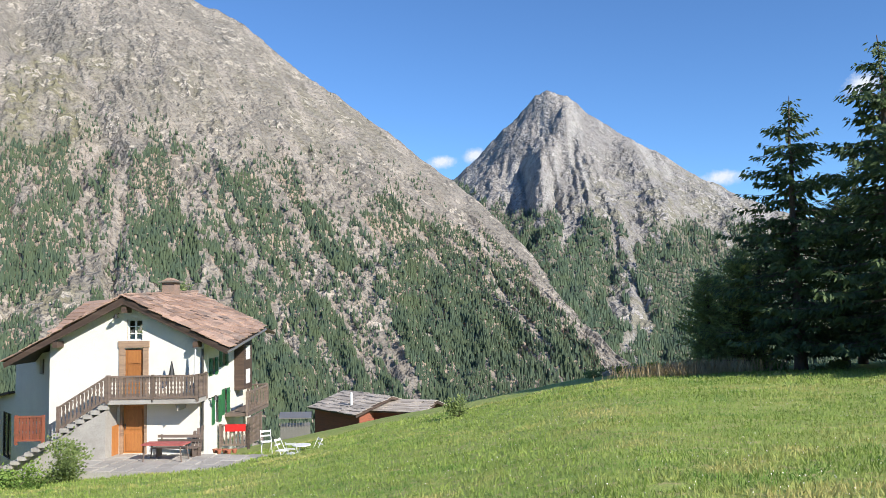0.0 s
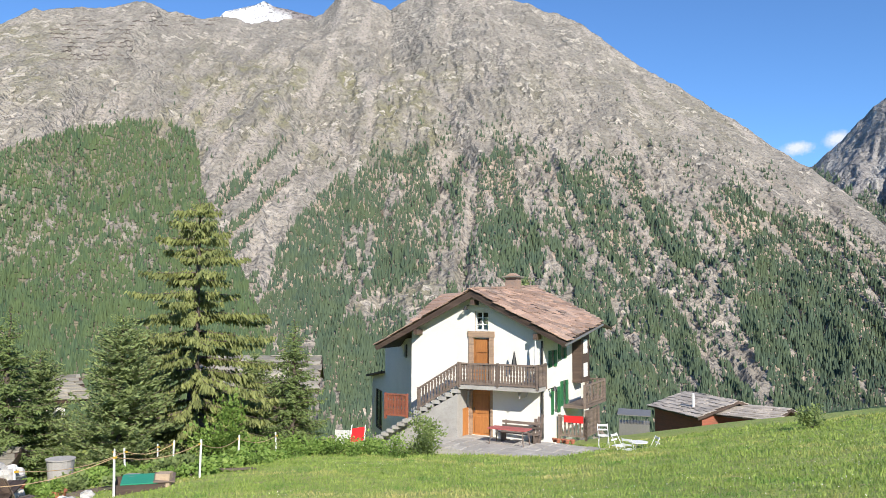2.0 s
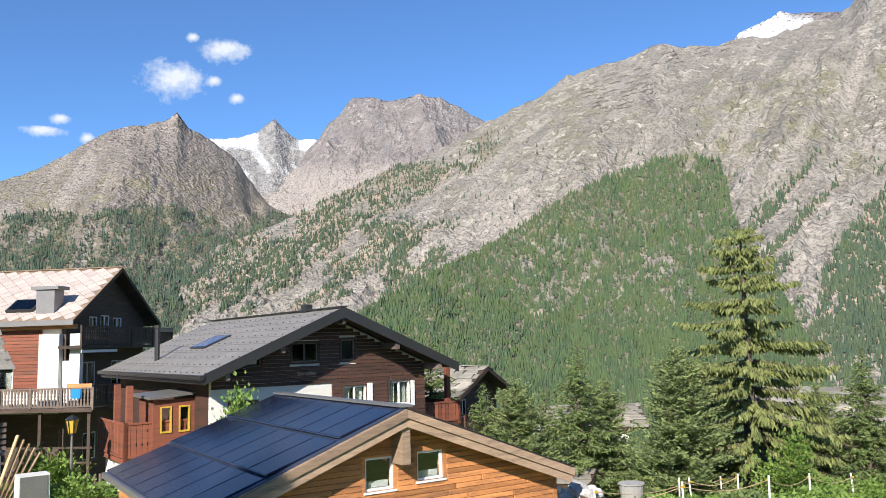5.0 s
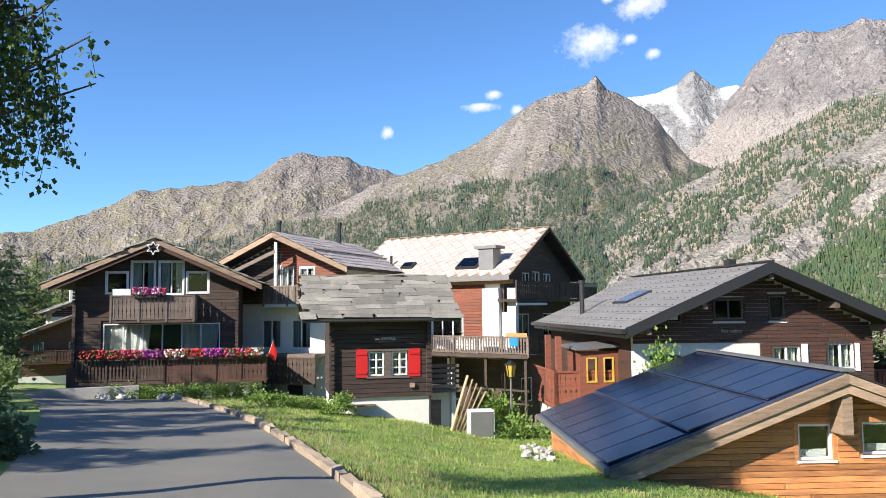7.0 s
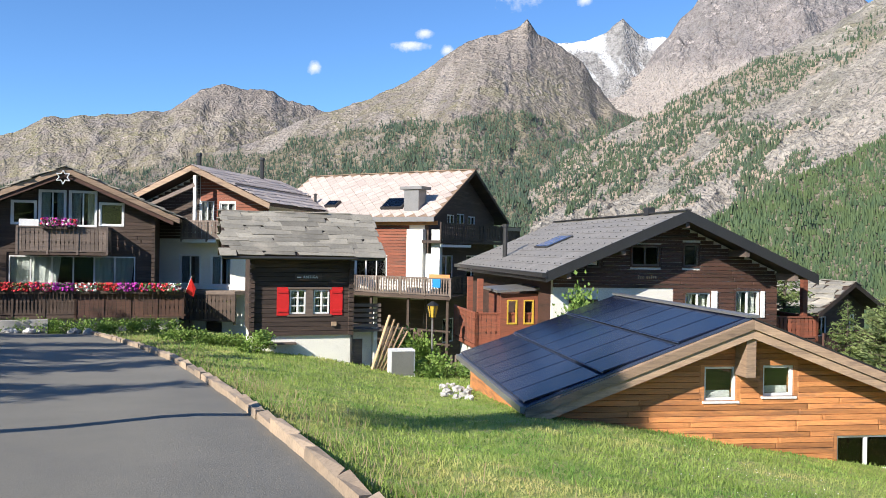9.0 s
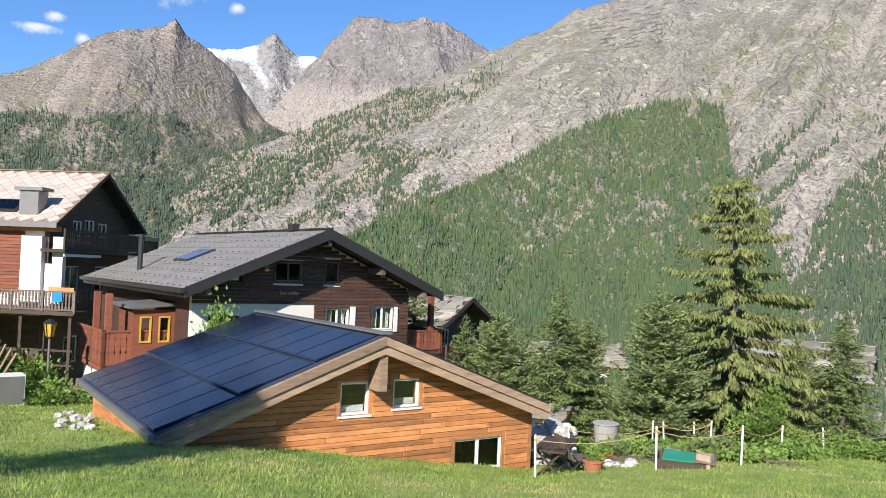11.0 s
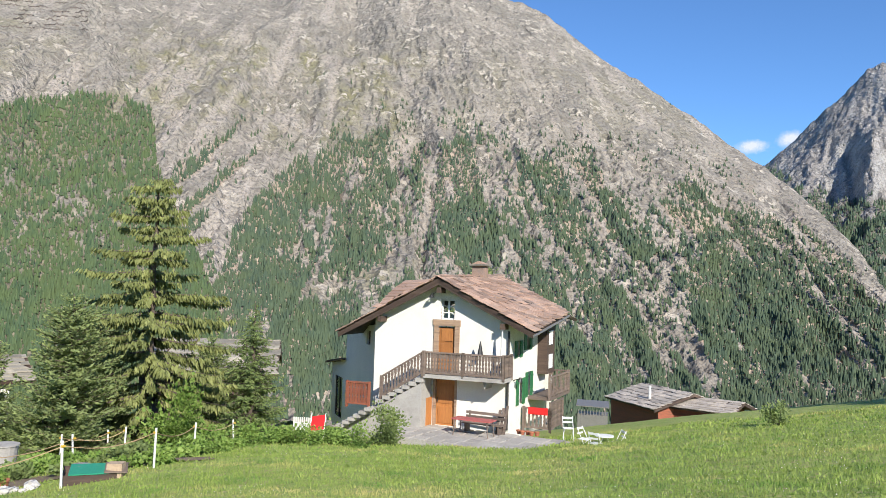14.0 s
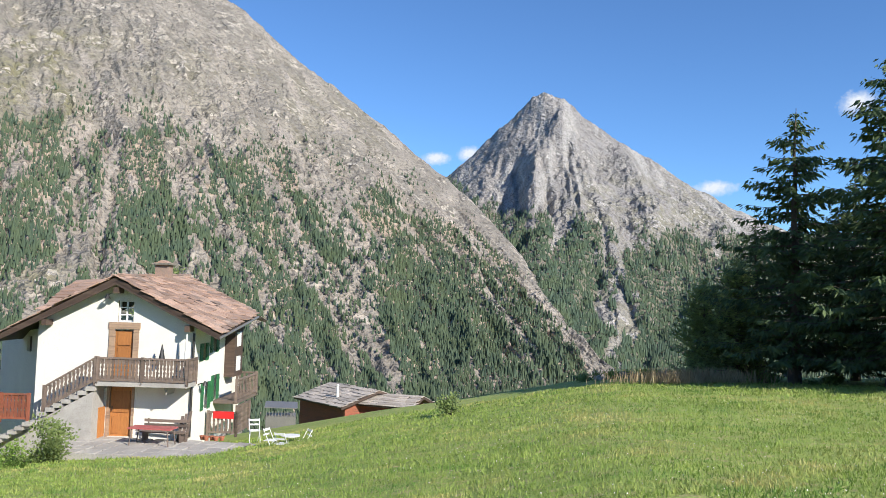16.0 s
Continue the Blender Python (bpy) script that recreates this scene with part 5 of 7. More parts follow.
    for i in range(9):
        x = -3.3 + i * 0.97
        flower_box(low, x, x + 0.93, -1.50, -2.36, 260, R, [("red", "leaf", "red"), ("red", "pink", "leaf"), ("magenta", "leaf", "magenta"), ("white", "red", "leaf")][(0, 0, 1, 2, 3, 0, 2, 1, 3)[i]])
    part("terrace_base", boxes((-3.4, 5.3, -1.0, -0.8, -5.0, -3.76)), "concrete", h)
    part("flag_pole", rod(bmesh.new(), (5.6, -1.3, -2.5), (5.9, -1.5, -1.7), 0.02), "white", h)
    part("flag", sheet(bmesh.new(), [(5.62, -1.32, -2.45), (5.88, -1.5, -1.75), (6.1, -1.4, -2.3), (6.0, -1.35, -2.75)], 0.01), "red", h, "small red and white flag")


dark_chalet()


# ---- the large house with the pale diamond-tiled roof ----
def tiled_house():
    h = thing("tiled_house", -46.81, 5.23, -9.5, 144.1, "large house of white plaster and red-brown timber with pale tiles", "house")
    half, drop, zap, dep = 4.57, 3.03, 4.65, 13.0
    k = drop / half
    top = lambda x: zap - 0.22 - abs(x) * k
    holes = [(-1.9, -1.1, 1.1, 1.9), (-0.8, 0.1, 1.1, 2.0), (0.5, 1.4, 1.1, 1.9), (-2.6, -1.2, -2.6, -0.5), (0.4, 1.8, -2.6, -0.5), (-2.2, -1.0, -5.6, -4.2)]
    part("gable_wall", wall(bmesh.new(), -3.9, 3.9, -9.8, top, [0.0], holes, 0.8, 1.05), "dark_wood", h)
    for i, hh in enumerate(holes):
        window(h, *hh, 0.82, "white", 2, 1, i > 2)
    part("front_wall", boxes((-3.9, -3.65, 1.06, dep, -2.86, 1.45)), "plaster", h, "white plastered wall")
    # dark timber colour stands for the shade below the balcony
    part("lower_wall", boxes((-1.6, -1.35, 1.06, dep, -9.8, -3.05)), "dark_wood", h)
    part("storey_floor", boxes((-3.9, 3.6, 1.06, dep, -3.04, -2.87)), "concrete", h)
    for yy in (4.5, 8.0):
        part("pillar", boxes((-3.9, -3.6, yy, yy + 0.35, -9.8, -3.05)), "plaster", h)
    part("back_wall", boxes((3.65, 3.9, 1.06, dep, -9.8, 1.45)), "plaster", h)
    part("end_wall", boxes((-3.64, 3.64, dep - 0.2, dep, -9.8, 1.45)), "plaster", h)
    XF.append(Matrix.Translation((-3.9, 0, 0)) @ Matrix.Rotation(radians(-90), 4, "Z"))
    boards(h, "red_wood", 0, -1.9, 1.35, 0.17, lambda z: (-5.0, -2.1), [(-5.4, -3.6, -1.9, -0.55)], R, 3.5, 0.05)
    window(h, -5.9, -3.6, -1.85, -0.6, -0.06, "white", 3, 1, True)
    part("pier", boxes((-2.05, -0.95, -0.35, -0.01, -2.66, 0.95)), "plaster", h, "white rounded plaster pier")
    part("pier", boxes((-0.4, 0.15, -0.30, -0.01, -2.6, 0.95)), "plaster", h)
    part("door", boxes((-0.9, -0.35, -0.1, -0.02, -2.6, -0.4)), "white", h)
    bal = part("balcony", boxes((-6.5, 1.6, -1.5, -0.01, -2.85, -2.66)), "dark_wood", h)
    # a dark wall added where the open undercroft lies in shade
    part("undercroft_wall", boxes((-8.0, -2.3, 1.9, 2.1, -9.8, -3.05)), "dark_wood", h, "dark wall standing for the shade inside the undercroft")
    part("undercroft_rail", boxes((-6.4, 1.5, -1.3, -1.22, -5.3, -5.2), (-6.4, 1.5, -1.3, -1.22, -4.6, -4.5)), "dark_wood", h)
    for q in range(4):
        part("undercroft_post", boxes((-6.4 + q * 2.55, -6.24 + q * 2.55, -1.32, -1.2, -9.6, -2.86)), "dark_wood", h)
    railing(h, (-6.5, -1.45), (1.6, -1.45), -2.66, -1.72, "grey_wood", "turned", 0.17, 0.11, 0.04, 0, 6)
    part("towel", boxes((0.5, 1.0, -1.53, -1.50, -2.2, -1.75)), plain("blue_cloth", (0.02, 0.25, 0.6), 0.9), bal, "blue cloth hung on the rail")
    part("board", boxes((0.2, 1.5, -1.4, -1.36, -1.72, -1.5)), "orange_wood", bal)
    XF.pop()
    # balconies round the gable end
    for z in (-2.66, 0.35):
        part("balcony", boxes((-4.6, 5.0, -0.5, 0.79, z - 0.16, z)), "dark_wood", h)
        railing(h, (-4.6, -0.47), (5.0, -0.47), z, z + 0.95, "dark_wood", "board", 0.2, 0.17, 0.03, 0, 5)
    part("beam", boxes((-4.7, -1.4, -0.55, -0.5, -0.02, 0.12)), "white", h)
    part("lintel", boxes((3.3, 5.1, -0.55, -0.5, 1.1, 1.3)), "grey_metal", h)
    roof = gable_roof(h, half, drop, zap, 0, dep, "dark_wood", 0.18, "roof of pale diamond tiles")
    u, v = Vector((0, dep, 0)), Vector((half, 0, drop))
    n = u.cross(v).normalized()
    n = -n if n.z < 0 else n
    nu, nv = 17, 8
    for i in range(nv * 2 - 1):
        for j in range(nu):
            p = Vector((-half, 0, zap - drop)) + v * ((i + 1) / (2 * nv)) + u * ((j + 0.5 + 0.5 * (i % 2)) / nu)
            if p.y > dep - 0.3:
                continue
            m = Matrix((u / nu * 0.5 + v / nv * 0.5, v / nv * 0.5 - u / nu * 0.5, n * 0.022)).transposed().to_4x4()
            m.translation = p + n * (0.03 + 0.004 * (i % 3))
            piece("roof_tile", roof, "pale_tile", m @ Matrix.Diagonal((0.965, 0.965, 1, 1)))
    part("roof_underlay", sheet(bmesh.new(), [(0, 0.02, zap + 0.015), (-half, 0.02, zap - drop + 0.015), (-half, dep, zap - drop + 0.015), (0, dep, zap + 0.015)], 0.012), "rake_wood", roof)
    part("ridge_cap", beam(bmesh.new(), (0, -0.05, zap + 0.05), (0, dep, zap + 0.05), 0.2, 0.05), "rake_wood", roof)
    part("fascia", boxes((-half - 0.05, -half - 0.003, 0, 8.0, zap - drop - 0.24, zap - drop + 0.03)), "grey_metal", roof)
    part("eave_board", boxes((-half + 0.3, -half + 0.4, 0, 8.0, zap - drop - 0.42, zap - drop - 0.19)), "orange_wood", roof)
    # chimney, skylights and vent on the near slope
    slope = lambda f, y: Vector((-half, 0, zap - drop)) + v * f + Vector((0, y, 0))
    p = slope(0.20, 1.9)
    ch = part("chimney", boxes((p.x - 0.4, p.x + 0.4, p.y - 0.5, p.y + 0.5, p.z - 0.4, p.z + 1.0)), "grey_metal", roof, "sheet-metal clad chimney")
    part("chimney_cap", boxes((p.x - 0.5, p.x + 0.5, p.y - 0.75, p.y + 0.75, p.z + 1.01, p.z + 1.18)), "grey_metal", ch)
    for f, y, w, l in ((0.25, 3.4, 1.1, 1.5), (0.27, 8.2, 0.6, 0.9)):
        XF.append(Matrix.Translation(slope(f, y)) @ Matrix.Rotation(-math.atan2(drop, half), 4, "Y"))
        sk = part("skylight", boxes((-w / 2, w / 2, -l / 2, l / 2, 0.03, 0.2)), "metal", roof, "roof window with a grey frame")
        part("pane", boxes((-w / 2 + 0.09, w / 2 - 0.09, -l / 2 + 0.09, l / 2 - 0.09, 0.202, 0.215)), "glass", sk)
        XF.pop()
    p = slope(0.3, 9.8)
    part("vent_pipe", rod(bmesh.new(), p, p + Vector((0, 0, 0.7)), 0.09), "metal", roof)


tiled_house()


def gabled_house():
    x, y = polar(103.8, 44)
    h = thing("gabled_house", x, y, -9.0, 72, "plastered and timber house with a pale slab roof between the chalets", "house")
    half, drop, zap, dep = 4.6, 2.05, 4.15, 11
    k = drop / half
    wtop = lambda x: zap - 0.24 - abs(x) * k
    holes = [(-0.2, 0.6, 0.2, 2.3), (1.0, 1.9, 0.6, 2.2), (-1.4, -0.2, -2.3, -0.7), (0.5, 1.7, -2.3, -0.7), (0.2, 1.2, -6.2, -4.3)]
    part("front_wall", wall(bmesh.new(), -3.9, 3.9, -9.4, wtop, [0.0], holes, 1.3, 1.55), "plaster", h, "white plastered gable wall")
    XF.append(Matrix.Translation((0, 1.3, 0)))
    shell(h, 3.9, dep - 1.5, -9.4, wtop, "plaster")
    XF.pop()
    boards(h, "red_wood", 1.3, 0.2, zap - 0.3, 0.17, lambda z: (max(-0.2, -max(0, (zap - 0.26 - z) / k)), min(3.9, max(0, (zap - 0.26 - z) / k))), [(a - 0.05, b + 0.05, c - 0.05, d + 0.05) for a, b, c, d in holes], R, 3.0, 0.05)
    boards(h, "dark_wood", 1.3, 0.2, zap - 0.3, 0.17, lambda z: (-min(3.9, max(0.3, (zap - 0.26 - z) / k)), -0.25), [], R, 3.0, 0.05)
    for i, hh in enumerate(holes[:4]):
        window(h, *hh, 1.32, "white", 2, 1, True, "white", 0.07)
    part("door", boxes((0.25, 1.15, 1.34, 1.40, -6.2, -4.35)), "dark_wood", h, "dark timber door")
    part("balcony", boxes((-0.6, 2.4, 0.1, 1.29, 0.0, 0.14)), "plaster", h)
    railing(h, (-0.6, 0.12), (2.4, 0.12), 0.14, 1.15, "grey_wood", "board", 0.2, 0.17, 0.03, 0, 3)
    part("balcony", boxes((-2.6, 2.6, 0.1, 1.29, -2.75, -2.55)), "grey_wood", h)
    railing(h, (-2.6, 0.12), (2.6, 0.12), -4.2, -2.75, "dark_wood", "board", 0.22, 0.21, 0.03, 0, 3)
    part("strut", beam(bmesh.new(), (-2.9, 0.2, 1.9), (0.1, 0.2, 3.1), 0.12, 0.2), "grey_wood", h)
    part("post", boxes((0.02, 0.18, 0.15, 0.3, 0.15, 3.6)), "white", h)
    roof = gable_roof(h, half, drop, zap, 0, dep, "dark_wood", 0.16, "roof of pale stone slabs")
    for s in (-1, 1):
        cover(roof, "stone_slab", "pale_tile", (s * half * 1.01, -0.08, zap - drop + 0.02), (0, dep, 0), (-s * half, 0, drop), 9, 12, R, 0.02, 1.15, 0.3, "slab")
        part("bargeboard", prism(bmesh.new(), [(0, zap - 0.01), (s * half, zap - drop - 0.01), (s * half, zap - drop - 0.3), (0, zap - 0.32)], -0.06, -0.003), "rake_wood", roof, "brown timber bargeboard")
    for x, y in ((-2.6, 5.0), (0.3, 7.5)):
        f = part("flue", rod(bmesh.new(), (x, y, 2.0), (x, y, 5.2), 0.14), "metal", roof, "dark metal flue pipe")
        part("flue_cap", rod(bmesh.new(), (x, y, 5.21), (x, y, 5.4), 0.19, 0.16), "metal", f)
    part("snow_bar", beam(bmesh.new(), (half * 0.55, 0.1, zap - drop * 0.55 + 0.12), (half * 0.55, dep, zap - drop * 0.55 + 0.12), 0.05, 0.06), "metal", roof)


gabled_house()


# ---- the white farmhouse with the outside stair ----
def farmhouse():
    h = thing("farmhouse", -12.0, 32.60, -5.8, -3.5, "white plastered farmhouse with a wooden balcony and stone slab roof", "house")
    h.scale = (0.96, 1, 1)
    k = 0.49
    top = lambda x: 0.5 - abs(x) * k
    holes = [(-0.06, 0.62, -1.12, -0.26), (-0.2, 0.74, -3.4, -1.45), (-0.28, 0.80, -5.7, -3.72)]
    part("front_wall", wall(bmesh.new(), -3.4, 3.3, -6.2, top, [0.0], holes, 0, 0.4), "plaster", h)
    sides = [(0.75, 1.50, -2.67, -1.95), (2.05, 2.9, -2.4, -1.45), (1.05, 1.95, -4.73, -3.6), (2.36, 3.12, -4.5, -3.4)]
    XF.append(Matrix.Translation((3.3, 0, 0)) @ Matrix.Rotation(radians(90), 4, "Z"))
    part("side_wall", wall(bmesh.new(), 0.41, 5.4, -6.2, lambda x: -1.25 + 0.13 * x, [], sides, 0, 0.35), "plaster", h)
    for x0, x1, z0, z1 in sides:
        window(h, x0 + 0.2, x1 - 0.2, z0, z1, 0.1, "white", 2, 2, False)
        shutter(h, x0 - 0.16, x0 + 0.18, z0, z1, -0.005, "green")
        shutter(h, x1 - 0.18, x1 + 0.16, z0, z1, -0.005, "green")
    XF.pop()
    part("side_wall", boxes((-3.4, -3.05, 0.41, 8, -6.2, -1.4)), "plaster", h)
    part("back_wall", boxes((-3.04, 2.9, 7.6, 8, -6.2, -1.4)), "plaster", h)
    window(h, *holes[0], 0.12, "white", 2, 3, False, "rake_wood", 0.08)
    dr = part("door", boxes((-0.12, 0.66, 0.06, 0.12, -3.4, -1.5)), "door_wood", h, "varnished wooden balcony door")
    for i in range(3):
        part("panel", boxes((0.0, 0.54, 0.03, 0.059, -3.3 + i * 0.62, -2.78 + i * 0.62)), "door_wood", dr)
    part("door_frame", boxes((-0.36, -0.13, -0.05, 0.14, -3.4, -1.42), (0.67, 0.90, -0.05, 0.14, -3.4, -1.42), (-0.40, 0.94, -0.06, 0.14, -1.41, -1.14)), "rake_wood", h, "thick timber door frame")
    d2 = part("door", boxes((-0.2, 0.72, 0.1, 0.16, -5.7, -3.75)), "door_wood", h, "varnished wooden ground floor door")
    for a, b in ((-5.6, -4.9), (-4.75, -3.9)):
        part("panel", boxes((-0.1, 0.62, 0.07, 0.099, a, b)), "door_wood", d2)
    part("door_handle", rod(bmesh.new(), (-0.1, 0.03, -4.7), (-0.1, 0.03, -4.5), 0.02), "metal", d2)
    part("door_frame", boxes((-0.32, -0.21, -0.03, 0.16, -5.75, -3.7), (0.73, 0.84, -0.03, 0.16, -5.75, -3.7)), "rake_wood", h)
    part("open_leaf", boxes((-0.42, -0.36, -0.6, -0.02, -5.7, -4.5)), "door_wood", h)
    # roof: slabs of reddish stone, the eave rising towards the back
    roof = part("roof", sheet(bmesh.new(), [(0.05, -0.6, 0.66), (4.55, -0.6, -1.52), (4.3, 5.75, -0.80), (-0.1, 8.0, 0.98)], 0.14), "dark_wood", h, "uneven roof of reddish stone slabs")
    part("roof_slope", sheet(bmesh.new(), [(0.05, -0.6, 0.66), (-5.1, -0.6, -1.92), (-5.2, 6.5, -1.85), (-0.1, 8.0, 0.98)], 0.14), "dark_wood", roof)
    part("roof_back", sheet(bmesh.new(), [(-0.1, 8.0, 0.97), (4.3, 5.75, -0.81), (3.6, 10.5, -1.2), (-0.6, 11.0, -0.2)], 0.14), "dark_wood", roof)

    def slabs(a, b, c, d, rows_, cols, corner=0.0):
        """Slabs between an eave a-b and a ridge d-c."""
        a, b, c, d = map(Vector, (a, b, c, d))
        for i in range(rows_):
            f0, f1 = i / rows_, (i + 1.35) / rows_
            x = R.uniform(-0.6, 0)
            while x < cols:
                w = R.uniform(0.6, 1.5)
                s, e = max(x, 0) / cols, min(x + w, cols) / cols
                x += w
                if e - s < 0.01:
                    continue
                p0, p1 = a.lerp(b, s).lerp(d.lerp(c, s), f0), a.lerp(b, e).lerp(d.lerp(c, e), f0)
                q0 = a.lerp(b, s).lerp(d.lerp(c, s), min(f1, 1.02))
                ux, vy = (p1 - p0) * 0.97, q0 - p0
                n = ux.cross(vy).normalized()
                n = -n if n.z < 0 else n
                m = Matrix((ux, vy - n * 0.05, n * R.uniform(0.03, 0.06))).transposed().to_4x4()
                m.translation = (p0 + p1) / 2 + vy / 2 + n * R.uniform(0.03, 0.07)
                piece("stone_slab", roof, "red_stone", m, "slab", R.randrange(4))
    slabs((4.62, -0.68, -1.50), (4.36, 5.8, -0.78), (-0.1, 8.0, 1.0), (0.05, -0.68, 0.69), 15, 15)
    slabs((-5.2, 6.5, -1.87), (-5.18, -0.68, -1.92), (0.05, -0.68, 0.69), (-0.1, 8.0, 1.0), 13, 10)
    part("ridge_stones", beam(bmesh.new(), (0.03, -0.6, 0.74), (-0.1, 8.0, 1.06), 0.4, 0.06), "red_stone", roof)
    for s, x, z in ((1, 4.5, -1.6), (-1, -5.05, -1.98)):
        part("bargeboard", prism(bmesh.new(), [(0.05, 0.56), (x, z + 0.04), (x, z - 0.13), (0.05, 0.36)], -0.58, -0.52), "dark_wood", roof)
    for x, z in ((0.05, 0.2), (3.1, -1.25), (-2.9, -1.15)):
        part("purlin_end", boxes((x - 0.1, x + 0.1, -0.55, -0.003, z - 0.18, z + 0.06)), "dark_wood", roof)
    ch = part("chimney", boxes((-0.3, 0.3, 4.2, 4.9, 0.5, 1.38)), "red_stone", roof, "squat stone chimney")
    part("chimney_cap", boxes((-0.42, 0.42, 4.05, 5.05, 1.39, 1.47)), "grey_stone", ch)
    part("chimney_hood", prism(bmesh.new(), [(-0.3, 1.48), (0.3, 1.48), (0, 1.62)], 4.2, 4.9), "red_stone", ch)
    part("gutter", rod(bmesh.new(), (4.55, -0.6, -1.62), (4.35, 5.75, -0.92), 0.06), "grey_metal", roof)
    part("downpipe", rod(bmesh.new(), (3.25, -0.06, -1.5), (3.25, -0.06, -5.6), 0.05), "metal", h)
    # the flaring side wall and the lean-to beyond it, turned away from the sun
    XF.append(Matrix.Translation((-3.41, 0.03, 0)) @ Matrix.Rotation(radians(-46.5), 4, "Z"))
    an = part("annex", wall(bmesh.new(), -6.2, -0.01, -6.8, lambda x: -1.5 + x * 0.08, [], [(-1.7, -0.9, -2.5, -1.85)], 0, 0.3), "plaster", h)
    part("annex_window", boxes((-1.7, -0.9, 0.12, 0.16, -2.5, -1.85)), "dark_wood", an)
    part("annex_roof", sheet(bmesh.new(), [(-6.5, -0.25, -1.98), (-3.0, -0.25, -1.70), (-3.0, 2.5, -1.65), (-6.5, 2.5, -1.93)], 0.1), "dark_wood", an)
    l2 = part("lean_to", wall(bmesh.new(), -10.2, -6.21, -7.4, lambda x: -3.6 + (x + 6.2) * 0.12, [], [(-9.2, -7.2, -6.9, -4.7)], 0.05, 0.3), "plaster", h)
    part("lean_to_roof", sheet(bmesh.new(), [(-10.6, -0.3, -4.08), (-6.22, -0.3, -3.53), (-6.22, 2.6, -3.48), (-10.6, 2.6, -4.03)], 0.1), "dark_wood", l2)
    part("lean_to_side", boxes((-10.2, -9.95, 0.31, 2.4, -7.4, -4.2)), "plaster", l2)
    window(l2, -9.2, -7.2, -6.9, -4.7, 0.1, "dark_wood", 2, 1, True)
    XF.pop()
    up = part("upper_annex_roof", sheet(bmesh.new(), [(-7.4, 6.9, -1.0), (-3.2, 6.9, -0.85), (-3.2, 10.8, 0.72), (-7.2, 10.8, 0.55)], 0.15), "dark_wood", h, "low side roof of reddish stone slabs")
    cover(up, "stone_slab", "red_stone", (-7.45, 6.82, -0.90), (4.2, 0, 0.15), (0, 3.95, 1.57), 8, 5, R, 0.05, 1.3, 0.7, "slab")
    part("upper_annex_wall", boxes((-7.0, -3.4, 7.3, 10.6, -4, -1.1)), "plaster", h)
    # balcony along the gable, its posts and the stair that climbs to it
    part("balcony", boxes((-0.3, 3.42, -1.15, -0.01, -3.58, -3.42)), "concrete", h, "slab of the wooden balcony")
    railing(h, (-0.28, -1.1), (3.39, -1.1), -3.42, -2.5, "grey_wood", "turned", 0.14, 0.12, 0.03, 0, 3)
    railing(h, (3.39, -1.08), (3.39, -0.02), -3.42, -2.5, "grey_wood", "turned", 0.14, 0.12)
    railing(h, (-2.4, -1.1), (-0.35, -1.1), -4.62, -3.68, "grey_wood", "turned", 0.15, 0.12, 0.03, 1.18, 2)
    for i in range(7):
        part("step", boxes((-0.35 - (i + 1) * 0.32, -0.35 - i * 0.32 + 0.04, -1.2, -0.1, -3.78 - i * 0.17, -3.62 - i * 0.17)), "concrete", h)
    part("stair_wall", prism(bmesh.new(), [(-0.38, -6.2), (-0.38, -3.8), (-2.6, -5.0), (-4.3, -6.0), (-4.3, -6.4)], -1.15, -0.15), "concrete", h, "grey rendered stair wall")
    for i in range(6):
        part("step", boxes((-2.6 - (i + 1) * 0.28, -2.6 - i * 0.28 + 0.04, -1.7, -0.15, -5.12 - i * 0.16, -4.98 - i * 0.16)), "concrete", h)
    part("bracket", prism(bmesh.new(), [(2.4, -3.6), (2.6, -3.6), (2.5, -3.9)], -0.9, -0.01), "concrete", h)
    railing(h, (-4.15, -1.1), (-3.0, -1.1), -5.0, -4.0, "red_wood", "board", 0.13, 0.12)
    # back balcony of dark timber
    part("timber_bay", boxes((3.31, 3.78, 4.0, 5.3, -3.6, -1.0)), "dark_wood", h, "dark timber bay")
    for z in (-1.9, -3.0):
        part("bay_panel", boxes((3.781, 3.81, 4.3, 4.9, z - 0.35, z + 0.3)), "white", h)
    part("back_balcony", boxes((3.33, 4.4, 2.6, 6.0, -4.62, -4.48)), "grey_wood", h)
    railing(h, (4.35, 2.6), (4.35, 6.0), -4.5, -3.6, "grey_wood", "turned", 0.24, 0.08)
    railing(h, (3.4, 5.9), (4.35, 5.9), -4.5, -3.55, "grey_wood", "turned", 0.2, 0.1)
    railing(h, (3.45, 1.6), (4.7, 1.6), -5.75, -4.85, "grey_wood", "turned", 0.17, 0.12)
    railing(h, (4.7, 1.6), (4.7, 3.6), -5.75, -4.6, "grey_wood", "turned", 0.17, 0.12)
    part("runner", boxes((3.7, 4.6, 1.52, 1.56, -5.1, -4.8)), "red", h, "red cloth over the rail")
    # gable lamp and folded parasol
    part("gable_lamp", rod(rod(bmesh.new(), (-0.35, -0.02, 0.02), (-0.35, -0.4, -0.05), 0.02), (-0.35, -0.4, -0.02), (-0.35, -0.4, -0.2), 0.03, 0.14), "black", h, "black swan-neck lamp")
    part("bracket_lamp", rod(rod(bmesh.new(), (3.31, 0.5, -3.6), (3.62, 0.5, -3.5), 0.02), (3.62, 0.5, -3.45), (3.62, 0.5, -3.65), 0.04, 0.12), "black", h)
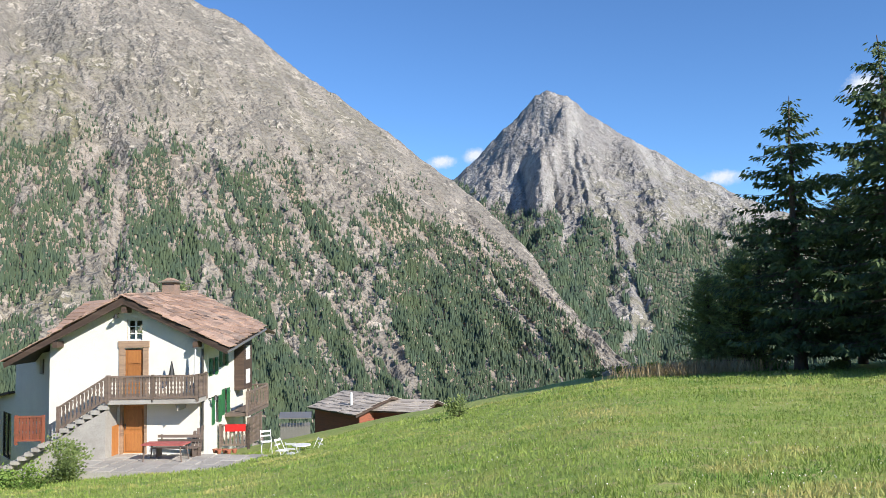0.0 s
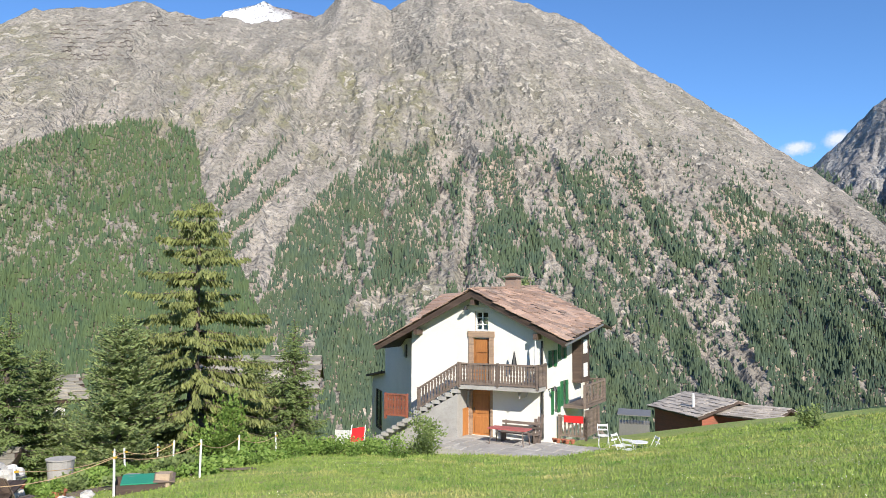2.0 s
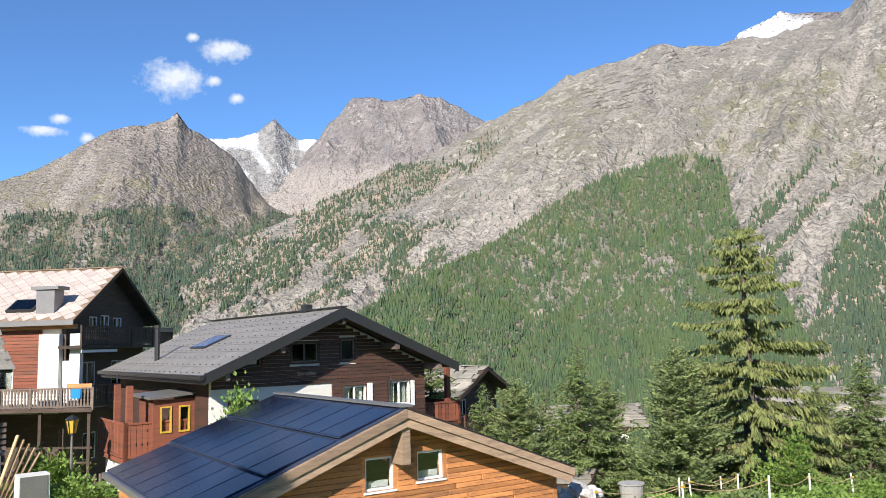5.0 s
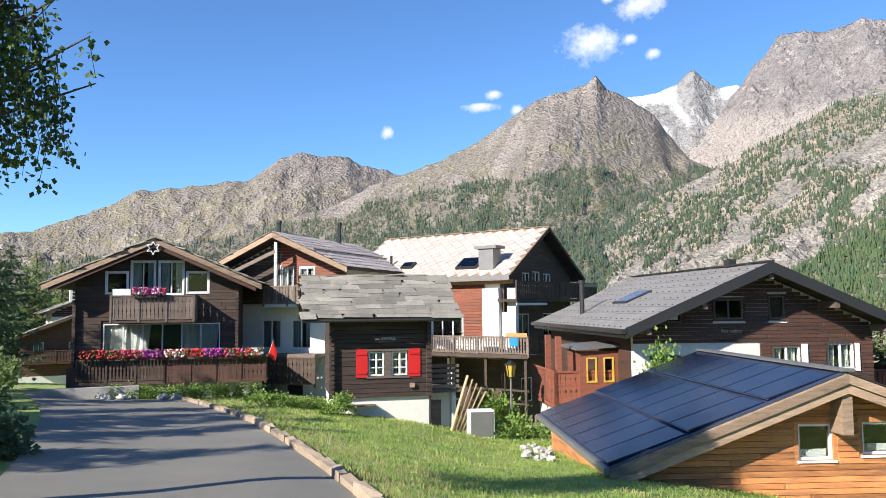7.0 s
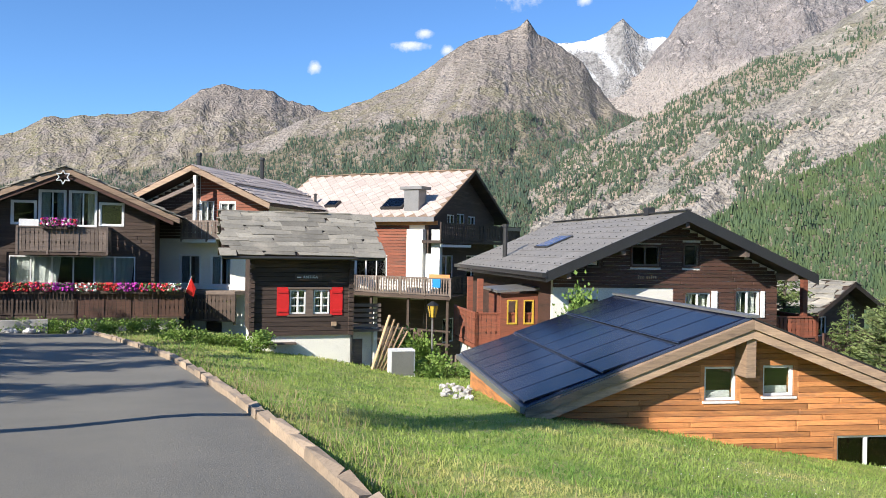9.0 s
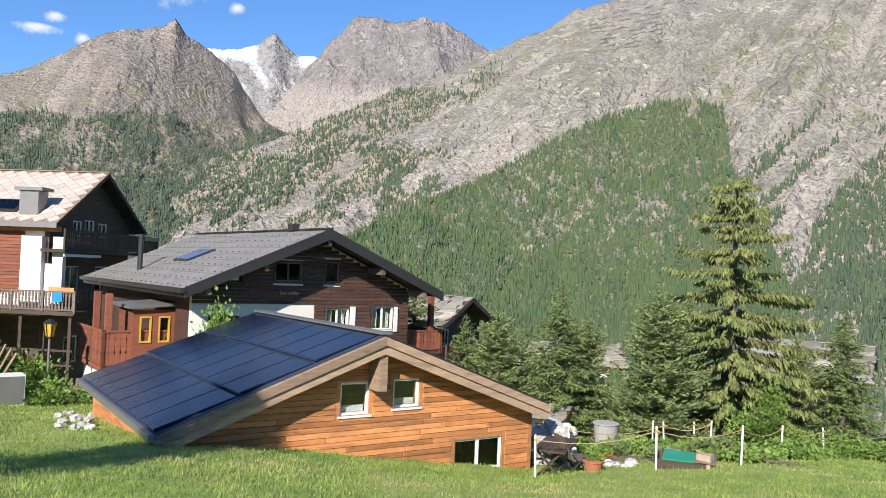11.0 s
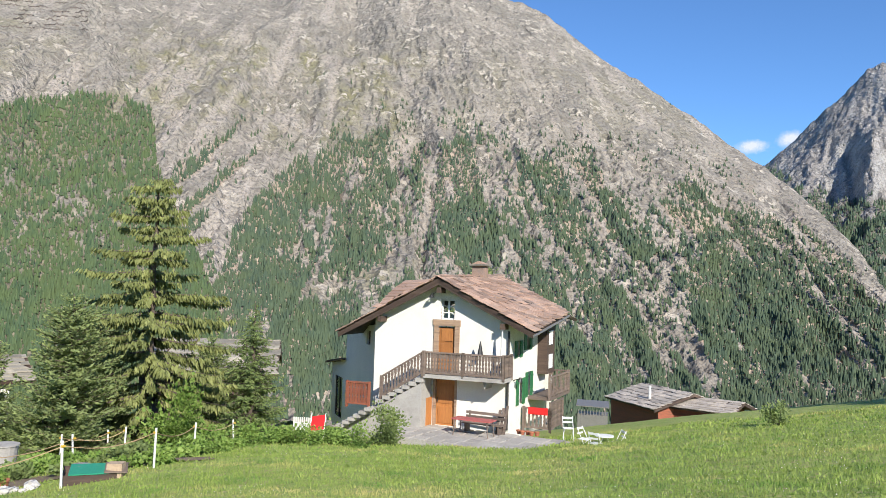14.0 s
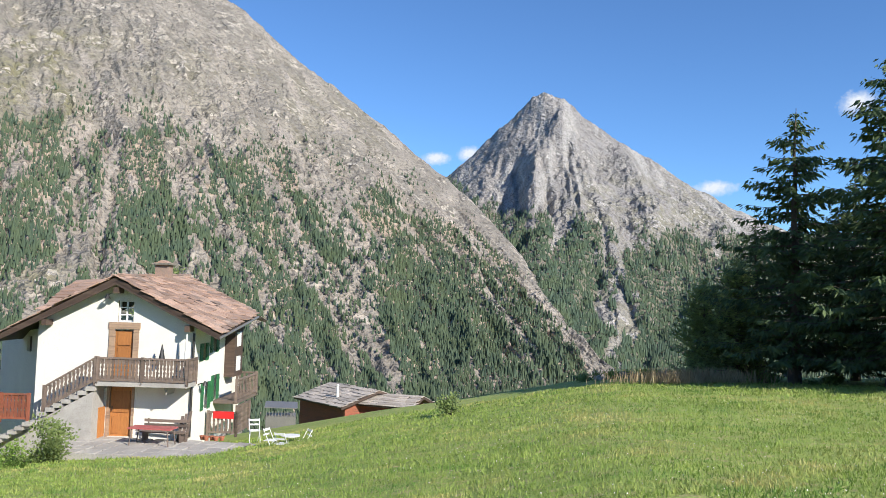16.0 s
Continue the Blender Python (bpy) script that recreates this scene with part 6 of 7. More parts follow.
    part("folded_parasol", rod(rod(bmesh.new(), (3.1, -0.5, -2.6), (3.1, -0.5, -1.5), 0.08, 0.03), (3.1, -0.5, -3.4), (3.1, -0.5, -2.6), 0.025), "curtain", h, "folded white parasol")
    part("dark_parasol", rod(bmesh.new(), (2.1, -0.5, -2.55), (2.1, -0.5, -1.95), 0.14, 0.02), "black", h, "folded dark parasol tip")


farmhouse()


# ---- road and kerb ----
def ribbon(name, rows_, mat, label, category, kind="structure"):
    rows_ = [[(x, y, z) for x, y, z in r] for r in rows_]
    n = len(rows_[0])
    ob = new(name, mesh_of(name, [p for r in rows_ for p in r], grid_faces(len(rows_), n).tolist(), M[mat]))
    return tagged(ob, label, category, kind=kind)


xs = np.arange(14, -38.5, -0.5)
ribbon("road", [[(x, kerb_y(x) - road_w(x) * f, gz(x, kerb_y(x) - road_w(x) * f) + 0.06) for f in np.linspace(0, 1, 12)] for x in xs], "asphalt", "grey asphalt lane running down to the chalets", "road")
kerb = thing("kerb", 0, 0, 0, 0, "low kerb of worn reddish edging stones along the lane", "kerb", kind="structure")
x = 10.0
while x > -36:
    L = R.uniform(0.75, 1.0)
    x2 = x - L * 0.93
    p, q = Vector((x, kerb_y(x) + 0.06, gz(x, kerb_y(x)) + 0.08)), Vector((x2, kerb_y(x2) + 0.06, gz(x2, kerb_y(x2)) + 0.08))
    d = (q - p) * 0.985
    s = Vector((-d.y, d.x, 0)).normalized()
    m = Matrix((d, s * 0.14, Vector((0, 0, 0.2)))).transposed().to_4x4()
    m.translation = (p + q) / 2 + Vector((0, 0, R.uniform(-0.015, 0.015)))
    piece("kerb_stone", kerb, "kerb", m, "slab", R.randrange(3))
    x = x2


# ---- trees ----
def leaf_stuff(name, c1, c2, through_=0.3):
    """Leaves or needles, each in a tone of its own, that let some light through."""
    m, nt, b = nodes_of(name, 0.7)
    geo = nt.nodes.new("ShaderNodeNewGeometry")
    col = blend(nt, geo.outputs["Random Per Island"], c1, c2)
    col = blend(nt, ramp(nt, grain(nt, 1.3, 3), 0.4, 0.7), col, tuple(v * 0.65 for v in c1))
    nt.links.new(col, b.inputs["Base Color"])
    mix, tl = nt.nodes.new("ShaderNodeMixShader"), nt.nodes.new("ShaderNodeBsdfTranslucent")
    nt.links.new(col, tl.inputs[0])
    mix.inputs[0].default_value = through_
    nt.links.new(b.outputs[0], mix.inputs[1])
    nt.links.new(tl.outputs[0], mix.inputs[2])
    nt.links.new(mix.outputs[0], nt.nodes["Material Output"].inputs[0])
    return m


LEAF = {"spruce": leaf_stuff("spruce_needles", (0.19, 0.225, 0.07), (0.31, 0.33, 0.11)),
        "pine": leaf_stuff("pine_needles", (0.25, 0.32, 0.125), (0.39, 0.46, 0.18), 0.45),
        "larch": leaf_stuff("larch_needles", (0.075, 0.125, 0.055), (0.13, 0.185, 0.07)),
        "dark": leaf_stuff("dark_needles", (0.18, 0.25, 0.08), (0.28, 0.35, 0.12), 0.4),
        "birch": leaf_stuff("birch_leaves", (0.05, 0.10, 0.025), (0.10, 0.16, 0.04)),
        "herb": leaf_stuff("garden_leaves", (0.16, 0.28, 0.045), (0.30, 0.40, 0.10)),
        "straw": leaf_stuff("dry_grass", (0.42, 0.31, 0.17), (0.55, 0.43, 0.26)),
        }


def meadow_blades():
    """Grass blades in broad patches of fresh green, straw and darker clover."""
    m = leaf_stuff("meadow_blades", (0.22, 0.33, 0.055), (0.38, 0.45, 0.12))
    nt = m.node_tree
    b = nt.nodes["Principled BSDF"]
    src = b.inputs["Base Color"].links[0].from_socket
    col = blend(nt, ramp(nt, grain(nt, 0.33, 5, 0.65), 0.52, 0.66), src, (0.50, 0.45, 0.17))
    col = blend(nt, ramp(nt, grain(nt, 0.8, 4, 0.6), 0.54, 0.64), col, (0.14, 0.25, 0.045))
    for n in nt.nodes:
        if n.type == "BSDF_TRANSLUCENT":
            nt.links.new(col, n.inputs[0])
    nt.links.new(col, b.inputs["Base Color"])
    return m


LEAF["grass"] = meadow_blades()


def sprays(pos, dirs, length, width, rng, up=None):
    """Needle sprays or leaves: small kite-shaped blades, folded along the middle."""
    n = len(pos)
    dirs = dirs / np.maximum(np.linalg.norm(dirs, axis=1, keepdims=True), 1e-6)
    ref = rng.normal(size=(n, 3)) if up is None else up + 0.35 * rng.normal(size=(n, 3))
    side = np.cross(dirs, ref)
    side /= np.maximum(np.linalg.norm(side, axis=1, keepdims=True), 1e-6)
    nrm = np.cross(side, dirs)
    L, W = length[:, None], width[:, None]
    a, t = pos, pos + dirs * L
    m = pos + dirs * L * 0.45 + nrm * W * 0.25
    l, r = pos + dirs * L * 0.4 + side * W, pos + dirs * L * 0.4 - side * W
    v = np.stack([a, l, t, r, m], 1).reshape(-1, 3)
    b = (np.arange(n) * 5)[:, None, None]
    f = (b + np.array([[0, 4, 1], [1, 4, 2], [2, 4, 3], [3, 4, 0]])[None]).reshape(-1, 3)
    return v, f


def conifer(name, label, H, radius, leaf, seed, levels=38, per=7, droop=0.35, hang=0.5, bare=0.06, fill=0.13, size=0.34, lean=0.0, ragged=0.25, power=0.85, weep=0.0):
    """A tapered trunk with whorls of drooping limbs, clad in needle sprays."""
    rng = np.random.RandomState(seed)
    root = thing(name, 0, 0, 0, 0, label, "tree")
    bm = bmesh.new()
    n = 12
    pts = [Vector((lean * (i / n) ** 2 * H + 0.03 * rng.randn(), 0.03 * rng.randn(), H * i / n - 0.3 * (i == 0))) for i in range(n + 1)]
    tr = 0.016 * H + 0.04
    rings = [[bm.verts.new(p + Vector((math.cos(a), math.sin(a), 0)) * (tr * (1 - i / n) ** 0.8 + 0.012) * (1.35 if i == 0 else 1)) for a in np.linspace(0, 2 * np.pi, 9, endpoint=False)] for i, p in enumerate(pts)]
    for p, q in zip(rings, rings[1:]):
        for i in range(9):
            bm.faces.new((p[i], p[(i + 1) % 9], q[(i + 1) % 9], q[i]))
    part("trunk", bm, "trunk", root, smooth_=True)
    limb = bmesh.new()
    P, D, Ls, Ws = [], [], [], []
    flow = weep
    for k in range(levels):
        f = (k + rng.uniform(-0.3, 0.3)) / levels
        f = min(max(bare + (1 - bare) * f, bare), 0.985)
        reach = radius * ((1 - f) ** power + 0.03) * (0.75 + 0.25 * min(1, (f - bare) / 0.12 + 0.4))
        for j in range(per):
            th = rng.uniform(0, 2 * np.pi)
            Lb = reach * rng.uniform(1 - ragged * 1.6, 1 + ragged)
            if Lb < 0.08:
                continue
            o = np.array([lean * f * f * H, 0, f * H])
            out = np.array([math.cos(th), math.sin(th), 0])
            steps = max(3, int(Lb / fill))
            s = np.linspace(0.12, 1, steps)
            rise = 0.30 * (f - 0.35)
            z = rise * s * Lb - droop * Lb * s ** 1.6 + 0.16 * Lb * s ** 4
            line = o + out * (s * Lb)[:, None] + np.array([0, 0, 1]) * z[:, None]
            if Lb > 0.5:
                rod(limb, o, line[steps // 2], 0.016 + 0.012 * Lb, 0.014, 4)
                rod(limb, line[steps // 2], line[-1], 0.014, 0.005, 4)
            for q in range(3):
                tang = np.array([-out[1], out[0], 0]) * (-1, 1, 0)[q]
                spread = 0.95 if q < 2 else 0.1
                d = out * 0.55 + tang * spread + np.array([0, 0, -hang]) + 0.28 * rng.normal(size=(steps, 3))
                if flow:
                    d = d * (1 - flow) + flow * (np.array([0, 0, -1.3]) + out * 0.25 + 0.25 * rng.normal(size=(steps, 3)))
                P.append(line + 0.05 * rng.normal(size=(steps, 3)))
                D.append(d)
                l = size * rng.uniform(0.6, 1.25, steps) * (0.45 + 0.55 * np.sin(np.pi * np.clip(s * 0.9, 0, 1)) ** 0.5) * min(1, 0.35 + Lb / 1.2)
                Ls.append(l)
                Ws.append(l * rng.uniform(0.13, 0.22, steps))
    tagged(part("limb", limb, "trunk", root), kind="stuff")
    v, f = sprays(np.concatenate(P), np.concatenate(D), np.concatenate(Ls), np.concatenate(Ws), rng)
    crown = new("crown", mesh_of("crown", v.tolist(), f.tolist(), LEAF[leaf], False))
    crown.parent = root
    return root


def plant(tree, az, d, top_el, first=False, height=None):
    """Sets a tree, or a copy of it, on the ground, with its top at that height in degrees."""
    x, y = polar(az, d)
    z = gz(x, y) - 0.05
    h = height or d * math.tan(radians(top_el)) - z
    s = h / TREE_H[tree.name]
    m = Matrix.Translation((x, y, z)) @ Matrix.Rotation(az * 1.7, 4, "Z")
    if first:
        tree.matrix_basis = m @ Matrix.Scale(s, 4)
        return tree
    ob = copy_thing(tree, m)
    ob.scale = (s, s, s)
    return ob


TREE_H = {}


def kind_of_tree(H, *a, **k):
    t = conifer(*a, **dict(k, H=H))
    TREE_H[t.name] = H
    return t


spruce = kind_of_tree(11, "spruce", "tall olive-green spruce with drooping boughs beside the garden", radius=3.9, leaf="spruce", seed=1, levels=26, per=8, droop=0.26, hang=0.5, size=0.30, ragged=0.45, fill=0.045, weep=0.6, power=0.72)
plant(spruce, 40.2, 34, 7.8, True)
pine = kind_of_tree(6, "pine_tree", "dense blue-green mountain pine behind the garden", radius=1.85, leaf="pine", seed=2, levels=30, per=12, droop=-0.10, hang=-0.25, size=0.25, ragged=0.35, power=0.6, fill=0.075)
plant(pine, 45.0, 31, -0.7, True)
slim = kind_of_tree(6.5, "young_spruce", "slim green spruce among the village trees", radius=1.75, leaf="dark", seed=3, levels=34, per=10, droop=0.15, hang=0.3, size=0.22, ragged=0.4, fill=0.08)
plant(slim, 51.8, 32, -0.2, True)
plant(slim, 33.4, 33, -1.0)
plant(pine, 36.2, 37, -3.4)
plant(pine, 50.0, 34, -3.0)
plant(pine, 56.3, 33, -2.7)
plant(slim, 58.6, 34, -3.0)
plant(slim, 62.3, 36.5, 0.2)
plant(pine, 43.4, 37, -1.6)
plant(pine, 17.0, 56, 2.0)
plant(slim, 54.2, 36, -3.4)
larch = kind_of_tree(12, "larch", "dark larch with long ragged boughs at the meadow's edge", radius=3.7, leaf="larch", seed=4, levels=40, per=6, droop=0.17, hang=0.40, bare=0.10, size=0.40, ragged=0.5, fill=0.14, weep=0.12)
plant(larch, -26.0, 38, 13.5, True)
plant(larch, -31.6, 36, 16.5)
plant(larch, -29.6, 44, 9.0)
plant(pine, -20.3, 41, 2.2)
plant(pine, -22.4, 40, 3.6)
plant(larch, -34.5, 40, 17)
plant(larch, -23.6, 42, 6.0)
plant(larch, -28.6, 41, 7.0)
# trees beside the meadow and the lane whose shade falls into view
for az, d, hgt in ((-44, 38, 15), (-50, 33, 15), (-47, 44, 16), (-40, 33, 12), (-56, 39, 16)):
    plant(larch, az, d, 0, height=hgt)
for az, d, hgt in ((150, 18, 8), (142, 26, 10), (162, 15, 7), (154, 24, 10), (147, 21, 9), (137, 33, 11), (141, 42, 12), (137, 45, 12), (145, 38, 11), (139, 38, 11)):
    plant(larch, az, d, 0, height=hgt)
# woods behind the chalets
for az, d, el in ((122.9, 48, 7.5), (122.0, 62, 5.0), (120.4, 98, 4.4), (118.9, 104, 3.9), (117.4, 110, 3.6), (115.4, 112, 3.5), (113.6, 118, 2.6), (121.3, 90, 4.2)):
    plant(larch if az > 120 else slim, az, d, el)


def birch():
    x, y = polar(124.9, 9.5)
    z = gz(x, y)
    t = thing("birch", x, y, z, 0, "birch with fine hanging leafy twigs beside the lane", "tree")
    rng = np.random.RandomState(8)
    bm = bmesh.new()
    rod(bm, (0, 0, z - 0.2), (0.1, 0.05, z + 4), 0.14, 0.10, 9)
    rod(bm, (0.1, 0.05, z + 4), (0, 0, z + 8.5), 0.10, 0.02, 9)
    part("trunk", bm, surface("birch_bark", (0.6, 0.58, 0.54), (0.4, 0.38, 0.35), 3, 20, 0.9, 0, 0.5, stain=(0.08, 0.07, 0.06)), t, "pale birch bark")
    P, D = [], []
    limb = bmesh.new()
    for i in range(95):
        h = rng.uniform(3.7, 8.4)
        th = rng.uniform(0, 6.283)
        L = rng.uniform(0.8, 1.75) * (1 - abs(h - 4.5) / 8)
        o = Vector((0, 0, z + h))
        e = o + Vector((math.cos(th) * L, math.sin(th) * L, 0.45 * L))
        rod(limb, o, e, 0.03, 0.008, 5)
        for k in range(5):
            b = o.lerp(e, rng.uniform(0.45, 1.0))
            drop = rng.uniform(0.4, 1.1)
            c = b + Vector((rng.normal() * 0.16, rng.normal() * 0.16, -drop))
            rod(limb, b, c, 0.007, 0.003, 3)
            n = int(46 * drop)
            s = rng.uniform(0, 1, n)[:, None]
            P.append(np.array(b) * (1 - s) + np.array(c) * s + 0.07 * rng.normal(size=(n, 3)))
            D.append(rng.normal(size=(n, 3)) * 0.7 + np.array([0, 0, -0.7]))
    tagged(part("limb", limb, "trunk", t), kind="stuff")
    P, D = np.concatenate(P), np.concatenate(D)
    P[:, 2] -= z
    l = rng.uniform(0.055, 0.09, len(P))
    v, f = sprays(P, D, l, l * 0.42, rng)
    cr = new("crown", mesh_of("crown", v.tolist(), f.tolist(), LEAF["birch"], False))
    cr.parent = t


birch()


def bush(name, label, az, d, w, h, leaf, seed, n=1500, size=0.12, category="shrub", lift=0.0):
    """A shrub of many small leaves with an uneven outline."""
    x, y = polar(az, d)
    z = gz(x, y) + lift
    rng = np.random.RandomState(seed)
    c = rng.normal(size=(7, 3)) * np.array([w * 0.28, w * 0.28, h * 0.2]) + np.array([0, 0, h * 0.45])
    k = rng.randint(0, 7, n)
    p = c[k] + rng.normal(size=(n, 3)) * np.array([w * 0.13, w * 0.13, h * 0.17])
    p[:, 2] = np.abs(p[:, 2])
    dv = p - np.array([0, 0, h * 0.3]) + 0.3 * rng.normal(size=(n, 3))
    l = size * rng.uniform(0.6, 1.4, n)
    v, f = sprays(p, dv, l, l * 0.4, rng)
    t = thing(name, x, y, z, 0, label, category)
    bm = bmesh.new()
    for i in range(7):
        rod(bm, (0, 0, z - 0.05), Vector(c[i]) + Vector((0, 0, z)), 0.02, 0.008, 5)
    tagged(part("stem", bm, "trunk", t), kind="stuff")
    fo = new("foliage", mesh_of("foliage", v.tolist(), f.tolist(), LEAF[leaf], False))
    fo.parent = t
    return t


bush("hedge", "dark leafy hedge beside the lane", 123.6, 14, 1.7, 1.3, "larch", 21, 3000, 0.12)
bush("hedge", "dark leafy hedge beside the lane", 123.4, 20, 2.0, 1.6, "larch", 22, 3000, 0.13)
bush("hedge", "dark leafy hedge beside the lane", 121.8, 30, 2.2, 1.5, "dark", 23, 3000, 0.14)
bush("rose_bush", "shrub with small flowers beside the farmhouse stair", 24.6, 31.0, 1.7, 1.3, "dark", 24, 2600, 0.10)
bush("lilac_bush", "bright green leafy bush below the spruce", 38.4, 30.5, 2.0, 1.9, "herb", 25, 2600, 0.14)
bush("apple_tree", "small leafy tree in front of the chalet", 75.2, 25.5, 1.6, 2.0, "herb", 26, 2200, 0.14, "tree", 0.9)
bush("garden_shrub", "light green shrub beside the street lamp", 87.6, 31.0, 2.0, 1.6, "herb", 27, 2000, 0.14)
bush("garden_shrub", "low green shrub under the street lamp", 86.0, 28.5, 1.6, 0.7, "herb", 28, 1500, 0.12)
bush("garden_shrub", "low green shrub by the hut wall", 99.5, 27.5, 1.2, 0.6, "herb", 29, 1200, 0.10)
for i, (az, d) in enumerate(((-14.2, 43), (-12.5, 44), (-16.5, 43), (-2.7, 31), (-24, 39), (-28, 38))):
    bush("weed_clump", "clump of weeds on the meadow", az, d, 1.2 if i != 3 else 0.8, 0.5 if i != 3 else 0.8, "dark" if i % 2 else "herb", 40 + i, 700, 0.10)
for i, az in enumerate((34.2, 32.5, 30.5, 28.5, 26.6)):
    bush("garden_plant", "pale flowering garden plants in a bed", az, 29.6, 1.5, 0.7, "herb", 60 + i, 1100, 0.10)
i = 0
for az0, d0 in ((52.0, 24), (50.2, 25.5), (48.6, 25), (47.2, 24), (45.8, 25.5), (44.4, 24.5), (43.0, 25.5), (41.6, 24), (40.3, 25.5), (39.0, 24), (37.8, 25), (43.6, 22.5), (40.6, 22.3), (46.6, 28), (43.8, 28.5), (41.2, 28.8), (36.2, 26.5), (35.0, 28)):
    i += 1
    bush("vegetable", ("leafy green vegetable plants in the garden", "yellow-green herbs in a garden bed", "broad-leaved green garden plants in a row")[i % 3], az0, d0, 1.0, 0.22 + 0.14 * (i % 3), "herb" if i % 4 else "dark", 80 + i, 1000, 0.13, "plant")


# ---- meadow grass ----
def grass():
    rng = np.random.RandomState(5)
    n = 330000
    a = rng.uniform(-36, 112, n)
    d = 4.2 * np.exp(rng.uniform(0, 1, n) ** 0.8 * math.log(9))
    x, y = -d * np.sin(np.radians(a)), d * np.cos(np.radians(a))
    ok = (y > kerb_y(x) + 0.18) & (fbm(x * 0.8, y * 0.8, 3, 9) > 0.14)
    x, y, d = x[ok], y[ok], d[ok]
    n = len(x)
    h = rng.uniform(0.02, 0.065, n) * (0.55 + 1.0 * fbm(x * 0.5, y * 0.5, 3, 4)) * (1 + d / 30)
    near = np.exp(-((y - kerb_y(x)) / 0.5) ** 2)
    h = h * (1 + 1.5 * near)
    P = np.stack([x, y, ground_z(x, y) - 0.01], 1)
    D = rng.normal(size=(n, 3)) * 0.42 + np.array([0, 0, 1])
    v, f = sprays(P, D, h, np.maximum(h * 0.09, 0.00055 * d), rng)
    tagged(new("grass", mesh_of("grass", v.tolist(), f.tolist(), LEAF["grass"], False)), "short meadow grass", "grass", kind="stuff")
    # dry straws beside the kerb and at the meadow's edge
    n = 2600
    x = rng.uniform(-34, -3, n)
    y = kerb_y(x) + 0.25 + np.abs(rng.normal(size=n)) * 0.9
    x2, y2 = rng.normal(size=1600) * 1.5 + polar(-19.6, 37.3)[0], rng.normal(size=1600) * 0.7 + polar(-19.6, 37.3)[1]
    big = np.concatenate([np.full(n, 0.16), np.full(1600, 0.65)])
    x, y = np.concatenate([x, x2]), np.concatenate([y, y2])
    n = len(x)
    P = np.stack([x, y, ground_z(x, y) - 0.01], 1)
    h = big * rng.uniform(0.5, 1.3, n)
    v, f = sprays(P, rng.normal(size=(n, 3)) * 0.25 + np.array([0, 0, 1]), h, np.maximum(h * 0.03, 0.004), rng)
    tagged(new("dry_grass", mesh_of("dry_grass", v.tolist(), f.tolist(), LEAF["straw"], False)), "dry straw-coloured grass", "grass", kind="stuff")
    n = 2600
    a, d = rng.uniform(-34, 70, n), rng.uniform(6, 26, n)
    x, y = -d * np.sin(np.radians(a)), d * np.cos(np.radians(a))
    ok = fbm(x * 0.35, y * 0.35, 2, 19) > 0.52
    x, y = x[ok], y[ok]
    n = len(x)
    v, f = sprays(np.stack([x, y, ground_z(x, y) + 0.06], 1), rng.normal(size=(n, 3)), np.full(n, 0.020), np.full(n, 0.009), rng)
    tagged(new("meadow_flowers", mesh_of("meadow_flowers", v.tolist(), f.tolist(), PETALS["white"], False)), "tiny white meadow flowers", "flowers", kind="stuff")


grass()


# ---- small houses farther off ----
def small_house(name, label, az, d, yaw, half, drop, apex_el, dep, base, wall_mat, roof_mat, balcony=None, y_over=0.9, rows_=7, cols=8, windows=3, lower=None, timber=None):
    x, y = polar(az, d)
    zap = d * math.tan(radians(apex_el))
    h = thing(name, x, y, base, yaw, label, "house")
    k = drop / half
    w = half * 0.82
    top = lambda t: zap - 0.2 - abs(t) * k
    holes = [(-w + (2 * w) * (i + 0.5) / windows - 0.4, -w + (2 * w) * (i + 0.5) / windows + 0.4, zap - drop - 1.3, zap - drop - 0.3) for i in range(windows)]
    part("front_wall", wall(bmesh.new(), -w, w, base - 1, top, [0.0], holes, y_over, y_over + 0.25), wall_mat, h)
    XF.append(Matrix.Translation((0, y_over, 0)))
    shell(h, w, dep - y_over, base - 1, top, wall_mat)
    XF.pop()
    for hh in holes:
        window(h, *hh, y_over + 0.02, "white", 2, 1, True)
    if lower:
        part("plastered_base", boxes((-w - 0.04, w + 0.04, y_over - 0.06, y_over - 0.005, base - 1, lower)), "plaster", h, "white plastered ground floor")
    if timber:
        boards(h, timber, y_over, zap - drop - 0.3, zap - 0.3, 0.2, lambda z: (-min(w, max(0, (zap - 0.22 - z) / k)), min(w, max(0, (zap - 0.22 - z) / k))), holes, R, 4, 0.04)
    roof = gable_roof(h, half, drop, zap, 0, dep, "dark_wood", 0.15)
    for s in (-1, 1):
        cover(roof, "stone_slab", roof_mat, (s * half * 1.01, -0.05, zap - drop + 0.01), (0, dep, 0), (-s * half * 1.01, 0, drop), rows_, cols, R, 0.05, 1.25, 0.8, "slab")
        part("bargeboard", prism(bmesh.new(), [(0, zap), (s * half, zap - drop), (s * half, zap - drop - 0.25), (0, zap - 0.25)], -0.06, -0.003), "dark_wood", roof)
    if balcony:
        part("balcony", boxes((-w, w, 0.0, y_over - 0.01, balcony - 0.15, balcony)), "brown_wood", h)
        railing(h, (-w, 0.03), (w, 0.03), balcony, balcony + 0.95, "brown_wood", "board", 0.22, 0.19, 0.03, 0, 4)
    return h


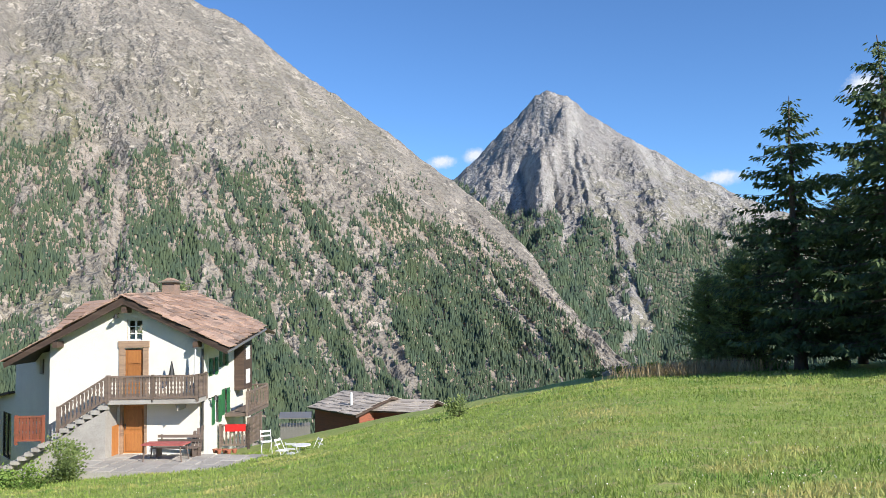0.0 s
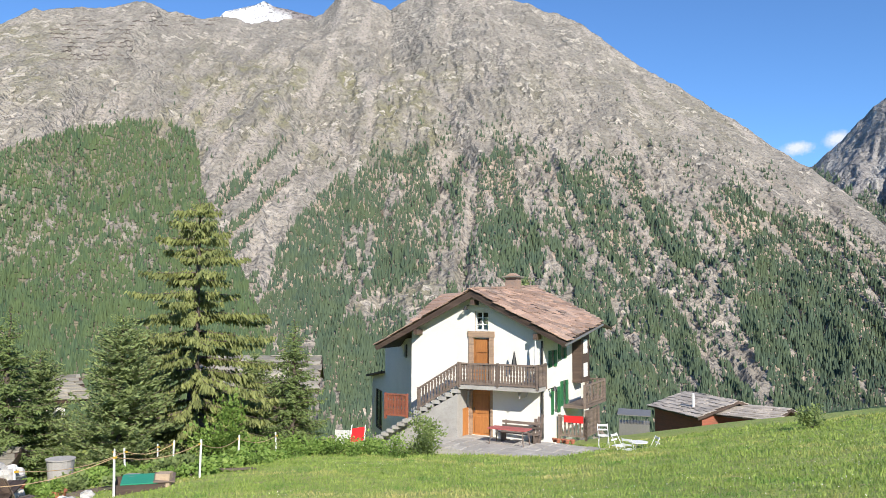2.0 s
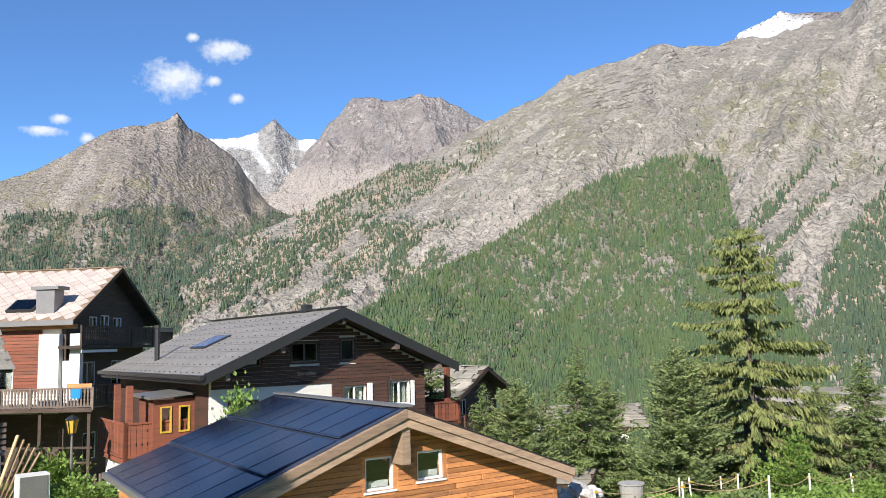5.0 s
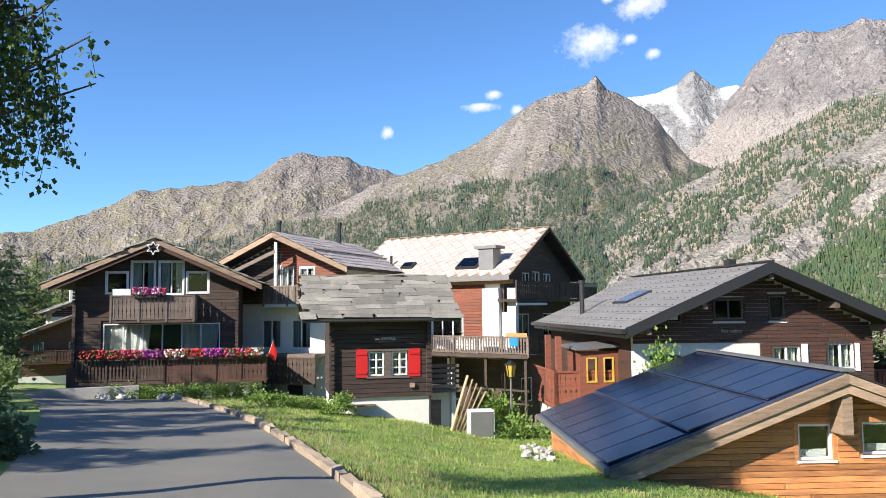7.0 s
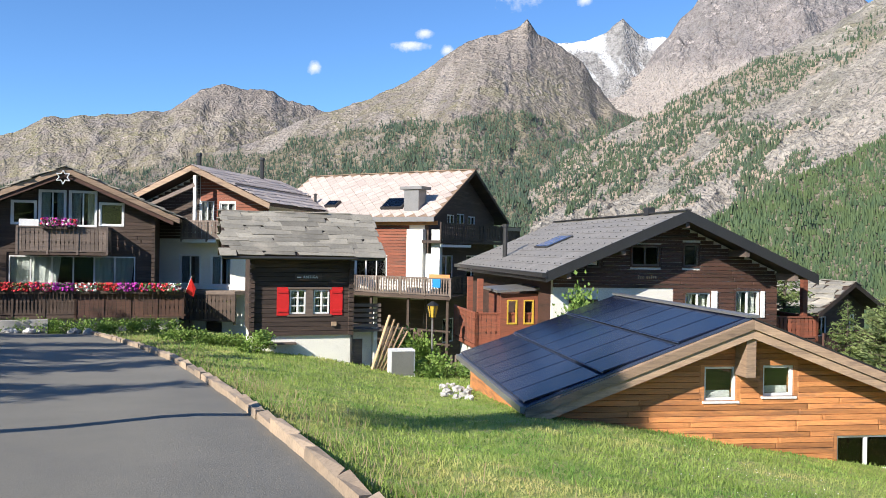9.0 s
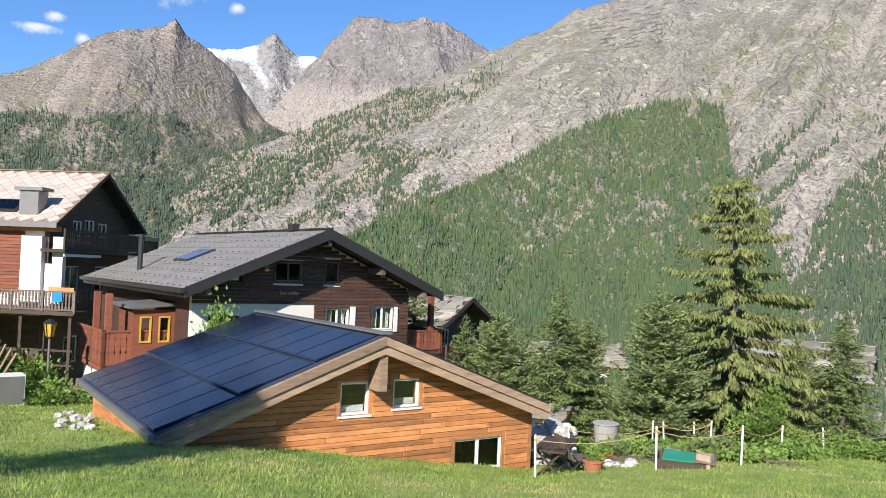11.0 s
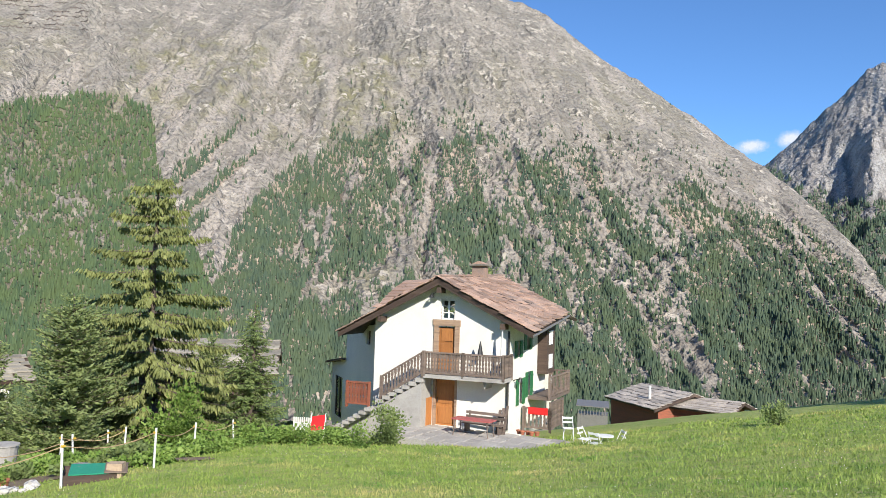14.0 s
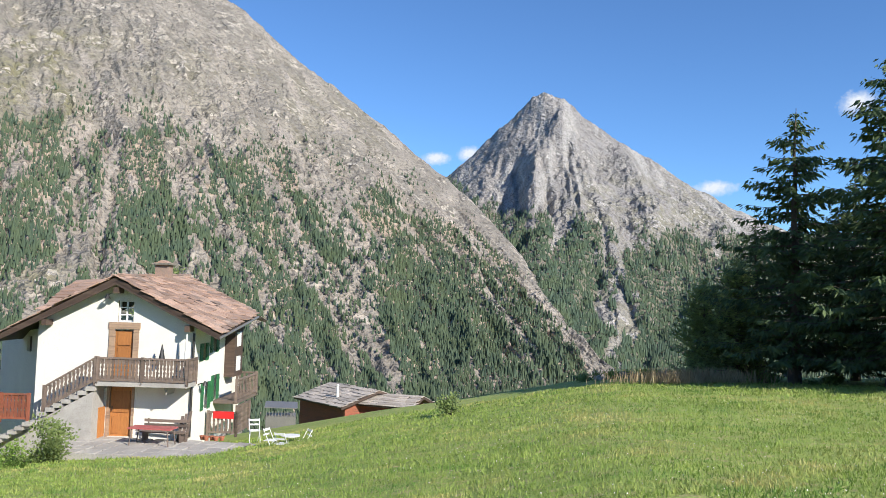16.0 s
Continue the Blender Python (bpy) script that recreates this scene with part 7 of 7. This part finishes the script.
h = small_house("timber_chalet", "distant dark chalet with a wooden balcony above a white base", 116.6, 74, 116, 5.0, 2.0, -0.35, 9, -8.6, "brown_wood", "grey_stone", -4.4, lower=-5.6)
h = small_house("hillside_chalet", "distant white and brown chalet with a chimney", 114.6, 86, 122, 6.0, 2.4, 1.35, 9, -8, "plaster", "grey_stone", -2.2, timber="brown_wood")
part("chimney", boxes((-3.2, -2.5, 3, 3.7, 0, 2.6)), "plaster", h)
h = small_house("grey_roof_chalet", "chalet with a grey slab roof behind the village trees", 58.2, 46, 122, 3.6, 1.5, -1.85, 7, -8.5, "dark_wood", "grey_stone", -5.0, windows=2)
h = small_house("stone_roof_house", "white house with a grey stone roof between the trees", 47.7, 41, 150, 2.2, 0.9, -4.7, 5, -9, "plaster", "grey_stone", windows=2)
h = small_house("stone_roof_barn", "low barn with a grey slab roof beside the farmhouse", 31.6, 47, 120, 4.2, 1.5, -3.7, 7, -9, "dark_wood", "grey_stone", windows=2)
h = small_house("red_barn", "low red timber barn with a grey slab roof", 2.3, 74, 38, 4.1, 1.3, -6.4, 8.5, -12.5, "red_wood", "pale_stone", windows=1, y_over=0.5)
part("red_hatch", boxes((-0.9, 0.1, 0.42, 0.49, -10.5, -9.8)), "red", h, "red painted hatch")
part("stove_pipe", rod(bmesh.new(), (-2.6, 3, -9.9), (-2.6, 3, -7.9), 0.12), "white", h)
h = small_house("barn_annex", "long low shed with a grey slab roof", -0.9, 73, 66, 2.6, 0.8, -6.75, 8.5, -12.5, "red_wood", "pale_stone", windows=1)
h = small_house("garden_hut", "tiny garden hut with a pale tiled roof", 50.9, 31, 120, 0.95, 0.45, -9.2, 2.0, -7.2, "rake_wood", "grey_stone", windows=1, y_over=0.25, rows_=3, cols=3)
x, y = polar(9.2, 60)
sh = thing("tin_shed", x, y, -10.5, 8, "small grey corrugated metal shed", "shed")
part("shed_wall", boxes((-1.1, 1.1, 0, 2, -11, -8.7)), "grey_metal", sh)
part("roof", sheet(bmesh.new(), [(-1.2, -0.2, -8.0), (1.2, -0.2, -8.05), (1.2, 2.2, -7.9), (-1.2, 2.2, -7.85)], 0.06), "grey_metal", sh)
for i in range(10):
    part("rib", boxes((-1.05 + i * 0.22, -1.0 + i * 0.22, -0.03, -0.003, -10.8, -8.3)), "grey_metal", sh)

# ---- the terrace of the farmhouse ----
W = Matrix.Translation((-12.20, 32.53, 0)) @ Matrix.Rotation(radians(-8), 4, "Z")


def at_farm(x, y):
    p = W @ Vector((x, y, 0))
    return p.x, p.y


tx, ty = at_farm(3.2, -1.2)
terrace = thing("terrace", tx, ty, -5.85, -8, "paved stone terrace in front of the farmhouse", "terrace", kind="structure")
part("bed", boxes((-3.8, 4.9, -2.2, 1.1, -6.9, -5.72)), "concrete", terrace)
for i in range(13):
    for j in range(5):
        m = Matrix.Translation((-3.45 + i * 0.67 + R.uniform(-0.02, 0.02), -1.85 + j * 0.66, -5.70)) @ Matrix.Diagonal((0.64, 0.63, 0.05 + 0.01 * R.random(), 1))
        piece("paving_stone", terrace, "paving", m, "slab", R.randrange(4))


def stone(name, label, x, y, z, r, seed, mat="boulder", group=""):
    rng = random.Random(seed)
    bm = bmesh.new()
    bmesh.ops.create_icosphere(bm, subdivisions=2, radius=r)
    for v in bm.verts:
        v.co *= 0.75 + 0.5 * noise.noise(v.co * (1.6 / r) + Vector((seed, 0, 0)))
        v.co.z *= 0.7
    me = bpy.data.meshes.new(name)
    bm.to_mesh(me)
    bm.free()
    me.materials.append(M[mat])
    ob = new(name, me)
    ob.matrix_world = pose(x, y, z + r * 0.35, 0, 0, rng.uniform(0, 360))
    return tagged(ob, label, "stone", group)


for i in range(16):
    x, y = at_farm(7.6 + R.uniform(0, 0.8), -3.2 + i * 0.16)
    stone("wall_stone", "rough stone of the low terrace wall", x, y, -6.0 + 0.25 * (i % 2), R.uniform(0.16, 0.3), i, group="terrace wall stones")


def picnic_table():
    x, y = at_farm(2.55, -1.35)
    t = thing("garden_table", x, y, -5.675, -8, "garden table with a red top and bench beside the house wall", "table")
    part("tabletop", boxes((-0.85, 0.85, -0.35, 0.35, -5.06, -5.01)), plain("faded_red_paint", (0.45, 0.12, 0.11), 0.6), t, "faded red tabletop")
    for a in (-0.7, 0.7):
        for b in (-0.28, 0.28):
            part("leg", rod(bmesh.new(), (a, b, -5.06), (a * 1.1, b * 1.1, -5.675), 0.025), "grey_wood", t)
    b = thing("garden_bench", *at_farm(2.6, -0.55), -5.675, -8, "plain wooden bench against the white wall", "bench")
    part("seat", boxes((-0.9, 0.9, -0.2, 0.2, -5.34, -5.30)), "grey_wood", b)
    for i in range(2):
        part("back_slat", boxes((-0.9, 0.9, 0.22, 0.25, -5.15 + i * 0.17, -5.04 + i * 0.17)), "grey_wood", b)
    for a in (-0.75, 0.75):
        part("leg", boxes((a - 0.03, a + 0.03, -0.18, 0.25, -5.675, -5.345)), "grey_wood", b)
        part("back_post", boxes((a - 0.03, a + 0.03, 0.255, 0.29, -5.3, -4.85)), "grey_wood", b)


picnic_table()


def folding_chair():
    c = thing("folding_chair", 0, 0, 0, 0, "white metal folding garden chair on the terrace", "chair", "white chairs on the terrace")
    part("seat", boxes(*[(-0.2, 0.2, -0.2 + i * 0.085, -0.13 + i * 0.085, 0.44, 0.46) for i in range(5)]), "white", c)
    part("backrest", boxes((-0.2, 0.2, 0.22, 0.24, 0.78, 0.86), (-0.2, 0.2, 0.21, 0.23, 0.62, 0.68)), "white", c)
    for s in (-1, 1):
        part("leg", rod(bmesh.new(), (s * 0.2, -0.22, 0.0), (s * 0.2, 0.24, 0.88), 0.014), "white", c)
        part("leg", rod(bmesh.new(), (s * 0.17, 0.24, 0.0), (s * 0.17, -0.2, 0.45), 0.014), "white", c)
    return c


fc = folding_chair()
spots = [(5.9, -1.7, 70), (6.5, -2.3, 160), (7.1, -1.6, -60), (4.6, 0.2, 20)]
for i, (a, b, r) in enumerate(spots):
    x, y = at_farm(a + 1.4, b)
    if i == 0:
        fc.matrix_basis = pose(x, y, -5.675, 0, 0, r)
    else:
        copy_thing(fc, pose(x, y, -5.675, 0, 0, r))
x, y = at_farm(8.0, -1.6)
t = thing("round_garden_table", x, y, -5.675, 0, "small round white metal garden table", "table")
part("tabletop", rod(bmesh.new(), (0, 0, -5.06), (0, 0, -5.03), 0.35, 0.35, 24), "white", t)
for i in range(3):
    a = i * 2.094
    part("leg", rod(bmesh.new(), (math.cos(a) * 0.1, math.sin(a) * 0.1, -5.06), (math.cos(a) * 0.3, math.sin(a) * 0.3, -5.675), 0.014), "white", t)
for i in range(3):
    x, y = at_farm(3.15 + i * 0.16, -0.25)
    b = thing("leaning_board", x, y, -5.675, -8, "rough board leaning on the white wall", "board", "boards on the wall")
    part("plank", beam(bmesh.new(), (0, -0.2, -5.75), (0, 0.18, -4.75 + 0.1 * i), 0.12, 0.03), "grey_wood", b)
for i in range(5):
    x, y = at_farm(3.9 + i * 0.2, 0.15 - 0.1 * (i % 2))
    p = thing("flower_pot", x, y, -5.675, 0, "small clay flower pot at the wall corner", "pot", "pots at the wall")
    part("pot", rod(bmesh.new(), (0, 0, -5.675), (0, 0, -5.55), 0.07, 0.1, 12), "terracotta", p)
    part("rim", rod(bmesh.new(), (0, 0, -5.55), (0, 0, -5.51), 0.115, 0.115, 12), "terracotta", p)
x, y = polar(28.8, 33.5)
zz = gz(x, y)
c = thing("deck_chair", x, y, zz, 20, "red canvas deck chair on the grass", "chair")
part("canvas", sheet(bmesh.new(), [(-0.28, -0.2, zz + 0.35), (0.28, -0.2, zz + 0.42), (0.28, 0.25, zz + 0.95), (-0.28, 0.25, zz + 0.85)], 0.03), "red", c, "red canvas sling")
for s in (-1, 1):
    part("frame", rod(bmesh.new(), (s * 0.29, -0.3, zz), (s * 0.29, 0.28, zz + 1.0), 0.02), "white", c)
    part("leg", rod(bmesh.new(), (s * 0.27, 0.3, zz), (s * 0.27, -0.2, zz + 0.42), 0.02), "white", c)
for i in range(11):
    x, y = at_farm(-8.6 + i * 0.13, 1.2)
    zz = gz(x, y)
    if i == 0:
        pf = thing("picket_fence", x, y, zz, -8, "short white picket fence beside the farmhouse", "fence")
    part("picket", boxes((i * 0.13, i * 0.13 + 0.08, 0, 0.02, zz - 0.1, zz + 0.7)), "white", pf)
part("fence_rail", boxes((0, 1.4, 0.021, 0.05, LEVEL[pf.name] + 0.4, LEVEL[pf.name] + 0.46)), "white", pf)

# ---- the vegetable garden ----
POSTS = [(53.4, 19.0, 1.0), (51.0, 21.5, 1.1), (45.1, 20.0, 1.05), (44.5, 26.0, 1.0), (41.5, 27.5, 1.0), (39.6, 21.5, 1.0), (37.1, 25.5, 1.0), (45.3, 29, 1.0), (42.5, 31, 0.9), (34.5, 29.5, 0.9)]
for i, (az, d, hh) in enumerate(POSTS):
    x, y = polar(az, d)
    z = gz(x, y)
    p = thing("fence_post", x, y, z, 0, "slim white plastic fence post in the grass", "post", "white fence posts")
    part("pole", rod(bmesh.new(), (0, 0, z - 0.1), (R.uniform(-0.12, 0.06), 0, z + hh), 0.028), "white", p)
    part("rope_clip", boxes((-0.03, 0.03, -0.04, 0.04, z + hh - 0.14, z + hh - 0.09)), "yellow", p)
for a, b in ((0, 2), (2, 5), (5, 6), (1, 3), (3, 4), (7, 8), (6, 9)):
    (az, d, h1), (az2, d2, h2) = POSTS[a], POSTS[b]
    p, q = Vector((*polar(az, d), 0)), Vector((*polar(az2, d2), 0))
    p.z, q.z = gz(p.x, p.y) + h1 - 0.12, gz(q.x, q.y) + h2 - 0.12
    bm = bmesh.new()
    pts = [p.lerp(q, t / 8) - Vector((0, 0, 0.18 * math.sin(math.pi * t / 8))) for t in range(9)]
    for u, v in zip(pts, pts[1:]):
        rod(bm, u, v, 0.011, 0.011, 5)
    me = bpy.data.meshes.new("fence_rope")
    bm.to_mesh(me)
    bm.free()
    me.materials.append(M["pale_wood"])
    tagged(new("fence_rope", me), "thin pale rope strung between fence posts", "rope", "fence ropes")


def ground_patch(name, label, az, d, w, dep, mat, yaw=0):
    x, y = polar(az, d)
    c, s = math.cos(radians(yaw)), math.sin(radians(yaw))
    rows_ = []
    for j in np.linspace(-dep / 2, dep / 2, 7):
        rows_.append([(x + c * i - s * j, y + s * i + c * j, gz(x + c * i - s * j, y + s * i + c * j) + 0.05 * (1 - max(abs(i) / (w / 2), abs(j) / (dep / 2)) ** 4) + 0.02) for i in np.linspace(-w / 2, w / 2, 9)])
    return ribbon(name, rows_, mat, label, "bed")


for i, (az, d, w, dp) in enumerate(((46.5, 23, 4, 1.6), (42.5, 23.5, 3.4, 1.4), (39.5, 23.2, 3.0, 1.3), (44.8, 26.8, 4.0, 1.2), (40.5, 27, 3.6, 1.2), (49.5, 24, 3.0, 1.5))):
    ground_patch("garden_bed", "bare brown soil of a vegetable bed", az, d, w, dp, "soil", az)


def garden_things():
    for i in range(60):
        x, y = polar(R.uniform(50.9, 54.2), R.uniform(21.6, 23.4))
        stone("pale_boulder", "pale granite boulder of the rockery", x, y, gz(x, y) + R.uniform(0, 1.05), R.uniform(0.16, 0.34), 100 + i, group="rockery boulders")
    for i in range(9):
        x, y = polar(R.uniform(46.5, 50.0), R.uniform(20.2, 21.6))
        stone("pale_boulder", "pale stone edging the garden", x, y, gz(x, y), R.uniform(0.10, 0.24), 150 + i, group="garden edging stones")
    for i in range(14):
        x, y = polar(84.6 + R.uniform(-0.8, 1.4), 19.5 + i * 0.35)
        stone("edging_stone", "flat stone laid along the house wall", x, y, gz(x, y), R.uniform(0.10, 0.2), 170 + i, group="edging stones by the house")
    for i in range(16):
        x, y = polar(112.5 + R.uniform(-2.8, 3.0), 36.6 + R.uniform(-0.3, 0.3))
        stone("border_stone", "rounded stone edging the flower border", x, y, gz(x, y) + 0.05, R.uniform(0.14, 0.3), 190 + i, group="flower border stones")
    for i in range(12):
        x, y = polar(-13.2 - i * 0.42, 43 + R.uniform(-0.5, 0.5))
        stone("meadow_stone", "grey field stone at the meadow's edge", x, y, gz(x, y), R.uniform(0.15, 0.4), 210 + i, "grey_stone", "stones at the meadow's edge")
    # weathered table with a folding chair
    x, y = polar(52.0, 20.2)
    z = gz(x, y)
    t = thing("wooden_table", x, y, z, 130, "weathered dark wooden garden table", "table")
    for i in range(6):
        part("table_board", boxes((-0.9, 0.9, -0.42 + i * 0.14, -0.29 + i * 0.14, z + 0.68, z + 0.72)), "dark_wood", t)
    for a in (-0.75, 0.75):
        part("trestle", beam(beam(bmesh.new(), (a, -0.35, z), (a, 0.3, z + 0.67), 0.05, 0.05), (a, 0.35, z), (a, -0.3, z + 0.67), 0.05, 0.05), "dark_wood", t)
    x, y = polar(50.6, 19.8)
    z = gz(x, y)
    c = thing("reclining_chair", x, y, z, 170, "grey slatted reclining garden chair", "chair")
    part("seat", sheet(bmesh.new(), [(-0.25, -0.3, z + 0.4), (0.25, -0.3, z + 0.4), (0.25, 0.2, z + 0.36), (-0.25, 0.2, z + 0.36)], 0.03), "grey_wood", c)
    for i in range(5):
        part("back_slat", sheet(bmesh.new(), [(-0.24 + i * 0.1, 0.2, z + 0.36), (-0.16 + i * 0.1, 0.2, z + 0.36), (-0.16 + i * 0.1, 0.5, z + 0.95), (-0.24 + i * 0.1, 0.5, z + 0.95)], 0.02), "grey_wood", c)
    for s in (-1, 1):
        part("leg", rod(bmesh.new(), (s * 0.25, -0.3, z), (s * 0.25, 0.2, z + 0.45), 0.018), "metal", c)
        part("leg", rod(bmesh.new(), (s * 0.25, 0.35, z), (s * 0.25, -0.1, z + 0.42), 0.018), "metal", c)
    # raised crate with a green cover, buckets and pots
    x, y = polar(43.4, 20.6)
    z = gz(x, y)
    b = thing("garden_crate", x, y, z, 40, "low wooden cold frame under a green cover", "crate")
    part("crate_side", boxes((-0.6, 0.6, -0.34, -0.3, z - 0.1, z + 0.22)), "dark_wood", b)
    part("crate_side", boxes((-0.6, 0.6, 0.3, 0.34, z - 0.1, z + 0.30)), "dark_wood", b)
    for s in (-1, 1):
        part("crate_end", boxes((s * 0.58 - 0.02, s * 0.58 + 0.02, -0.29, 0.29, z - 0.1, z + 0.24)), "dark_wood", b)
    part("cover", sheet(bmesh.new(), [(-0.45, -0.36, z + 0.25), (0.4, -0.36, z + 0.25), (0.4, 0.36, z + 0.33), (-0.45, 0.36, z + 0.33)], 0.03), "tarp", b, "green tarpaulin cover")
    part("board", sheet(bmesh.new(), [(0.3, -0.4, z + 0.28), (0.8, -0.4, z + 0.26), (0.8, 0.3, z + 0.33), (0.3, 0.3, z + 0.36)], 0.03), "grey_wood", b)
    x, y = polar(41.9, 20.4)
    z = gz(x, y)
    b = thing("concrete_block", x, y, z, 25, "rough brown concrete block by the crate", "block")
    part("block", boxes((-0.17, 0.17, -0.15, 0.15, z - 0.1, z + 0.34)), "kerb", b)
    for az, d, nm, lab, mat, r, hh in ((44.0, 21.0, "bucket", "pale grey plastic bucket", "concrete", 0.2, 0.35), (49.4, 19.6, "plant_pot", "wide terracotta plant pot", "terracotta", 0.24, 0.24), (48.6, 21.6, "plant_pot", "terracotta plant pot with greenery", "terracotta", 0.22, 0.28), (51.2, 24.4, "plant_pot", "tall terracotta pot by the rockery", "terracotta", 0.28, 0.5), (48.5, 26.5, "water_butt", "pale grey water butt", "concrete", 0.4, 1.0)):
        x, y = polar(az, d)
        z = gz(x, y)
        p = thing(nm, x, y, z, 0, lab, "pot")
        part("body", rod(bmesh.new(), (0, 0, z - 0.02), (0, 0, z + hh), r * 0.75, r, 18), mat, p)
        part("rim", rod(bmesh.new(), (0, 0, z + hh), (0, 0, z + hh + 0.04), r * 1.08, r * 1.08, 18), mat, p)
    for az, d in ((49.4, 19.6), (48.6, 21.6)):
        bush("potted_plant", "green plant growing in a clay pot", az, d, 0.35, 0.3, "herb", int(az * 10), 400, 0.07, "plant", 0.22)


garden_things()


# ---- beside the hut: lamp, boards, box ----
def street_lamp():
    x, y = polar(86.65, 30)
    z0, zt = gz(x, y), 30 * math.tan(radians(-4.05))
    t = thing("street_lamp", x, y, z0, 20, "grey street lamp with a yellow lantern", "lamp")
    part("pole", rod(bmesh.new(), (0, 0, z0 - 0.2), (0, 0, zt - 0.65), 0.05, 0.04, 12), "grey_metal", t)
    part("collar", rod(bmesh.new(), (0, 0, zt - 0.66), (0, 0, zt - 0.6), 0.09, 0.07, 12), "black", t)
    part("lantern", rod(bmesh.new(), (0, 0, zt - 0.6), (0, 0, zt - 0.15), 0.13, 0.22, 6), "yellow", t, "yellow glass lantern body")
    part("lid", rod(bmesh.new(), (0, 0, zt - 0.15), (0, 0, zt), 0.26, 0.05, 6), "black", t, "dark lantern lid")
    for i in range(6):
        a = i * 1.0472
        part("rib", rod(bmesh.new(), (0.135 * math.cos(a), 0.135 * math.sin(a), zt - 0.6), (0.225 * math.cos(a), 0.225 * math.sin(a), zt - 0.15), 0.012, 0.012, 5), "black", t)


street_lamp()
for i in range(5):
    x, y = polar(90.6 - i * 0.22, 28.6 + 0.1 * i)
    z = gz(x, y)
    b = thing("leaning_plank", x, y, z, 60, "fresh sawn plank leaning on the shed", "plank", "planks by the shed")
    part("plank", beam(bmesh.new(), (0, -0.45, z), (0.3 + 0.06 * i, 0.3, z + 2.0 - 0.12 * i), 0.12, 0.04), "pale_wood", b)
x, y = polar(88.9, 28.4)
z = gz(x, y)
b = thing("white_cabinet", x, y, z, 100, "white metal cabinet standing in the grass", "cabinet")
part("body", boxes((-0.45, 0.45, -0.3, 0.3, z - 0.1, z + 0.95)), "white", b)
part("door", boxes((-0.4, 0.4, -0.325, -0.303, z + 0.05, z + 0.9)), "grey_metal", b)
for i in range(6):
    x, y = polar(84.9 + 0.32 * i, 30.5)
    z = gz(x, y)
    b = thing("stake", x, y, z, 0, "short grey wooden garden stake", "stake", "garden stakes")
    part("pole", rod(bmesh.new(), (0, 0, z - 0.1), (0.03, 0, z + 0.8), 0.05), "grey_wood", b)
x, y = polar(116.0, 37.2)
z = gz(x, y)
b = thing("concrete_wall", x, y, z, 112, "low concrete wall at the end of the lane", "wall", kind="structure")
part("wall", boxes((-1.6, 2.2, -0.2, 0.2, z - 0.6, z + 0.5)), "concrete", b)
for i, az in enumerate(np.linspace(105.5, 114.5, 10)):
    bush("border_flowers", "white and green border plants under the balcony", float(az), 37.3, 1.1, 0.6, "herb", 300 + i, 600, 0.09, "plant")
for i, az in enumerate(np.linspace(98.5, 104.5, 6)):
    bush("border_flowers", "orange and green flowers along the house", float(az), 30.5, 1.1, 0.45, "herb", 320 + i, 500, 0.09, "plant")


# ---- clouds ----
def cloud_material():
    """Vapour glowing in place of sunlight, with a ragged, thinning rim, on a far sheet of sky."""
    m, nt, b = nodes_of("cloud_vapour", 1.0)
    out = nt.nodes["Material Output"]
    mix, tr, em = (nt.nodes.new("ShaderNode" + k) for k in ("MixShader", "BsdfTransparent", "Emission"))
    # the cloud's brightness is its own glow, not light from the sun lamp
    em.inputs[0].default_value, em.inputs[1].default_value = (0.80, 0.86, 0.95, 1), 0.70
    at = nt.nodes.new("ShaderNodeAttribute")
    at.attribute_name = "thick"
    add = nt.nodes.new("ShaderNodeMath")
    add.operation = "MULTIPLY_ADD"
    nt.links.new(grain(nt, 0.011, 8, 0.66), add.inputs[0])
    add.inputs[1].default_value = 1.7
    nt.links.new(at.outputs["Fac"], add.inputs[2])
    nt.links.new(ramp(nt, add.outputs[0], 1.02, 1.75), mix.inputs[0])
    nt.links.new(tr.outputs[0], mix.inputs[1])
    nt.links.new(em.outputs[0], mix.inputs[2])
    nt.links.new(mix.outputs[0], out.inputs[0])
    return m


CLOUD = cloud_material()


def cloud(az, el, w, h, seed):
    """A small far cloud: a domed sheet that thins towards its rim."""
    d = 4750
    x, y = polar(az, d)
    n = 25
    t = np.linspace(-1, 1, n)
    gx, gz_ = np.meshgrid(t, t)
    r = np.hypot(gx, gz_)
    v = np.stack([gx * w / 2, -0.12 * w * np.clip(1 - r * r, 0, 1), gz_ * h / 2], -1).reshape(-1, 3)
    me = mesh_of("cloud", v.tolist(), grid_faces(n, n).tolist(), CLOUD)
    att = me.color_attributes.new("thick", "FLOAT_COLOR", "POINT")
    k = np.repeat(np.clip(0.95 * (1 - r ** 1.3) - 0.05, -1, 1).reshape(-1, 1), 4, 1)
    att.data.foreach_set("color", k.ravel())
    ob = new("cloud", me)
    ob.matrix_world = pose(x, y, d * math.tan(radians(el)), 0, 0, az)
    tagged(ob, "small white fair-weather cloud", "cloud", "small clouds", "stuff")


for i, (az, el, w, h) in enumerate(((80.3, 18.4, 480, 330), (76.9, 20.6, 420, 200), (77.5, 18.6, 130, 90), (75.9, 17.5, 130, 90), (87.5, 15.3, 150, 80), (88.6, 14.4, 300, 80), (95.4, 12.7, 110, 110), (85.8, 14.2, 110, 90), (79.0, 21.4, 110, 80), (-30.2, 13.6, 260, 180), (-21.2, 8.4, 320, 130), (-1.4, 10.5, 260, 110), (-3.9, 10.9, 220, 130))):
    cloud(az, el, w, h, i)
